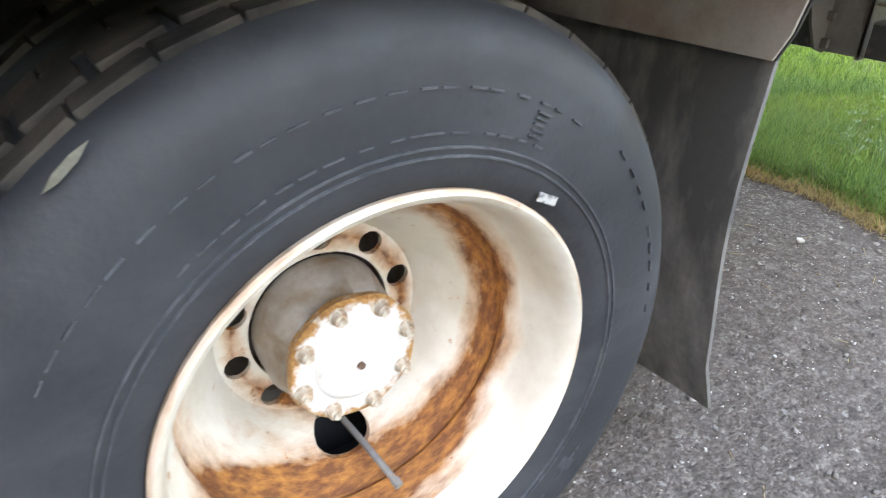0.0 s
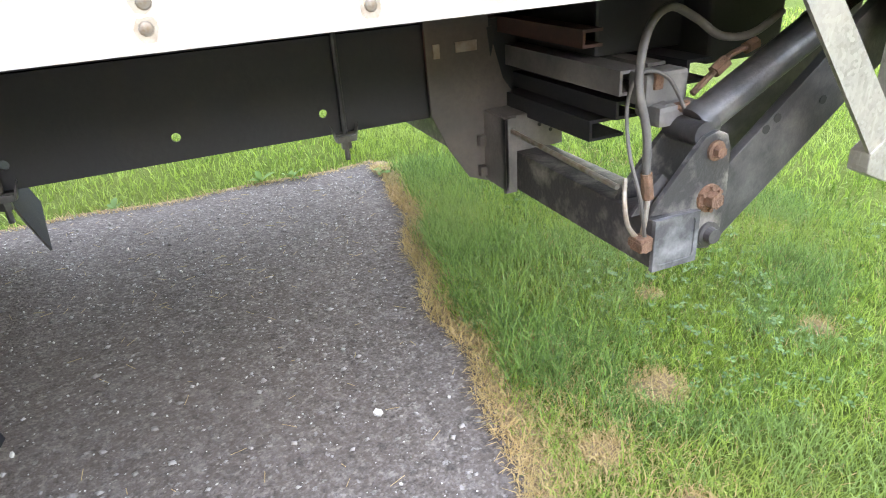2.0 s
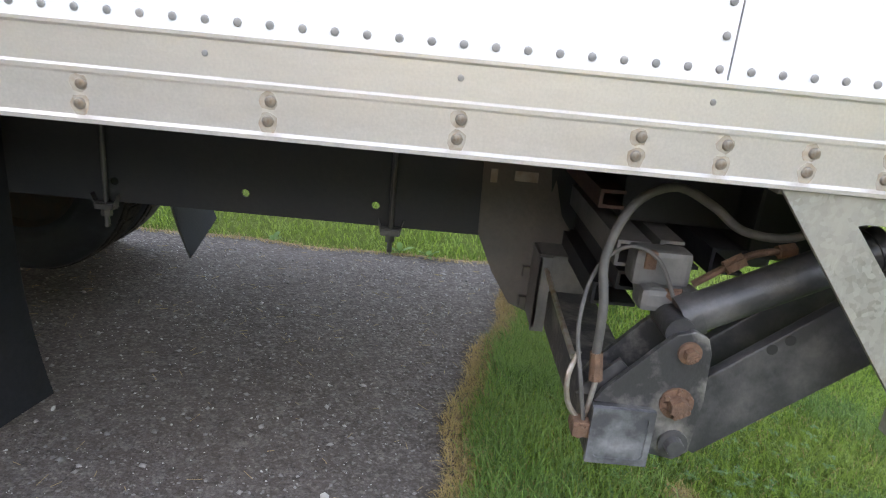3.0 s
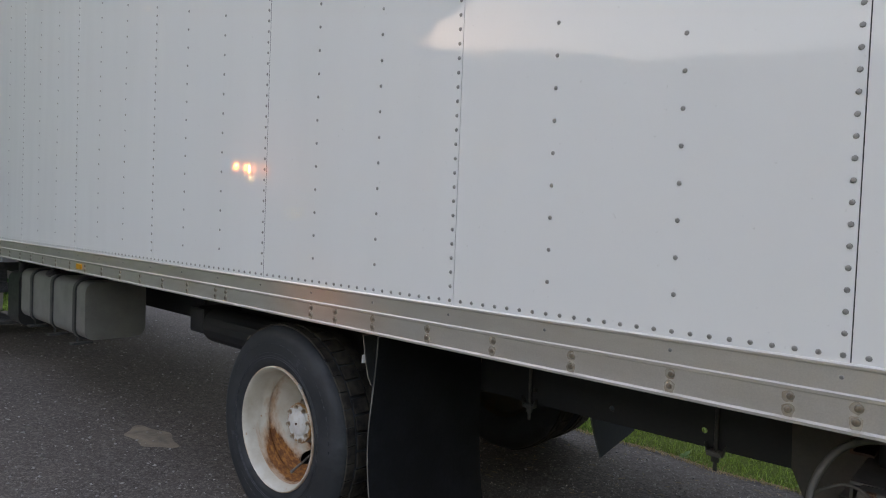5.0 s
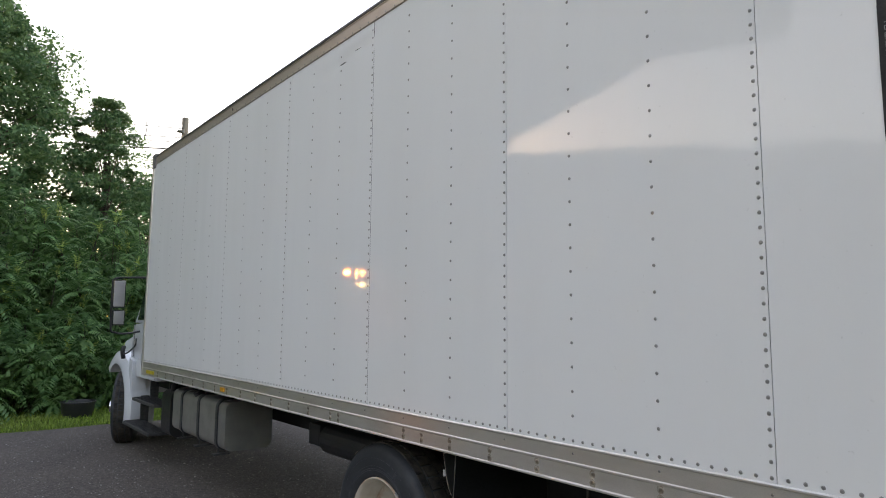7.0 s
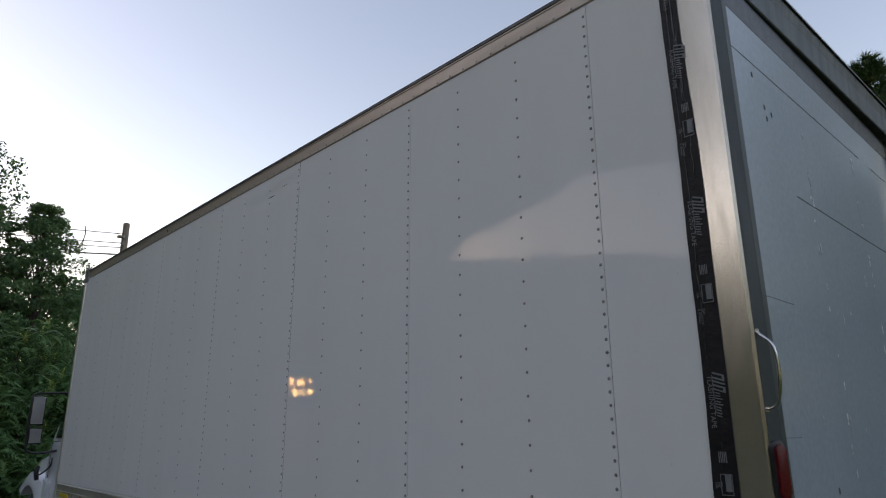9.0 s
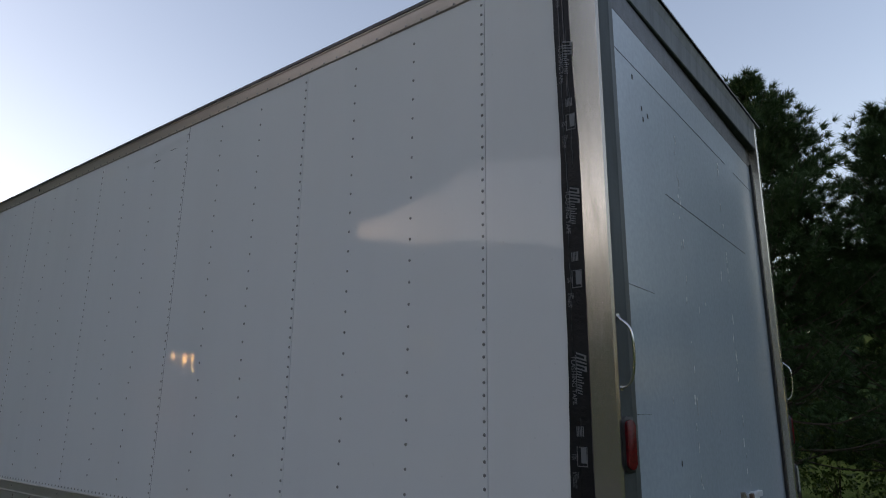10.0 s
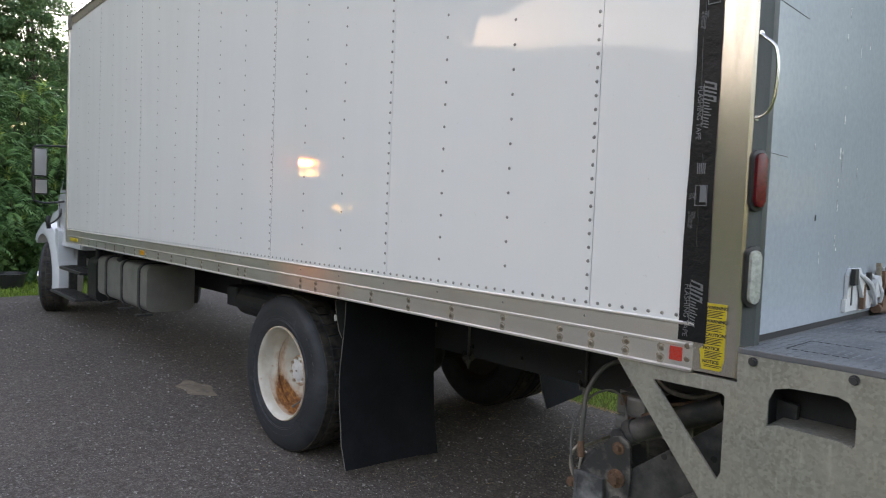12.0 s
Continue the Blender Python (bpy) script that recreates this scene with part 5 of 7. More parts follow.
for y in (0.175, WIDE - 0.175):
    bm = bmesh.new()
    a, b = Vector((0.085, y, 0.765)), Vector((0.62, y, 1.045))
    tube(bm, a + (b - a) * 0.07, a + (b - a) * 0.70, 0.042, seg=20)
    tube(bm, a + (b - a) * 0.03, a + (b - a) * 0.09, 0.047, seg=20)
    tube(bm, a + (b - a) * 0.68, a + (b - a) * 0.72, 0.046, seg=20)
    tube(bm, a - Vector((0, 0.055, 0)), a + Vector((0, 0.055, 0)), 0.03, seg=14)
    part("cylinder", bm, BLACK_STEEL, gate, "black hydraulic cylinder", True)
    bm = bmesh.new()
    tube(bm, a + (b - a) * 0.70, b, 0.022, seg=14)
    part("rod", bm, CHROME, gate, "bright cylinder rod")
# pins and nuts
for (x, y, z), r, h, mt, lab in (((0.105, 0.108, 0.730), 0.0155, 0.026, RUST, "rusted pin head"), ((0.101, 0.108, 0.615), 0.0225, 0.034, RUST, "rusted castle nut"), ((0.112, 0.108, 0.520), 0.020, 0.028, BLACK_STEEL, "black pin head")):
    bm = bmesh.new()
    tube(bm, (x, y + 0.004, z), (x, y - 0.010, z), r * 1.55, seg=18)
    tube(bm, (x, y - 0.008, z), (x, y - h, z), r, r * 0.92, 6 if mt is RUST else 16)
    if r > 0.02 and mt is RUST:
        for k in range(6):
            a = 2 * math.pi * (k + 0.5) / 6
            tube(bm, (x + r * 1.25 * math.cos(a), y - 0.018, z + r * 1.25 * math.sin(a)), (x + r * 1.25 * math.cos(a), y, z + r * 1.25 * math.sin(a)), 0.006, seg=6)
    part("pin", bm, mt, gate, lab)

# hanger plate, channel bracket and the bundle of cross beams
bm = bmesh.new()
prism(bm, [(-0.300, 1.10), (-0.290, 0.72), (-0.235, 0.60), (-0.170, 0.50), (-0.105, 0.475), (-0.055, 0.52), (0.030, 0.70), (-0.045, 0.80), (-0.090, 0.955), (-0.095, 1.10)], "y", 0.840, 0.852, 0.002)
hanger = part("hanger_plate", bm, BROWN_STEEL, gate, "brown stained hanger plate on the chassis")
bm = bmesh.new()
box(bm, -0.272, -0.252, 0.834, 0.840, 0.885, 0.925)
box(bm, -0.20, -0.13, 0.836, 0.840, 0.895, 0.925)
split("label_plate", bm, HUB_GREY, hanger, "small worn label")
bm = bmesh.new()
prism(bm, [(-0.085, 0.87), (-0.070, 0.93), (-0.078, 0.96), (-0.095, 0.955)], "y", 0.836, 0.840)
part("slot", bm, INK, hanger)
bm = bmesh.new()
box(bm, -0.115, -0.103, 0.70, 0.84, 0.485, 0.710, 0.002)
box(bm, -0.115, 0.095, 0.715, 0.727, 0.600, 0.712, 0.002)
box(bm, -0.115, -0.075, 0.70, 0.715, 0.475, 0.710, 0.002)
box(bm, -0.105, 0.10, 0.715, 0.84, 0.700, 0.712, 0.002)
split("bracket_plate", bm, GREY_STEEL, gate)
bm = bmesh.new()
for x, z in ((0.012, 0.672), (0.045, 0.668), (0.066, 0.672), (0.052, 0.650), (0.075, 0.655)):
    tube(bm, (x, 0.712, z), (x, 0.720, z), 0.006, seg=10)
split("bore", bm, INK, gate)
bm = bmesh.new()
tube(bm, (-0.11, 0.83, 0.60), (-0.11, 0.835, 0.60), 0.01, seg=8)
for z in (0.50, 0.60):
    box(bm, -0.142, -0.118, 0.815, 0.84, z, z + 0.035, 0.004)
split("clip", bm, BROWN_STEEL, hanger)
random.seed(8)
for i, (x, z, w, h, y1, mt, lab) in enumerate(((-0.020, 0.835, 0.075, 0.060, 0.30, GREY_STEEL, "grey cross channel"), (0.085, 0.845, 0.055, 0.05, 0.33, GREY_STEEL, "grey cross channel"), (0.005, 0.765, 0.085, 0.045, 0.34, FRAME_STEEL, "dark cross channel"), (-0.045, 0.935, 0.06, 0.045, 0.42, RED_PRIMER, "faded red cross channel"), (0.20, 0.83, 0.08, 0.06, 0.32, FRAME_STEEL, "dark cross channel"), (-0.03, 0.700, 0.11, 0.055, 0.40, FRAME_STEEL, "dark cross channel"), (0.115, 0.765, 0.08, 0.065, 0.36, FRAME_STEEL, "dark cross channel"))):
    bm = bmesh.new()
    y2 = WIDE - 0.35
    prism(bm, [(x, z), (x + w, z), (x + w, z + 0.008), (x + 0.008, z + 0.008), (x + 0.008, z + h - 0.008), (x + w, z + h - 0.008), (x + w, z + h), (x, z + h)], "y", y1, y2)
    part("cross_beam", bm, mt, gate, lab)
bm = bmesh.new()
box(bm, 0.02, 0.56, 0.46, WIDE - 0.46, 0.90, 1.094, 0.01)
box(bm, 0.30, 0.56, 0.36, WIDE - 0.36, 0.86, 1.094, 0.01)
box(bm, 0.04, 0.50, 0.62, WIDE - 0.62, 0.76, 0.91, 0.01)
split("pump_housing", bm, FRAME_STEEL, gate)
bm = bmesh.new()
box(bm, 0.005, 0.13, 0.235, 0.305, 0.815, 0.895, 0.012)
box(bm, 0.02, 0.15, 0.20, 0.27, 0.770, 0.822, 0.014)
tube(bm, (0.055, 0.21, 0.80), (0.055, 0.30, 0.80), 0.026, seg=12)
part("valve_block", bm, GREY_STEEL, gate, "dusty valve block with rusty ends")
bm = bmesh.new()
tube(bm, (0.03, 0.235, 0.80), (0.105, 0.20, 0.815), 0.014, seg=8)
box(bm, 0.025, 0.05, 0.228, 0.25, 0.855, 0.895, 0.004)
pipe(bm, [(0.13, 0.22, 0.835), (0.20, 0.22, 0.885), (0.25, 0.23, 0.91), (0.33, 0.24, 0.925)], 0.008, 8)
tube(bm, (0.19, 0.22, 0.877), (0.225, 0.22, 0.90), 0.017, seg=6)
tube(bm, (0.30, 0.235, 0.918), (0.335, 0.24, 0.926), 0.016, seg=6)
split("fitting", bm, RUST, gate, "rusted pipe fittings")
bm = bmesh.new()
pipe(bm, [(-0.075, 0.12, 0.70), (-0.075, 0.13, 0.80), (-0.08, 0.16, 0.90), (-0.03, 0.2, 1.00), (0.06, 0.24, 1.035), (0.15, 0.25, 1.00), (0.22, 0.24, 0.955), (0.32, 0.24, 0.95), (0.42, 0.25, 0.99)], 0.0098, 10)
part("hose", bm, HOSE, gate, "grey hydraulic hose in a loose arch", True)
bm = bmesh.new()
pipe(bm, [(-0.083, 0.10, 0.56), (-0.105, 0.10, 0.66), (-0.118, 0.13, 0.76), (-0.09, 0.18, 0.86), (-0.02, 0.22, 0.905), (0.045, 0.21, 0.885), (0.085, 0.19, 0.81)], 0.0045, 8)
part("hose", bm, HOSE, gate, "thin black line", True)
bm = bmesh.new()
pipe(bm, [(-0.085, 0.115, 0.545), (-0.115, 0.12, 0.585), (-0.122, 0.13, 0.64), (-0.10, 0.16, 0.685)], 0.006, 8)
pipe(bm, [(-0.08, 0.115, 0.545), (-0.072, 0.115, 0.60), (-0.066, 0.118, 0.655)], 0.006, 8)
pipe(bm, [(-0.105, 0.18, 0.66), (-0.10, 0.40, 0.665), (-0.09, 0.70, 0.67)], 0.0075, 8)
part("pipe", bm, surface("bare_metal_pipe", (0.42, 0.39, 0.34), (0.3, 0.2, 0.13), 0.45, 0.6, 30, 0.4, 0.7), gate, "bent bare metal pipes", True)
bm = bmesh.new()
tube(bm, (-0.068, 0.117, 0.645), (-0.075, 0.12, 0.705), 0.0145, 0.0135, 8)
box(bm, -0.105, -0.068, 0.085, 0.125, 0.525, 0.560, 0.005)
tube(bm, (-0.092, 0.08, 0.542), (-0.092, 0.13, 0.542), 0.016, seg=6)
split("fitting", bm, RUST, gate, "rusted hose coupling")
bm = bmesh.new()
prism(bm, [(-0.10, 0.602), (0.05, 0.602), (0.03, 0.640), (-0.02, 0.690), (-0.06, 0.650)], "y", 0.13, 0.14)
part("gusset", bm, BLACK_STEEL, gate)

# side brackets of the tail, with a three-cornered opening
for y0 in (-0.006, WIDE - 0.004):
    bm = bmesh.new()
    holed(bm, [(0.145, 1.094), (0.568, 1.094), (0.568, 0.600), (0.545, 0.600)], [(0.288, 1.043), (0.300, 1.047), (0.520, 1.050), (0.532, 1.040), (0.532, 0.800), (0.520, 0.775)], "y", y0, y0 + 0.010)
    br = part("tail_bracket", bm, GALV, gate, "galvanised three-cornered side bracket")
    bm = bmesh.new()
    prism(bm, [(0.478, 0.632), (0.478, 0.680), (0.530, 0.715), (0.590, 0.70), (0.590, 0.590), (0.560, 0.595)], "y", y0 - 0.004, y0 + 0.05, 0.004)
    part("foot", bm, GALV, br)
    bm = bmesh.new()
    box(bm, 0.145, 0.568, y0 + 0.010, y0 + 0.045, 1.084, 1.094)
    box(bm, 0.536, 0.578, y0 + 0.010, y0 + 0.06, 0.66, 1.09)
    part("flange", bm, GALV, br)

# step deck behind the door
bm = bmesh.new()
deck_out = [(0.60, -0.018), (1.012, -0.018), (1.012, 0.25), (0.925, 0.262), (0.925, WIDE - 0.262), (1.012, WIDE - 0.25), (1.012, WIDE + 0.018), (0.60, WIDE + 0.018)]
prism(bm, deck_out, "z", 1.185, 1.203, 0.002)
deck = part("step_deck", bm, DECK, gate, "worn grey tread plate step behind the door")
bm = bmesh.new()
for a, b, c, d in ((0.68, 0.852, 0.108, 0.112), (0.68, 0.684, 0.11, 0.335), (0.68, 0.852, 0.333, 0.337), (0.75, 0.80, 0.80, 0.85)):
    box(bm, a, b, c, d, 1.2025, 1.2045)
split("hatch_gap", bm, INK, deck)
# raised lugs of the tread plate, turned by quarter from row to row
lv, lf = [], []
for i in range(16):
    for j in range(96):
        lx, ly = 0.612 + 0.0275 * i, -0.005 + 0.0275 * j
        if lx > 0.915 and 0.25 < ly < WIDE - 0.25 or lx > 1.002 or ly > WIDE + 0.005:
            continue
        d = 1 if (i + j) % 2 else -1
        k = len(lv)
        for u, w, dz in ((-0.012, 0, 0), (0, -0.0042, 0), (0.012, 0, 0), (0, 0.0042, 0), (-0.005, 0, 0.0022), (0.005, 0, 0.0022)):
            lv.append((lx + 0.7071 * (u - d * w), ly + 0.7071 * (d * u + w), 1.2029 + dz))
        lf += [(k, k + 1, k + 4), (k + 1, k + 5, k + 4), (k + 1, k + 2, k + 5), (k + 2, k + 3, k + 5), (k + 3, k + 4, k + 5), (k + 3, k, k + 4)]
cards("tread_relief", np.array(lv), lf, LUG, deck)["kind"] = "stuff"
bm = bmesh.new()
box(bm, 0.905, 0.925, 0.262, WIDE - 0.262, 1.07, 1.185, 0.003)
box(bm, 0.996, 1.012, -0.016, 0.25, 1.07, 1.185, 0.003)
box(bm, 0.92, 1.004, 0.246, 0.258, 1.07, 1.185)
skirt = part("skirt", bm, GREY_STEEL, deck, "grey rear skirt of the step")
for y, w, mt in ((0.40, 0.20, PRINT), (0.68, 0.12, PRINT), (0.95, 0.28, INK), (1.35, 0.12, PRINT), (1.55, 0.2, PRINT)):
    bm = bmesh.new()
    box(bm, 0.925, 0.9265, y, y + w, 1.085, 1.17)
    lab = part("decal", bm, PRINT if mt is PRINT else INK, skirt, "worn printed decal")
    bm = bmesh.new()
    for i in range(4):
        box(bm, 0.9266, 0.9272, y + 0.02, y + w - 0.02 - 0.01 * (i % 2), 1.10 + 0.016 * i, 1.107 + 0.016 * i)
    part("print", bm, INK if mt is PRINT else PRINT, lab)["kind"] = "stuff"
for y0, y1 in ((-0.018, -0.008), (WIDE + 0.008, WIDE + 0.018)):
    bm = bmesh.new()
    holed(bm, [(0.591, 0.60), (1.008, 0.60), (1.008, 1.1845), (0.591, 1.1845)], [(0.684, 0.984), (0.715, 0.994), (0.88, 0.990), (0.906, 0.980), (0.913, 0.990), (0.913, 1.065), (0.893, 1.103), (0.865, 1.114), (0.74, 1.110), (0.70, 1.098), (0.684, 1.06)], "y", y0, y1)
    sp = part("side_plate", bm, GALV, deck, "galvanised side plate with a foothold cut through")
    bm = bmesh.new()
    s = y0 if y0 < 0 else y0 - 0.2
    box(bm, 0.680, 0.905, s + 0.010, s + 0.20, 0.955, 0.985, 0.004, None)
    part("tread", bm, GALV, sp, "foothold tread inside the plate")
    # pocket walls added in black, so the colour gives the inner shade
    bm = bmesh.new()
    box(bm, 0.655, 0.93, s + 0.188, s + 0.194, 0.94, 1.16)
    box(bm, 0.655, 0.661, s + 0.010, s + 0.188, 0.94, 1.16)
    box(bm, 0.924, 0.930, s + 0.010, s + 0.188, 0.94, 1.16)
    part("pocket", bm, FRAME_STEEL, sp, "pocket behind the foothold, black for its inner shade")
    bm = bmesh.new()
    for x in (0.636, 0.902):
        yy = y0 if y0 < 0 else y1
        sg = -1 if y0 < 0 else 1
        tube(bm, (x, yy, 1.168), (x, yy + sg * 0.004, 1.168), 0.014, seg=14)
        tube(bm, (x, yy + sg * 0.003, 1.168), (x, yy + sg * 0.013, 1.168), 0.0105, seg=6)
    split("bolt", bm, BLACK_STEEL, sp)
bm = bmesh.new()
tube(bm, (1.022, 0.03, 1.05), (1.078, 0.03, 1.05), 0.05, seg=18)
box(bm, 1.010, 1.060, -0.022, 0.09, 0.94, 1.155, 0.014)
part("bumper_block", bm, PLASTIC, deck, "black rubber bumper block")
deck.location.x = -0.02

# ---- fuel tank, steps, cab ----
bm = bmesh.new()
prism(bm, rounded(0.10, 0.56, 0.555, 1.005, 0.075, 5), "x", -6.62, -5.02, 0.0)
tank = part("fuel_tank", bm, TANK_ALU, truck, "dull aluminium fuel tank with black straps", True)
for x in (-5.25, -5.78, -6.32):
    bm = bmesh.new()
    holed(bm, rounded(0.086, 0.574, 0.541, 1.019, 0.085, 5), rounded(0.099, 0.561, 0.554, 1.006, 0.076, 5), "x", x, x + 0.05)
    tube(bm, (x + 0.025, 0.12, 0.50), (x + 0.025, 0.12, 0.60), 0.008, seg=6)
    box(bm, x - 0.01, x + 0.06, 0.07, 0.22, 0.50, 0.515)
    part("strap", bm, BLACK_STEEL, tank, "black tank strap")
bm = bmesh.new()
tube(bm, (-5.92, 0.17, 0.98), (-5.92, 0.13, 1.03), 0.05, seg=16)
part("cap", bm, BLACK_STEEL, tank)
bm = bmesh.new()
prism(bm, rounded(0.12, 0.42, 0.44, 0.95, 0.08, 4), "x", -7.12, -6.78, 0.0)
tube(bm, (-6.95, 0.2, 0.93), (-6.80, 0.17, 1.06), 0.04, seg=12)
part("fluid_tank", bm, PLASTIC, truck, "black plastic fluid tank beside the fuel tank", True)
GRATING = surface("black_step_grating", (0.06, 0.06, 0.062), (0.12, 0.12, 0.12), 0.5, 0.5, 30, 0.4, 0.7)
for z, x0, x1, y0 in ((0.735, -8.42, -7.38, 0.10), (0.40, -8.70, -7.42, 0.06)):
    bm = bmesh.new()
    box(bm, x0, x1, y0, y0 + 0.26, z - 0.035, z, 0.006)
    step = part("cab_step", bm, GRATING, truck, "dark metal cab step")
    bm = bmesh.new()
    for k in range(16):
        xx = x0 + 0.03 + (x1 - x0 - 0.06) * k / 15
        box(bm, xx - 0.006, xx + 0.006, y0 + 0.02, y0 + 0.24, z, z + 0.006)
    for xx in (x0 + 0.1, x1 - 0.1):
        box(bm, xx - 0.02, xx + 0.02, y0 + 0.2, y0 + 0.3, z - 0.03, z + 0.33)
    split("step_bar", bm, GRATING, step)

# cab shell from side outlines: (x, z) at the flank and a narrower crown
bm = bmesh.new()
lower = [(-7.72, 0.98), (-7.72, 1.75), (-8.98, 1.70), (-9.05, 1.35), (-9.05, 0.98)]
prism(bm, lower, "y", 0.20, WIDE - 0.20, 0.03)
upper = [(-7.72, 1.72), (-7.74, 2.55), (-7.80, 2.62), (-8.25, 2.62), (-8.42, 2.55), (-8.98, 1.72)]
lo = [bm.verts.new((x, 0.22 + max(0, z - 1.72) * 0.10, z)) for x, z in upper]
hi = [bm.verts.new((x, WIDE - 0.22 - max(0, z - 1.72) * 0.10, z)) for x, z in upper]
bm.faces.new(lo), bm.faces.new(hi[::-1])
for k in range(len(upper)):
    j = (k + 1) % len(upper)
    bm.faces.new((lo[k], hi[k], hi[j], lo[j]))
cab = part("cab", bm, CAB_WHITE, truck, "white truck cab", True)
bm = bmesh.new()
hood = [(-9.03, 1.0), (-9.03, 1.70), (-9.6, 1.58), (-10.4, 1.42), (-10.62, 1.25), (-10.66, 0.6), (-10.5, 0.55), (-10.1, 1.0)]
prism(bm, hood, "y", 0.42, WIDE - 0.42, 0.05)
part("hood", bm, CAB_WHITE, cab, "white hood", True)
for y0, y1 in ((0.11, 0.46), (WIDE - 0.46, WIDE - 0.11)):
    bm = bmesh.new()
    cx, cz = FRONT_HUB.x, 0.52
    n = 20
    out, inn = [], []
    for k in range(n + 1):
        a = radians(-14 + 146 * k / n)
        inn.append((cx + 0.60 * math.cos(a), cz + 0.60 * math.sin(a)))
        r = 0.60 + 0.13 + 0.05 * max(0, math.sin(a))
        out.append((cx + r * math.cos(a) + (0.08 if math.cos(a) > 0.5 else 0), cz + r * math.sin(a)))
    for poly, ya, yb in ((None, y0, y1),):
        va = [bm.verts.new((x, ya + 0.05, z)) for x, z in out]
        vb = [bm.verts.new((x, ya, z)) for x, z in [((p[0] + q[0]) / 2, (p[1] + q[1]) / 2) for p, q in zip(out, inn)]]
        vc = [bm.verts.new((x, ya + 0.01, z)) for x, z in inn]
        vd = [bm.verts.new((x, yb, z)) for x, z in inn]
        ve = [bm.verts.new((x, yb, z)) for x, z in out]
        for k in range(n):
            for a, b in ((va, vb), (vb, vc), (vc, vd), (vd, ve), (ve, va)):
                bm.faces.new((a[k], a[k + 1], b[k + 1], b[k]))
        bm.faces.new([v[0] for v in (va, vb, vc, vd, ve)])
        bm.faces.new([v[n] for v in (va, vb, vc, vd, ve)][::-1])
    part("fender", bm, CAB_WHITE, cab, "white front fender", True)
bm = bmesh.new()
prism(bm, [(-8.85, 0.35), (-8.72, 0.35), (-8.72, 1.2), (-8.90, 1.24)], "y", 0.15, 0.35, 0.01)
part("fender_skirt", bm, CAB_WHITE, cab)
bm = bmesh.new()
prism(bm, [(-7.85, 1.76), (-7.86, 2.42), (-8.30, 2.42), (-8.80, 1.76)], "y", 0.205, 0.24)
door = part("side_window", bm, GLASS, cab, "dark side window")
bm = bmesh.new()
box(bm, -7.765, -7.758, 0.195, 0.203, 1.0, 1.74)
box(bm, -8.90, -8.893, 0.195, 0.203, 1.0, 1.70)
box(bm, -8.05, -7.85, 0.188, 0.205, 1.46, 1.51, 0.004)
split("door_gap", bm, INK, cab)
bm = bmesh.new()
for i in range(2):
    box(bm, -7.98 - 0.10 * i, -7.92 - 0.10 * i, 0.192, 0.2, 1.30, 1.36)
split("badge", bm, GREY_STEEL, cab, "small grey badge")
bm = bmesh.new()
pipe(bm, [(-9.02, 0.10, 1.22), (-9.0, 0.08, 1.32), (-9.03, 0.1, 1.38)], 0.03, 8)
pipe(bm, [(-9.02, 0.08, 1.28), (-8.90, 0.12, 1.30), (-8.80, 0.19, 1.40), (-8.78, 0.2, 1.5)], 0.012, 8)
part("hood_latch", bm, PLASTIC, cab, "black rubber hood latch")
# west-coast mirror
bm = bmesh.new()
pipe(bm, [(-8.62, 0.20, 1.60), (-8.68, 0.02, 1.57), (-8.70, -0.10, 1.585), (-8.70, -0.155, 1.66), (-8.70, -0.16, 2.20), (-8.70, -0.13, 2.315), (-8.66, 0.05, 2.335), (-8.55, 0.22, 2.34)], 0.014, 8)
mirror = part("mirror", bm, PLASTIC, cab, "black side mirror on a tubular arm", True)
bm = bmesh.new()
box(bm, -8.77, -8.67, -0.165, 0.005, 1.92, 2.30, 0.02)
box(bm, -8.77, -8.67, -0.150, 0.010, 1.68, 1.89, 0.02)
part("housing", bm, PLASTIC, mirror, "", True)
bm = bmesh.new()
box(bm, -8.668, -8.664, -0.150, -0.010, 1.935, 2.285, 0.001)
box(bm, -8.668, -8.664, -0.137, -0.003, 1.695, 1.875, 0.001)
part("glass", bm, MIRROR, mirror, "mirror glass")

# ---- grass ----
rng = np.random.default_rng(7)
BARE = [(0.10, 0.20, 0.085), (-0.20, 0.06, 0.07), (-0.08, 0.55, 0.07), (0.42, 0.62, 0.05), (-0.12, -0.2, 0.06), (0.75, 0.2, 0.05)]


def keep(x, y):
    ex = -0.44 + 0.2 * np.maximum(y, -1.0) + 0.03 * np.sin(4.1 * y) + 0.018 * np.sin(11 * y + 1)
    ok = ((x > ex + rng.uniform(-0.01, 0.075, x.shape)) & (y < 2.62)) | (y > 2.68 + 0.03 * np.sin(2.3 * x) + 0.02 * np.sin(7 * x) + 1.2 * np.maximum(0.0, -3.2 - x)) | (x < -11.25)
    for bx, by, br in BARE:
        ok &= (x - bx) ** 2 + (y - by) ** 2 > (br * rng.uniform(0.6, 1.15, x.shape)) ** 2
    return ok


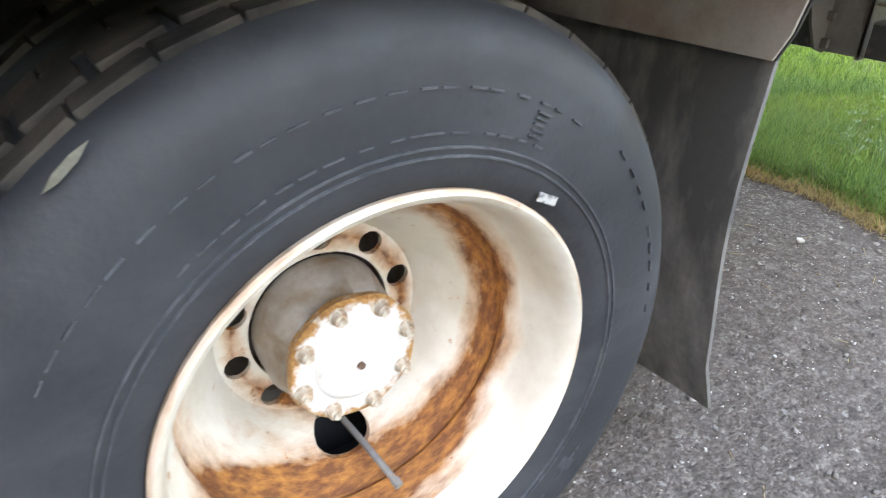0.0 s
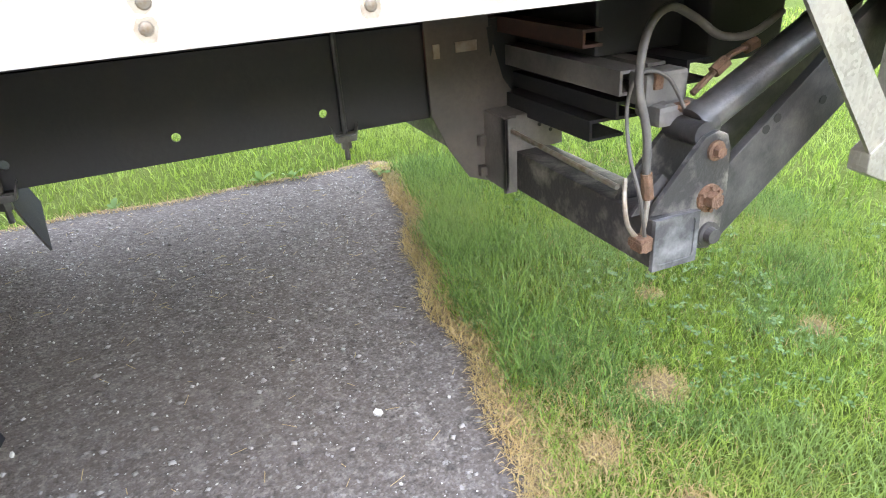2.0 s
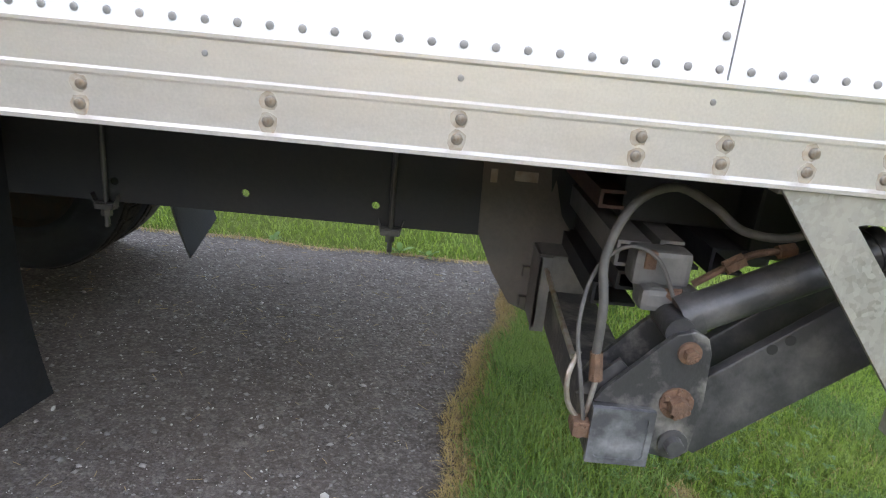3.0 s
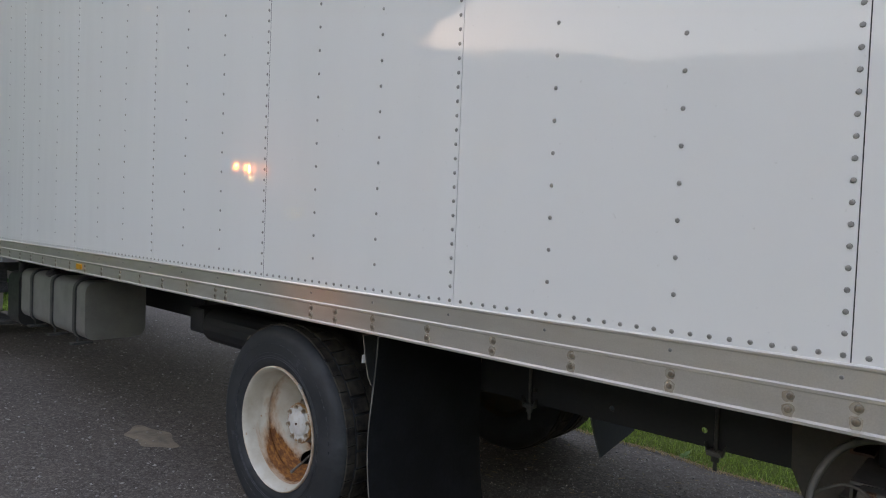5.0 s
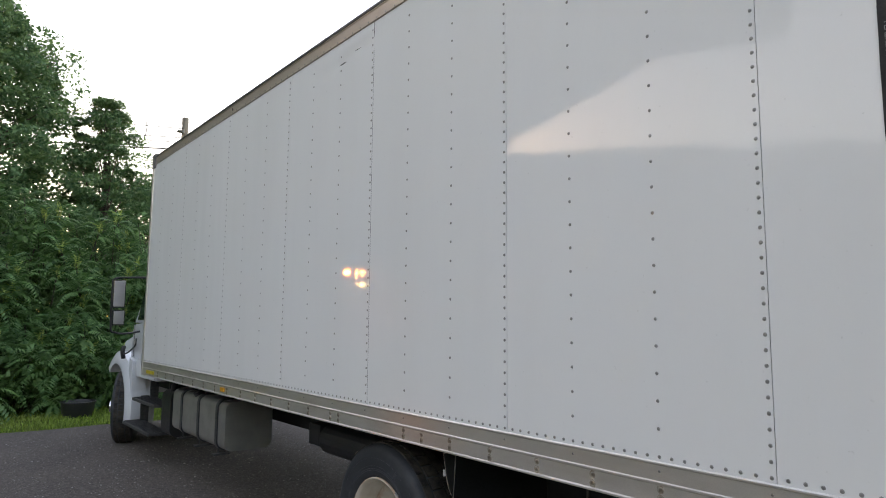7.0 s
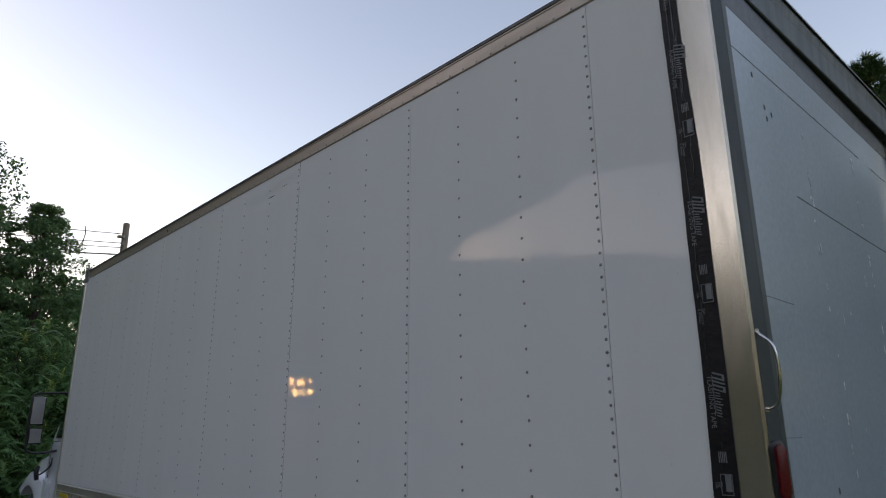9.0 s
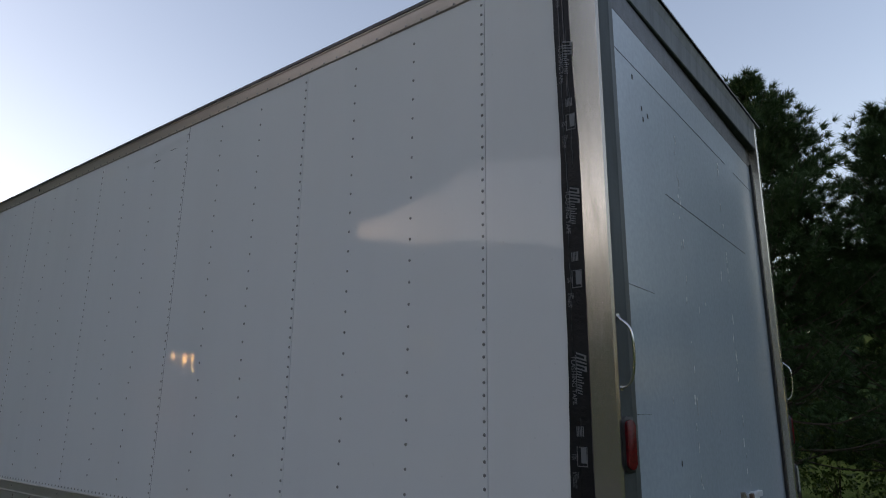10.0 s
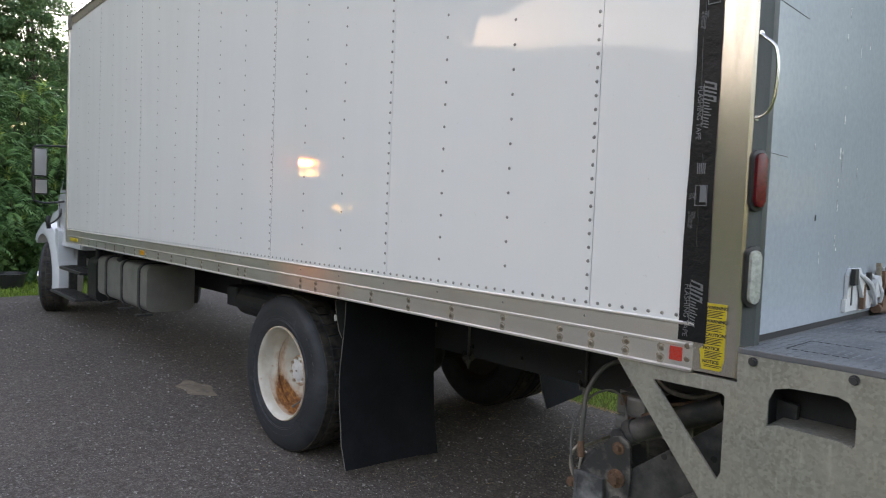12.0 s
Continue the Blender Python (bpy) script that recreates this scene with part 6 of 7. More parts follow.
def blades(name, x, y, length, width, lean, material, label, parent=None):
    """Tapered, bent blades of grass, two quads each."""
    n = len(x)
    a = rng.uniform(0, 2 * np.pi, n)
    L = length * rng.uniform(0.5, 1.25, n)
    W = width * rng.uniform(0.6, 1.2, n)
    t = lean * rng.uniform(0.3, 1.3, n)
    b = rng.uniform(0, 2 * np.pi, n)
    d = np.stack([np.cos(a), np.sin(a)], 1)
    s = np.stack([np.cos(b), np.sin(b)], 1) * W[:, None] / 2
    z0 = np.full(n, -0.012)
    v = np.zeros((n, 6, 3))
    for i, (h, o, w) in enumerate(((0.0, 0.0, 1.0), (0.55, 0.3, 0.85), (1.0, 1.0, 0.12))):
        base = np.stack([x, y], 1) + d * (L * np.sin(t) * o)[:, None]
        zz = z0 + L * np.cos(t * (0.4 + 0.6 * o)) * h
        v[:, 2 * i, :2], v[:, 2 * i + 1, :2] = base - s * w, base + s * w
        v[:, 2 * i, 2] = v[:, 2 * i + 1, 2] = zz
    k = np.arange(n)[:, None] * 6
    f = np.concatenate([k + [0, 1, 3, 2], k + [2, 3, 5, 4]])
    ob = cards(name, v.reshape(-1, 3), f, material, parent)
    return tagged(ob, label, "grass", kind="stuff")


def lawn(n, x0, x1, y0, y1):
    x, y = rng.uniform(x0, x1, n), rng.uniform(y0, y1, n)
    clump = np.sin(5.1 * x + 2 * np.sin(3 * y)) * np.sin(4.3 * y + 1.7 * np.sin(2.6 * x))
    ok = keep(x, y) & (rng.uniform(-1.5, 1, n) < clump + 0.75)
    return x[ok], y[ok]


def edge_of(y):
    return -0.44 + 0.2 * np.maximum(y, -1.0) + 0.03 * np.sin(4.1 * y) + 0.018 * np.sin(11 * y + 1)


x, y = lawn(90000, -0.72, 1.6, -1.2, 1.8)
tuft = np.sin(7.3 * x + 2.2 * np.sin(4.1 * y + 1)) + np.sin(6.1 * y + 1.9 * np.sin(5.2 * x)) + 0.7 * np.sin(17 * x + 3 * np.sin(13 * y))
# darker blades crowd near the edge: the gate's shade put into their colour
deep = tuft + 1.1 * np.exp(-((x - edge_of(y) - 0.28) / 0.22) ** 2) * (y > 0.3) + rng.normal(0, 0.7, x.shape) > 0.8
blades("lawn_grass", x[~deep], y[~deep], 0.060, 0.0032, 1.0, BLADE, "bright green mown grass beside the asphalt")
blades("lawn_grass", x[deep], y[deep], 0.078, 0.0034, 0.85, DEEP_SHADED_BLADE, "deeper green tufts in the mown grass, denser for the gate's shade")
# tall grass by the gate, its shade carried by the blade colour
n = 6000
y = rng.uniform(0.35, 2.5, n)
x = edge_of(y) + 0.06 + np.abs(rng.normal(0.0, 0.22, n))
blades("tall_grass", x, y, 0.115, 0.0042, 0.8, DEEP_SHADED_BLADE, "tall uncut grass, coloured darker for the lift gate's shade")
x, y = lawn(26000, 1.6, 4.4, -1.0, 3.0)
blades("lawn_grass", x, y, 0.065, 0.006, 0.9, BLADE, "bright green mown grass beside the asphalt")
x, y = lawn(30000, -0.1, 2.6, 1.6, 4.6)
blades("lawn_grass", x, y, 0.065, 0.006, 0.9, BLADE, "bright green mown grass beside the asphalt")
x, y = lawn(34000, -8.0, 0.1, 2.66, 5.2)
blades("lawn_grass", x, y, 0.065, 0.007, 0.9, BLADE, "bright green grass behind the asphalt pad")
x, y = lawn(16000, -13.6, -11.2, -7, 4)
blades("lawn_grass", x, y, 0.09, 0.014, 0.8, BLADE, "grass strip in front of the sumac bushes")
x, y = lawn(16000, -1.0, 7, 4.6, 12.5)
blades("lawn_grass", x, y, 0.09, 0.014, 0.8, BLADE, "lawn running to the pine")
n = 9500
y = rng.uniform(-1.1, 2.6, n)
x = -0.44 + 0.2 * np.maximum(y, -1.0) + 0.03 * np.sin(4.1 * y) + 0.018 * np.sin(11 * y + 1) + np.abs(rng.normal(0.0, 0.075, n)) - 0.045
blades("dry_grass", x, y, 0.055, 0.0036, 1.3, STRAW, "dry straw-coloured grass along the asphalt edge")
n = 3000
x = rng.uniform(-8, 0.05, n)
y = 2.68 + 0.03 * np.sin(2.3 * x) + 0.02 * np.sin(7 * x) + 1.2 * np.maximum(0.0, -3.2 - x) + np.abs(rng.normal(0, 0.035, n)) - 0.03
blades("dry_grass", x, y, 0.05, 0.005, 1.35, STRAW, "dry straw-coloured grass along the asphalt edge")
n = 7500
y = rng.normal(-0.15, 0.45, n)
x = -0.44 + 0.2 * np.maximum(y, -1.0) + np.abs(rng.normal(0.05, 0.20, n))
blades("dry_grass", x, y, 0.05, 0.003, 1.3, STRAW, "dry straw thinly mixed into the lawn")
n = 5000
x, y = rng.uniform(-0.3, 1.5, n), rng.uniform(-1.0, 2.2, n)
ok = keep(x, y)
x, y = x[ok], y[ok]
blades("dry_grass", x, y, 0.05, 0.003, 1.3, STRAW, "dry straw thinly mixed into the lawn")
px, py = [], []
for bx, by, br in BARE:
    m = int(26000 * br * br * 3.14)
    r, a = br * np.sqrt(rng.uniform(0, 1.3, m)), rng.uniform(0, 6.283, m)
    px.append(bx + r * np.cos(a)), py.append(by + r * np.sin(a))
blades("dry_grass", np.concatenate(px), np.concatenate(py), 0.045, 0.0035, 1.5, STRAW, "dry straw in a bare patch of the lawn")
# clover: three round leaflets on a short stalk's height
n = 1000
cx, cy = rng.uniform(0.15, 1.7, n), rng.uniform(-1.1, 1.6, n)
ok = keep(cx, cy) & (np.sin(3.1 * cx + 1.3 * np.sin(4 * cy)) + np.sin(3.7 * cy) > 0.2)
cx, cy = cx[ok], cy[ok]
n = len(cx)
cz, r0, a0 = rng.uniform(0.025, 0.05, n), rng.uniform(0.006, 0.010, n), rng.uniform(0, 6.28, n)
vs = np.zeros((n, 3, 4, 3))
for j in range(3):
    a = a0 + j * 2.094
    for q, (u, w, dz) in enumerate(((0.1, 0.0, 0.0), (1.2, -0.75, 0.25), (1.9, 0.0, 0.1), (1.2, 0.75, 0.25))):
        vs[:, j, q, 0] = cx + r0 * (u * np.cos(a) - w * np.sin(a))
        vs[:, j, q, 1] = cy + r0 * (u * np.sin(a) + w * np.cos(a))
        vs[:, j, q, 2] = cz + r0 * dz
tagged(cards("clover", vs.reshape(-1, 3), np.arange(n * 3)[:, None] * 4 + [0, 1, 2, 3], CLOVER, None), "low clover leaves among the mown grass", "clover", kind="stuff")
SOIL = surface("bare_soil", (0.20, 0.13, 0.08), (0.36, 0.25, 0.14), 0.95, 0.0, 25, 0.35, 0.7, 90, 0.8, 0.006)
for i, (bx, by, br) in enumerate(BARE):
    bm = bmesh.new()
    pts = [(bx + br * (1 + 0.2 * math.sin(3 * a + i) + 0.1 * math.sin(7 * a)) * math.cos(a), by + br * (1 + 0.2 * math.sin(3 * a + i)) * math.sin(a)) for a in (2 * math.pi * k / 24 for k in range(24))]
    top = bm.verts.new((bx, by, 0.0))
    ring = [bm.verts.new((x, y, -0.02)) for x, y in pts]
    mid = [bm.verts.new((bx + (x - bx) * 0.7, by + (y - by) * 0.7, -0.004)) for x, y in pts]
    for k in range(24):
        j = (k + 1) % 24
        bm.faces.new((ring[k], ring[j], mid[j], mid[k]))
        bm.faces.new((mid[k], mid[j], top))
    ob = new("soil_patch", finish("soil_patch", bm, SOIL, True))
    tagged(ob, "bare brown patch of soil in the lawn", "soil patch", kind="structure")


def soil_strip():
    """Bare dry soil and thatch along the ragged edge of the asphalt."""
    bm = bmesh.new()
    prev = None
    for k in range(150):
        y = -1.0 + 3.66 * k / 149
        e = edge_x(y)
        w = 0.085 + 0.03 * math.sin(6.1 * y) + 0.02 * math.sin(17 * y + 1) + 0.012 * math.sin(41 * y)
        cur = [bm.verts.new(p) for p in ((e - 0.012 - 0.006 * math.sin(33 * y), y, -0.001), (e + 0.01, y, 0.004 + 0.003 * math.sin(29 * y)), (e + w * 0.6, y, 0.003), (e + w, y, -0.02))]
        if prev:
            for i in range(3):
                bm.faces.new((prev[i], prev[i + 1], cur[i + 1], cur[i]))
        prev = cur
    prev = None
    for k in range(220):
        x = -8.0 + 8.05 * k / 219
        f = far_y(x)
        w = 0.06 + 0.02 * math.sin(5 * x) + 0.012 * math.sin(13 * x)
        cur = [bm.verts.new(p) for p in ((x, f - 0.012 - 0.006 * math.sin(21 * x), -0.001), (x, f + 0.01, 0.004), (x, f + w, -0.02))]
        if prev:
            for i in range(2):
                bm.faces.new((prev[i], prev[i + 1], cur[i + 1], cur[i]))
        prev = cur
    ob = new("soil_strip", finish("soil_strip", bm, SOIL, True))
    tagged(ob, "bare straw-brown soil along the asphalt edge", "soil", kind="structure")


soil_strip()


def weed(x, y, s, n, seed):
    r = random.Random(seed)
    root = new("weed")
    root.location = (x, y, -0.01)
    tagged(root, "small broad-leaved weed in the grass", "weed", "weeds in the lawn")
    for k in range(n):
        a, el, L = r.uniform(0, 6.28), r.uniform(0.25, 0.9), s * r.uniform(0.6, 1.2)
        bm = bmesh.new()
        rows = []
        for i in range(6):
            t = i / 5
            w = L * 0.42 * math.sin(math.pi * min(0.97, 0.12 + 0.85 * t)) ** 0.8
            h = L * (0.25 + t * math.sin(el)) - 0.25 * L * t * t
            d = L * t * math.cos(el) + 0.1 * L
            rows.append([bm.verts.new((d, -w / 2, h + 0.12 * w)), bm.verts.new((d, 0, h)), bm.verts.new((d, w / 2, h + 0.12 * w))])
        for p, q in zip(rows, rows[1:]):
            for i in range(2):
                bm.faces.new((p[i], p[i + 1], q[i + 1], q[i]))
        tube(bm, (0, 0, 0), (0.1 * L, 0, 0.25 * L), 0.0012, seg=5)
        bmesh.ops.rotate(bm, cent=(0, 0, 0), matrix=Matrix.Rotation(a, 3, "Z"), verts=bm.verts)
        lf = new("leaf", finish("leaf", bm, WEED, True))
        lf.parent = root


weed(-0.115, 0.50, 0.06, 7, 1)
weed(-0.03, 0.56, 0.06, 6, 2)
weed(0.13, 0.34, 0.045, 6, 3)
weed(-0.45, 2.66, 0.09, 8, 4)
weed(-0.62, 2.70, 0.08, 7, 5)
weed(0.02, 2.45, 0.08, 7, 6)
weed(-1.4, 2.72, 0.07, 6, 7)
weed(0.85, 0.75, 0.05, 6, 8)

# loose stones and litter on the asphalt
r2 = random.Random(11)


def pebble(bm, x, y, s):
    m = pose(x, y, s * 0.25, r2.uniform(0, 40), r2.uniform(0, 40), r2.uniform(0, 360)) @ Matrix.Diagonal((s, s * r2.uniform(0.5, 0.9), s * 0.5, 1))
    bmesh.ops.create_icosphere(bm, subdivisions=1, radius=0.5, matrix=m)


bm = bmesh.new()
for k in range(420):
    px, py = r2.uniform(-3.2, 0.1), r2.uniform(-0.9, 2.6)
    if px < edge_x(py) - 0.02:
        pebble(bm, px, py, r2.choice((0.005, 0.006, 0.007, 0.009, 0.012)))
for k in range(2600):
    px, py, s = r2.uniform(-3.0, 0.1), r2.uniform(-0.9, 2.6), r2.uniform(0.0016, 0.0042)
    if px < edge_x(py) - 0.02:
        a = r2.uniform(0, 6.28)
        ring = [bm.verts.new((px + s * r2.uniform(0.6, 1.1) * math.cos(a + q * 1.57), py + s * r2.uniform(0.5, 1.0) * math.sin(a + q * 1.57), 0.0)) for q in range(4)]
        top = bm.verts.new((px, py, s * 0.9))
        for q in range(4):
            bm.faces.new((ring[q], ring[(q + 1) % 4], top))
ob = new("loose_gravel", finish("loose_gravel", bm, STONE, True))
tagged(ob, "pale loose grit lying on the asphalt", "gravel", kind="stuff")
for px, py, s in ((-0.667, 0.465, 0.034), (-1.12, 1.72, 0.026), (-1.62, 0.78, 0.024), (-1.33, 2.1, 0.022)):
    bm = bmesh.new()
    pebble(bm, px, py, s)
    bm.verts.ensure_lookup_table()
    ob = new("stone", finish("stone", bm, STONE, True))
    tagged(ob, "pale stone lying on the asphalt", "stone", "stones on the asphalt")
bm = bmesh.new()
for k in range(520):
    px, py, a = r2.uniform(-2.6, 0.0), r2.uniform(-0.4, 2.6), r2.uniform(0, 3.14)
    if px < edge_x(py) and (py > 1.2 or r2.random() < 0.4):
        L = r2.uniform(0.015, 0.05)
        tube(bm, (px, py, 0.003), (px + L * math.cos(a), py + L * math.sin(a), 0.004), 0.0008, seg=4)
ob = new("straw_litter", finish("straw_litter", bm, STRAW))
tagged(ob, "dry straw clippings lying on the asphalt", "straw", kind="stuff")
# pale grit lying loose all over the lot: flat stones of six corners
g5 = np.random.default_rng(37)
n = 9000
gx, gy = g5.uniform(-11.0, 1.2, n), g5.uniform(-3.2, 2.5, n)
keep_it = np.array([y < -1.3 or edge_x(y) - 0.1 > x for x, y in zip(gx, gy)])
gx, gy = gx[keep_it], gy[keep_it]
n = len(gx)
sz, turn = 0.0045 + 0.011 * g5.random(n) ** 3, g5.uniform(0, 6.28, n)
corner = np.array(((1, 0, 0.25), (0, 0.75, 0.2), (-1, 0, 0.25), (0, -0.75, 0.2), (0.1, 0, 0.75), (0, 0, -0.3)))
rel = corner[None] * sz[:, None, None] * g5.uniform(0.75, 1.25, (n, 6, 1))
rel = np.stack([np.cos(turn)[:, None] * rel[..., 0] - np.sin(turn)[:, None] * rel[..., 1], np.sin(turn)[:, None] * rel[..., 0] + np.cos(turn)[:, None] * rel[..., 1], rel[..., 2]], 2)
rel += np.stack([gx, gy, np.full(n, 0.001)], 1)[:, None]
tri = np.array(((0, 1, 4), (1, 2, 4), (2, 3, 4), (3, 0, 4), (1, 0, 5), (2, 1, 5), (3, 2, 5), (0, 3, 5)))
faces = (tri[None] + 6 * np.arange(n)[:, None, None]).reshape(-1, 3)
ob = cards("loose_grit", rel.reshape(-1, 3), faces, GRIT)
tagged(ob, "pale grit strewn loose over the asphalt", "grit", kind="stuff")

# dry leaf caught on the tyre's shoulder
bm = bmesh.new()
pts = [(-0.026, 0.0), (-0.010, 0.004), (0.010, 0.0045), (0.028, 0.001), (0.010, -0.0035), (-0.012, -0.0035)]
m = pose(-2.699, 0.0985, 0.917, 0, -38, 0)
top = [bm.verts.new(m @ Vector((x, -0.001 - 3.0 * z * z, z))) for x, z in pts]
low = [bm.verts.new(m @ Vector((x, 0.001 - 3.0 * z * z, z))) for x, z in pts]
bm.faces.new(top), bm.faces.new(low[::-1])
for k in range(6):
    bm.faces.new((top[k], low[k], low[(k + 1) % 6], top[(k + 1) % 6]))
leaf = new("dry_leaf", finish("dry_leaf", bm, surface("dry_leaf_skin", (0.17, 0.165, 0.135), (0.10, 0.095, 0.075), 0.8, 0.0, 60, 0.4, 0.7)))
tagged(leaf, "dry pale leaf caught on the tyre's shoulder", "leaf")

# sandy stain by the wheel
bm = bmesh.new()
pts = [(-4.15 + (0.40 + 0.06 * math.sin(3 * a)) * math.cos(a), 0.24 + (0.16 + 0.03 * math.sin(5 * a)) * math.sin(a)) for a in (2 * math.pi * k / 28 for k in range(28))]
c = bm.verts.new((-4.15, 0.24, 0.006))
ring = [bm.verts.new((x, y, -0.002)) for x, y in pts]
for k in range(28):
    bm.faces.new((c, ring[k], ring[(k + 1) % 28]))
ob = new("sand_patch", finish("sand_patch", bm, surface("pale_sand", (0.29, 0.225, 0.165), (0.17, 0.14, 0.115), 0.95, 0, 9, 0.4, 0.65, 150, 0.4), True))
tagged(ob, "pale washed sand on the asphalt", "sand patch", kind="structure")


# ---- plants ----
def turned(v, a):
    c, s = np.cos(a), np.sin(a)
    out = v.copy()
    out[..., 0], out[..., 1] = c * v[..., 0] - s * v[..., 1], s * v[..., 0] + c * v[..., 1]
    return out


def frond():
    """One feathered sumac leaf along +x, arching over to its tip, the leaflets hanging in two rows."""
    v, f = [], []
    n = 11
    for i in range(n):
        t = (i + 1.4) / (n + 0.6)
        px, pz = 0.60 * t, 0.16 * math.sin(2.6 * t) - 0.20 * t * t
        L = 0.135 * math.sin(math.pi * (0.20 + 0.72 * t)) + 0.02
        for sgn in (-1, 1):
            dx, dy, dz = 0.42 * L, sgn * L * 0.86, -0.42 * L
            w = 0.155 * L
            k = len(v)
            v += [(px, 0, pz), (px + dx * 0.45 + w, dy * 0.45, pz + dz * 0.25), (px + dx, dy, pz + dz), (px + dx * 0.45 - w, dy * 0.45, pz + dz * 0.25)]
            f.append((k, k + 1, k + 2, k + 3))
    return np.array(v), np.array(f)


FV, FF = frond()


def whorl(g, hx, hy, hz, n, low, high, size, face):
    """Leaves set spirally round a shoot's end, from upright to hanging."""
    out = []
    a0 = g.uniform(0, 6.28)
    for i in range(n):
        t = (i + 0.5) / n
        a = a0 + i * 2.4
        up = high + (low - high) * t + g.uniform(-0.14, 0.14)
        p = FV * size * g.uniform(0.8, 1.15) * (0.75 + 0.4 * t)
        c, sn = math.cos(up), math.sin(up)
        q = p.copy()
        q[:, 0], q[:, 2] = c * p[:, 0] - sn * p[:, 2], sn * p[:, 0] + c * p[:, 2]
        out.append(turned(q, a) + [hx + face * t * 0.1, hy, hz - 0.22 * t])
    return out


def sumac(x, y, h, wide, n, seed, deep):
    g = np.random.default_rng(seed)
    root = new("sumac_bush")
    root.location = (x, y, -0.012)
    tagged(root, "dense green sumac bush with feathered leaves", "bush", "sumac thicket")
    leaves, young, heads = [], [], []
    for k in range(n):
        t = (k + 0.5) / n
        hz = h * (0.16 + 0.84 * t ** 0.8) + g.uniform(-0.15, 0.15)
        reach = wide * math.sqrt(max(0.05, 1.0 - 0.75 * t * t))
        hx, hy = reach * g.uniform(-0.35, 0.9), wide * 1.1 * g.uniform(-1, 1)
        heads.append((hx, hy, hz))
        leaves += whorl(g, hx, hy, hz, 13, -0.75, 0.75, g.uniform(0.85, 1.15), 1.0)
        if g.uniform() < 0.55:
            young += whorl(g, hx + 0.02, hy, hz + 0.03, 5, 0.95, 1.35, g.uniform(0.30, 0.52), 0.0)
    v = np.concatenate(leaves)
    f = np.concatenate([FF + len(FV) * k for k in range(len(leaves))])
    # older leaves fill the shaded inside of the bush
    cs = [(g.uniform(-0.9, 0.1) * wide, g.uniform(-1.1, 1.1) * wide, h * g.uniform(0.08, 0.86)) for _ in range(16)]
    v2, f2 = leaf_cards(cs, [0.5] * len(cs), deep, 0.16, seed + 900, 0.8)
    cards("foliage", np.concatenate([v, v2]), np.concatenate([f, f2 + len(v)]), SUMAC, root)["kind"] = "stuff"
    if young:
        cards("young_leaf", np.concatenate(young), np.concatenate([FF + len(FV) * k for k in range(len(young))]), SUMAC_TIP, root)["kind"] = "stuff"
    bm = bmesh.new()
    for hx, hy, hz in heads:
        pipe(bm, [(hx * 0.25 - 0.3, hy * 0.25, 0), (hx * 0.6 - 0.2, hy * 0.6, hz * 0.55), (hx, hy, hz)], 0.022, 6, 0.4)
    part("stem", bm, BARK, root, "thin brown stems")
    return root


def leaf_cards(centres, radii, n, size, seed, flat=0.6, level=0.0):
    """Leaves strewn through clumps, denser to the outside of each; level lays them flatter."""
    g = np.random.default_rng(seed)
    ci = g.integers(0, len(centres), n)
    u = g.normal(size=(n, 3))
    u /= np.linalg.norm(u, axis=1)[:, None]
    rr = g.uniform(0.25, 1.0, n) ** 0.5
    p = np.asarray(centres)[ci] + u * rr[:, None] * np.asarray(radii)[ci][:, None] * [1, 1, flat]
    nrm = g.normal(size=(n, 3)) + np.array((0.25, 0.0, 1.0)) * level
    a = np.cross(nrm, g.normal(size=(n, 3)))
    a /= np.linalg.norm(a, axis=1)[:, None]
    b = np.cross(nrm, a)
    b /= np.linalg.norm(b, axis=1)[:, None]
    s = size * g.uniform(0.6, 1.3, n)[:, None]
    v = np.stack([p - a * s * 0.5, p + b * s * 0.28, p + a * s * 0.55, p - b * s * 0.28], 1)
    return v.reshape(-1, 3), np.arange(4 * n).reshape(n, 4)


r3 = random.Random(21)
for i in range(9):
    sumac(-13.6 + r3.uniform(-0.2, 0.3), -5.0 + 1.10 * i, r3.uniform(1.3, 2.2), 0.72, 13, 100 + i, 1500)
for i in range(9):
    sumac(-14.6 + r3.uniform(-0.2, 0.2), -4.9 + 1.16 * i, r3.uniform(2.8, 3.4), 0.85, 20, 200 + i, 2600)
for i in range(8):
    sumac(-15.9 + r3.uniform(-0.2, 0.2), -4.9 + 1.25 * i, r3.uniform(3.9, 4.5), 0.95, 22, 300 + i, 4200)


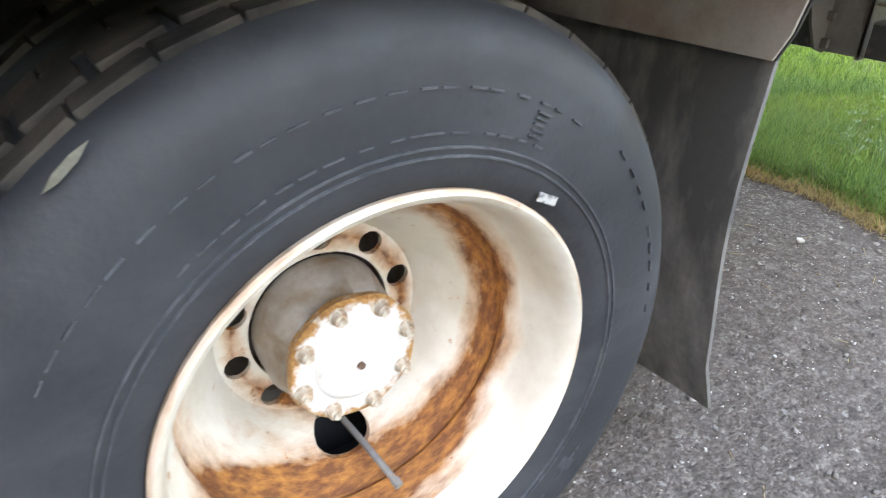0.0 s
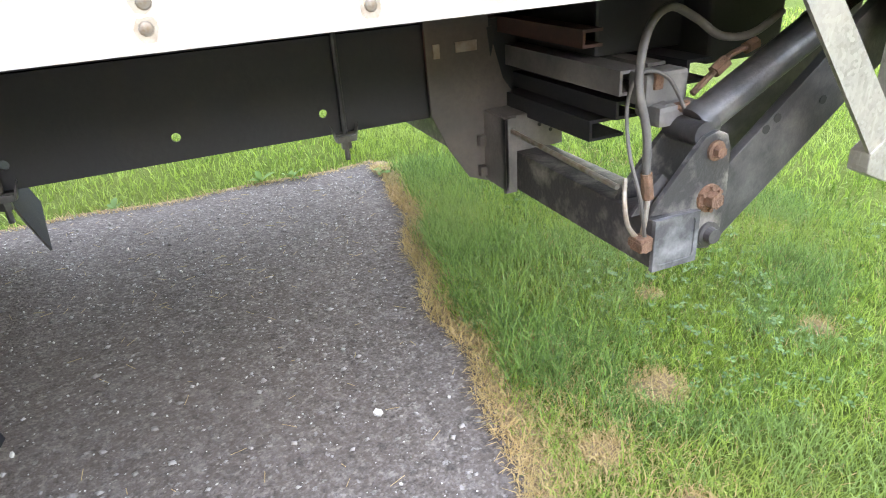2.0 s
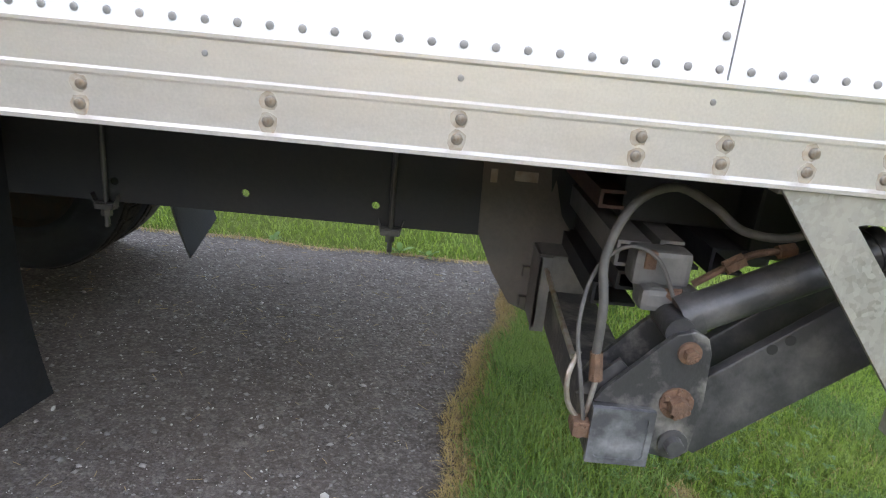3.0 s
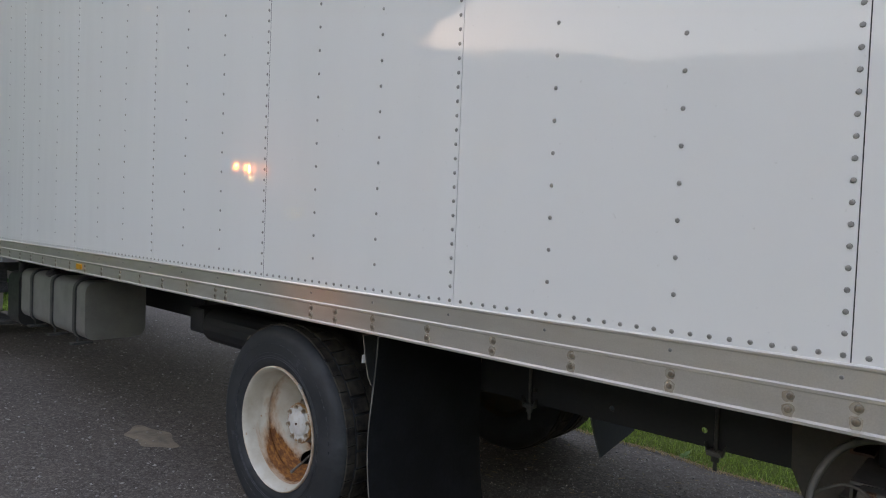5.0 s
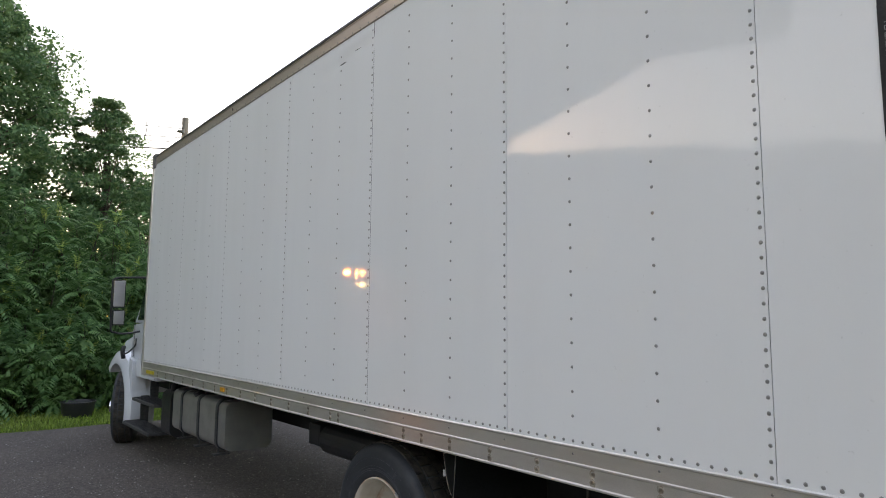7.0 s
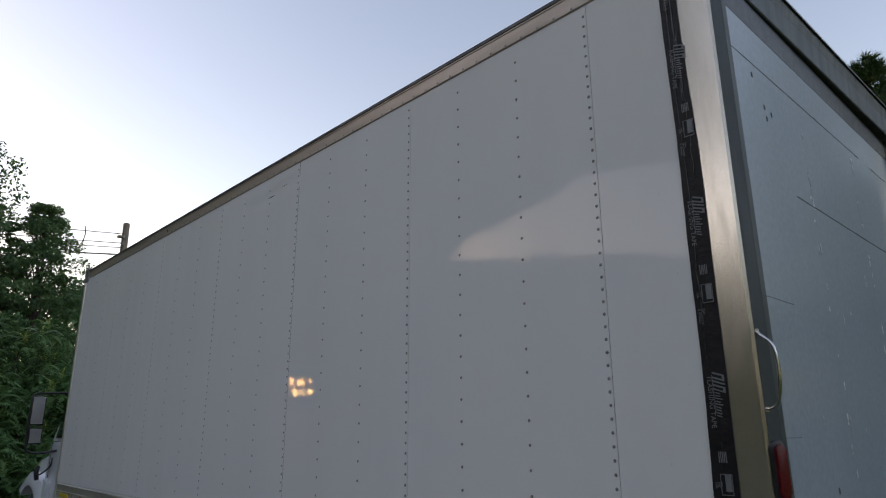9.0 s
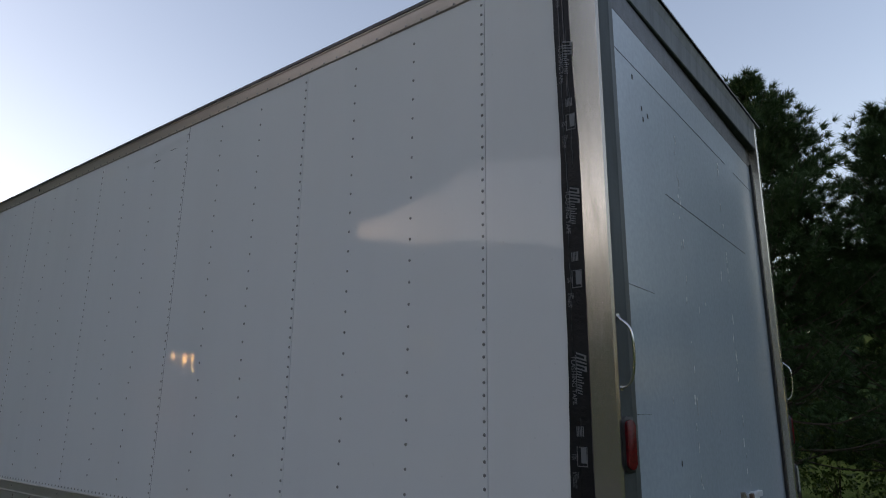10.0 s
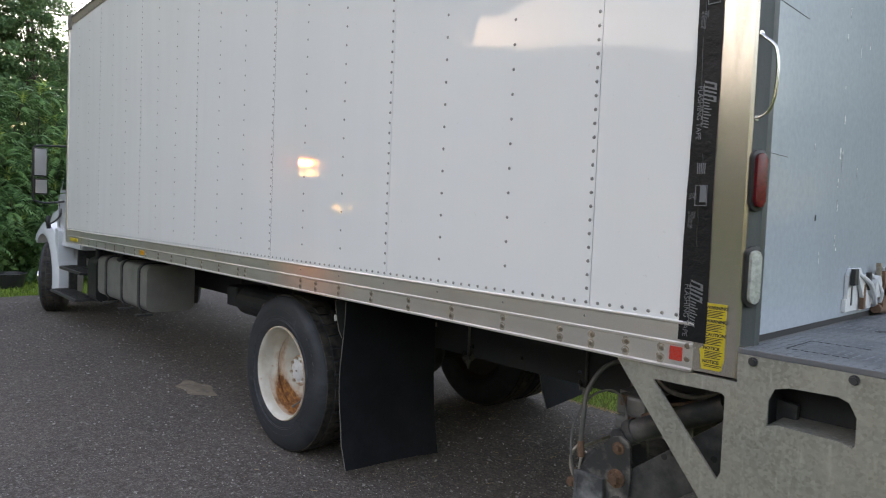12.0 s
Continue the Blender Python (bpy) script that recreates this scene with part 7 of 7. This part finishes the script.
def tree(name, x, y, h, base, spread, clumps, leaves, size, seed, label, material, clump_r=(0.7, 1.5)):
    g = random.Random(seed)
    root = new(name)
    root.location = (x, y, -0.02)
    tagged(root, label, "tree")
    bm = bmesh.new()
    pipe(bm, [(0, 0, 0), (0.15, 0.1, h * 0.3), (-0.1, 0.2, h * 0.6), (0.0, 0.1, h * 0.92)], 0.03 * h * 0.5, 9, 0.12)
    cs, rs = [], []
    for k in range(clumps):
        t = (k + 0.5) / clumps
        z = base + (h - base) * t
        w = spread * math.sin(math.pi * min(0.97, 0.18 + 0.80 * t)) ** 0.7
        a = k * 2.4 + g.uniform(-0.4, 0.4)
        d = w * g.uniform(0.35, 1.0)
        c = (d * math.cos(a), d * math.sin(a), z + g.uniform(-0.3, 0.3))
        cs.append(c), rs.append(g.uniform(*clump_r))
        if k % 2 == 0:
            pipe(bm, [(0, 0.1, z * 0.72), (c[0] * 0.5, c[1] * 0.5, z * 0.86), c], 0.009 * h * 0.4, 6, 0.2)
    part("trunk", bm, BARK, root, "brown trunk with limbs")
    v, f = leaf_cards(cs, rs, leaves, size, seed, 0.55, 0.9)
    cards("crown", v, f, material, root)["kind"] = "stuff"
    return root


tree("maple_tree", -24.6, -2.4, 12.9, 2.6, 4.9, 520, 140000, 0.150, 31, "tall leafy tree behind the bushes, dark against the sky", TREE_LEAF, (0.4, 0.95))
tree("maple_tree", -24.0, 2.45, 9.6, 4.2, 1.5, 74, 25000, 0.11, 32, "small leafy tree against a bright evening sky", TREE_LEAF, (0.28, 0.6))
tree("maple_tree", -27.0, 4.5, 7.2, 2.5, 2.6, 30, 14000, 0.2, 33, "leafy tree behind the truck's nose", TREE_LEAF)


def pine(x, y, h, spread, seed, label, needles=30):
    g = random.Random(seed)
    root = new("pine_tree")
    root.location = (x, y, -0.02)
    tagged(root, label, "pine tree")
    bm = bmesh.new()
    pipe(bm, [(0, 0, 0), (0.05, 0, h * 0.5), (0, 0.05, h * 0.98)], 0.17, 9, 0.1)
    tv, tf, k = [], [], 0
    ng = np.random.default_rng(seed)

    def tuft(p, d, n=22, L=0.20):
        nonlocal k
        dirs = ng.normal(size=(n, 3)) * 0.55 + np.asarray(d)
        dirs /= np.linalg.norm(dirs, axis=1)[:, None]
        side = np.cross(dirs, ng.normal(size=(n, 3)))
        side /= np.linalg.norm(side, axis=1)[:, None]
        ln = L * ng.uniform(0.6, 1.2, n)[:, None]
        p = np.asarray(p)[None]
        v = np.stack([p - side * 0.0095, p + side * 0.0095, p + dirs * ln], 1)
        tv.append(v.reshape(-1, 3)), tf.append(np.arange(3 * n).reshape(n, 3) + k)
        k += 3 * n

    z = 0.9
    while z < h:
        t = z / h
        for j in range(11 if z > 3.3 else 6):
            a = g.uniform(0, 6.28)
            L = spread * (1 - t) ** 0.75 * g.uniform(0.55, 1.1) + 0.25
            rise = 0.05 + 0.75 * t + g.uniform(-0.1, 0.15)
            p0 = Vector((0, 0, z))
            d = Vector((math.cos(a), math.sin(a), rise)).normalized()
            pts = [p0, p0 + d * L * 0.5 + Vector((0, 0, -0.06 * L)), p0 + d * L + Vector((0, 0, 0.05 * L))]
            pipe(bm, pts, 0.022 * (1 - t) + 0.008, 5, 0.3)
            m = max(5, int(L * (16 if z > 3.3 else 9)))
            for i in range(m):
                s = 0.25 + 0.75 * (i + 1) / m
                c = p0 + d * L * s
                off = Vector((g.gauss(0, 0.17), g.gauss(0, 0.17), g.gauss(0, 0.07))) * (0.5 + L * 0.35)
                tuft(c + off, (d.x * 0.7 + off.x, d.y * 0.7 + off.y, 0.5), needles)
        z += 0.27
    part("trunk", bm, BARK, root, "brown trunk and limbs")
    cards("needles", np.concatenate(tv), np.concatenate(tf), NEEDLE, root)["kind"] = "stuff"


pine(-1.25, 12.2, 8.9, 3.3, 41, "tall dark green pine behind the truck")
pine(1.1, 13.3, 7.9, 3.1, 42, "dark green pine at the edge of the lawn")
# this pine stands out of view, added to block sky mirrored in the door
pine(4.4, 14.2, 12.5, 3.6, 43, "unseen tall pine beside the lawn, added to darken the door", 17)

# undergrowth and the far edge of the woods
g4 = random.Random(51)
for i in range(11):
    bx, by = -3.0 + 1.15 * i, 14.2 + g4.uniform(-0.6, 0.6)
    root = new("shrub")
    root.location = (bx, by, -0.012)
    tagged(root, "loose green shrub below the pines", "shrub", "undergrowth by the lawn")
    hh = g4.uniform(1.4, 2.6)
    cs = [(g4.uniform(-0.7, 0.7), g4.uniform(-0.6, 0.6), hh * g4.uniform(0.15, 0.95)) for _ in range(14)]
    v, f = leaf_cards(cs, [g4.uniform(0.25, 0.5) for _ in cs], 1700, 0.10, 500 + i, 0.8)
    cards("foliage", v, f, BRUSH, root)["kind"] = "stuff"
    bm = bmesh.new()
    for c in cs[:7]:
        pipe(bm, [(0, 0, 0), (c[0] * 0.5, c[1] * 0.5, c[2] * 0.6), c], 0.012, 5, 0.4)
    part("stem", bm, BARK, root)

cs, rs = [], []
for i in range(300):
    a = 2 * math.pi * (i + g4.uniform(-0.4, 0.4)) / 300
    d = g4.uniform(34, 41)
    deg = math.degrees(a)
    top = 10.6 + 0.5 * math.sin(3 * a + 1) + 0.4 * math.sin(11 * a) + 0.35 * math.sin(23 * a)
    if 10 < deg < 150:
        top *= 0.8
    if 225.5 <= deg < 262:
        top = 12.6 - 0.03 * (deg - 228) + 0.1 * math.sin(11 * a) + 0.08 * math.sin(23 * a)
    # unseen trees, raised to keep bright sky out of the panel reflections
    if 183 < deg < 225.5:
        top = 24.0 + 0.8 * math.sin(9 * a)
    if 150 < deg < 183:
        top *= 0.6
    edge = 225.5 <= deg < 262
    if edge:
        d = g4.uniform(36.5, 38.0)
    for z in np.linspace(0.6, top - 0.9, 10) if edge else np.arange(0.6, top, 1.35):
        cs.append((-2 + d * math.cos(a), d * math.sin(a), float(z))), rs.append(1.0 if edge else g4.uniform(0.9, 1.5))
# unseen overhanging clumps, added to trim the sky wedge mirrored in the panels
for i in range(34):
    deg = 223.5 + 24 * i / 33
    low = min(16.8 + 0.45 * (deg - 224.5), 22.8)
    for k in range(8):
        el = low + 2.6 + 1.9 * k
        cs.append((-1 + 33 * math.cos(radians(deg)), 33 * math.sin(radians(deg)), 1.7 + 33 * math.tan(radians(el)))), rs.append(1.25)
v, f = leaf_cards(cs, rs, 100000, 0.75, 77, 0.9)
v2, f2 = leaf_cards(cs[-272:], rs[-272:], 26000, 0.5, 81, 0.9)
v, f = np.concatenate([v, v2]), np.concatenate([f, f2 + len(v)])
for lo, hi, n, size, seed in ((-170, -134, 38000, 0.8, 78), (-134, -95, 40000, 0.6, 80), (70, 105, 16000, 0.7, 79)):
    thick = [k for k, p in enumerate(cs) if lo < math.degrees(math.atan2(p[1], p[0] + 2)) < hi]
    v2, f2 = leaf_cards([cs[k] for k in thick], [rs[k] for k in thick], n, size, seed, 0.9)
    v, f = np.concatenate([v, v2]), np.concatenate([f, f2 + len(v)])
# two small gaps cut in the unseen leaves let the low sun through
sd = np.array(SUN_DIR)
aside = np.array((-sd[1], sd[0], 0.0)) / math.hypot(sd[0], sd[1])
GAPS = (((-2.42, 0.0, 1.80), 0.38, 0.22), ((-2.10, 0.0, 1.20), 0.26, 0.2))
for centre, half_w, half_h in GAPS:
    mid = v - np.array(centre)
    off = mid - (mid @ sd)[:, None] * sd
    gap = (((off @ aside) / half_w) ** 2 + (off[:, 2] / half_h) ** 2 < 1.0) & (mid @ sd > 0)
    gap = gap[f].any(1)
    f = f[~gap]
# small leaves added to draw in the edges of the gaps and shape the glint
g6 = np.random.default_rng(83)
p = np.array((-2.3, 0.0, 1.6)) + sd * 36 + aside * g6.uniform(-1.2, 1.2, 6000)[:, None] + np.array((0.0, 0.0, 1.0)) * g6.uniform(-1.4, 1.4, 6000)[:, None]
for centre, half_w, half_h in GAPS:
    mid = p - np.array(centre)
    off = mid - (mid @ sd)[:, None] * sd
    p = p[((off @ aside) / half_w) ** 2 + (off[:, 2] / half_h) ** 2 > 1.0]
v2, f2 = leaf_cards(p, np.full(len(p), 0.02), 2 * len(p), 0.14, 84, 1.0)
v, f = np.concatenate([v, v2]), np.concatenate([f, f2 + len(v)])
ob = cards("far_woods", v, f, TREE_LEAF)
tagged(ob, "leafy edge of the woods round the lot, unseen parts added to shape reflections", "woods", kind="stuff")

# shallow tub left at the edge of the lawn
tub = new("plastic_tub")
tub.location = (-12.55, 0.18, 0.0)
tagged(tub, "low black plastic tub at the edge of the lawn", "tub")
bm = bmesh.new()
spin(bm, [(0.0, 0.0), (0.23, 0.0), (0.245, -0.02), (0.285, -0.27), (0.275, -0.27), (0.235, -0.03), (0.0, -0.02)], 36)
bmesh.ops.rotate(bm, verts=bm.verts, matrix=Matrix.Rotation(radians(-90), 3, "X"))
part("shell", bm, PLASTIC, tub, "", True)
bm = bmesh.new()
ring = [(0.287 * math.cos(t), 0.287 * math.sin(t), 0.268) for t in (2 * math.pi * k / 36 for k in range(37))]
pipe(bm, ring, 0.012, 8)
part("rolled_edge", bm, PLASTIC, tub, "", True)

# pole and cables
pole = new("utility_pole")
pole.location = (-27.0, 6.02, 0)
tagged(pole, "weathered wooden utility pole with cables", "utility pole")
bm = bmesh.new()
tube(bm, (0, 0, -0.02), (0, 0, 10.35), 0.17, 0.13, 14)
part("shaft", bm, WOOD, pole, "grey wooden shaft")
bm = bmesh.new()
box(bm, -0.12, 0.12, -0.30, 0.02, 9.70, 9.78, 0.01)
part("bracket", bm, GREY_STEEL, pole)
for z in (9.65, 9.35):
    bm = bmesh.new()
    tube(bm, (0.14, -0.1, z), (0.14, -0.1, z + 0.16), 0.06, 0.04, 10)
    part("insulator", bm, GREY_STEEL, pole)
for z, sag in ((9.85, 0.9), (9.45, 1.0), (9.25, 1.0), (8.95, 1.1)):
    bm = bmesh.new()
    pts = [(0.1, -0.1 - 32 * t, z - sag * 4 * t * (1 - t)) for t in (i / 10 for i in range(11))]
    pipe(bm, pts, 0.016 if z > 9 else 0.03, 5)
    part("cable", bm, WIRE, pole, "black cable strung from the pole")
bm = bmesh.new()
pipe(bm, [(0.1, -1.6, 9.9), (0.13, -1.55, 9.6), (0.1, -1.6, 9.2)], 0.02, 6)
part("spacer", bm, WIRE, pole)
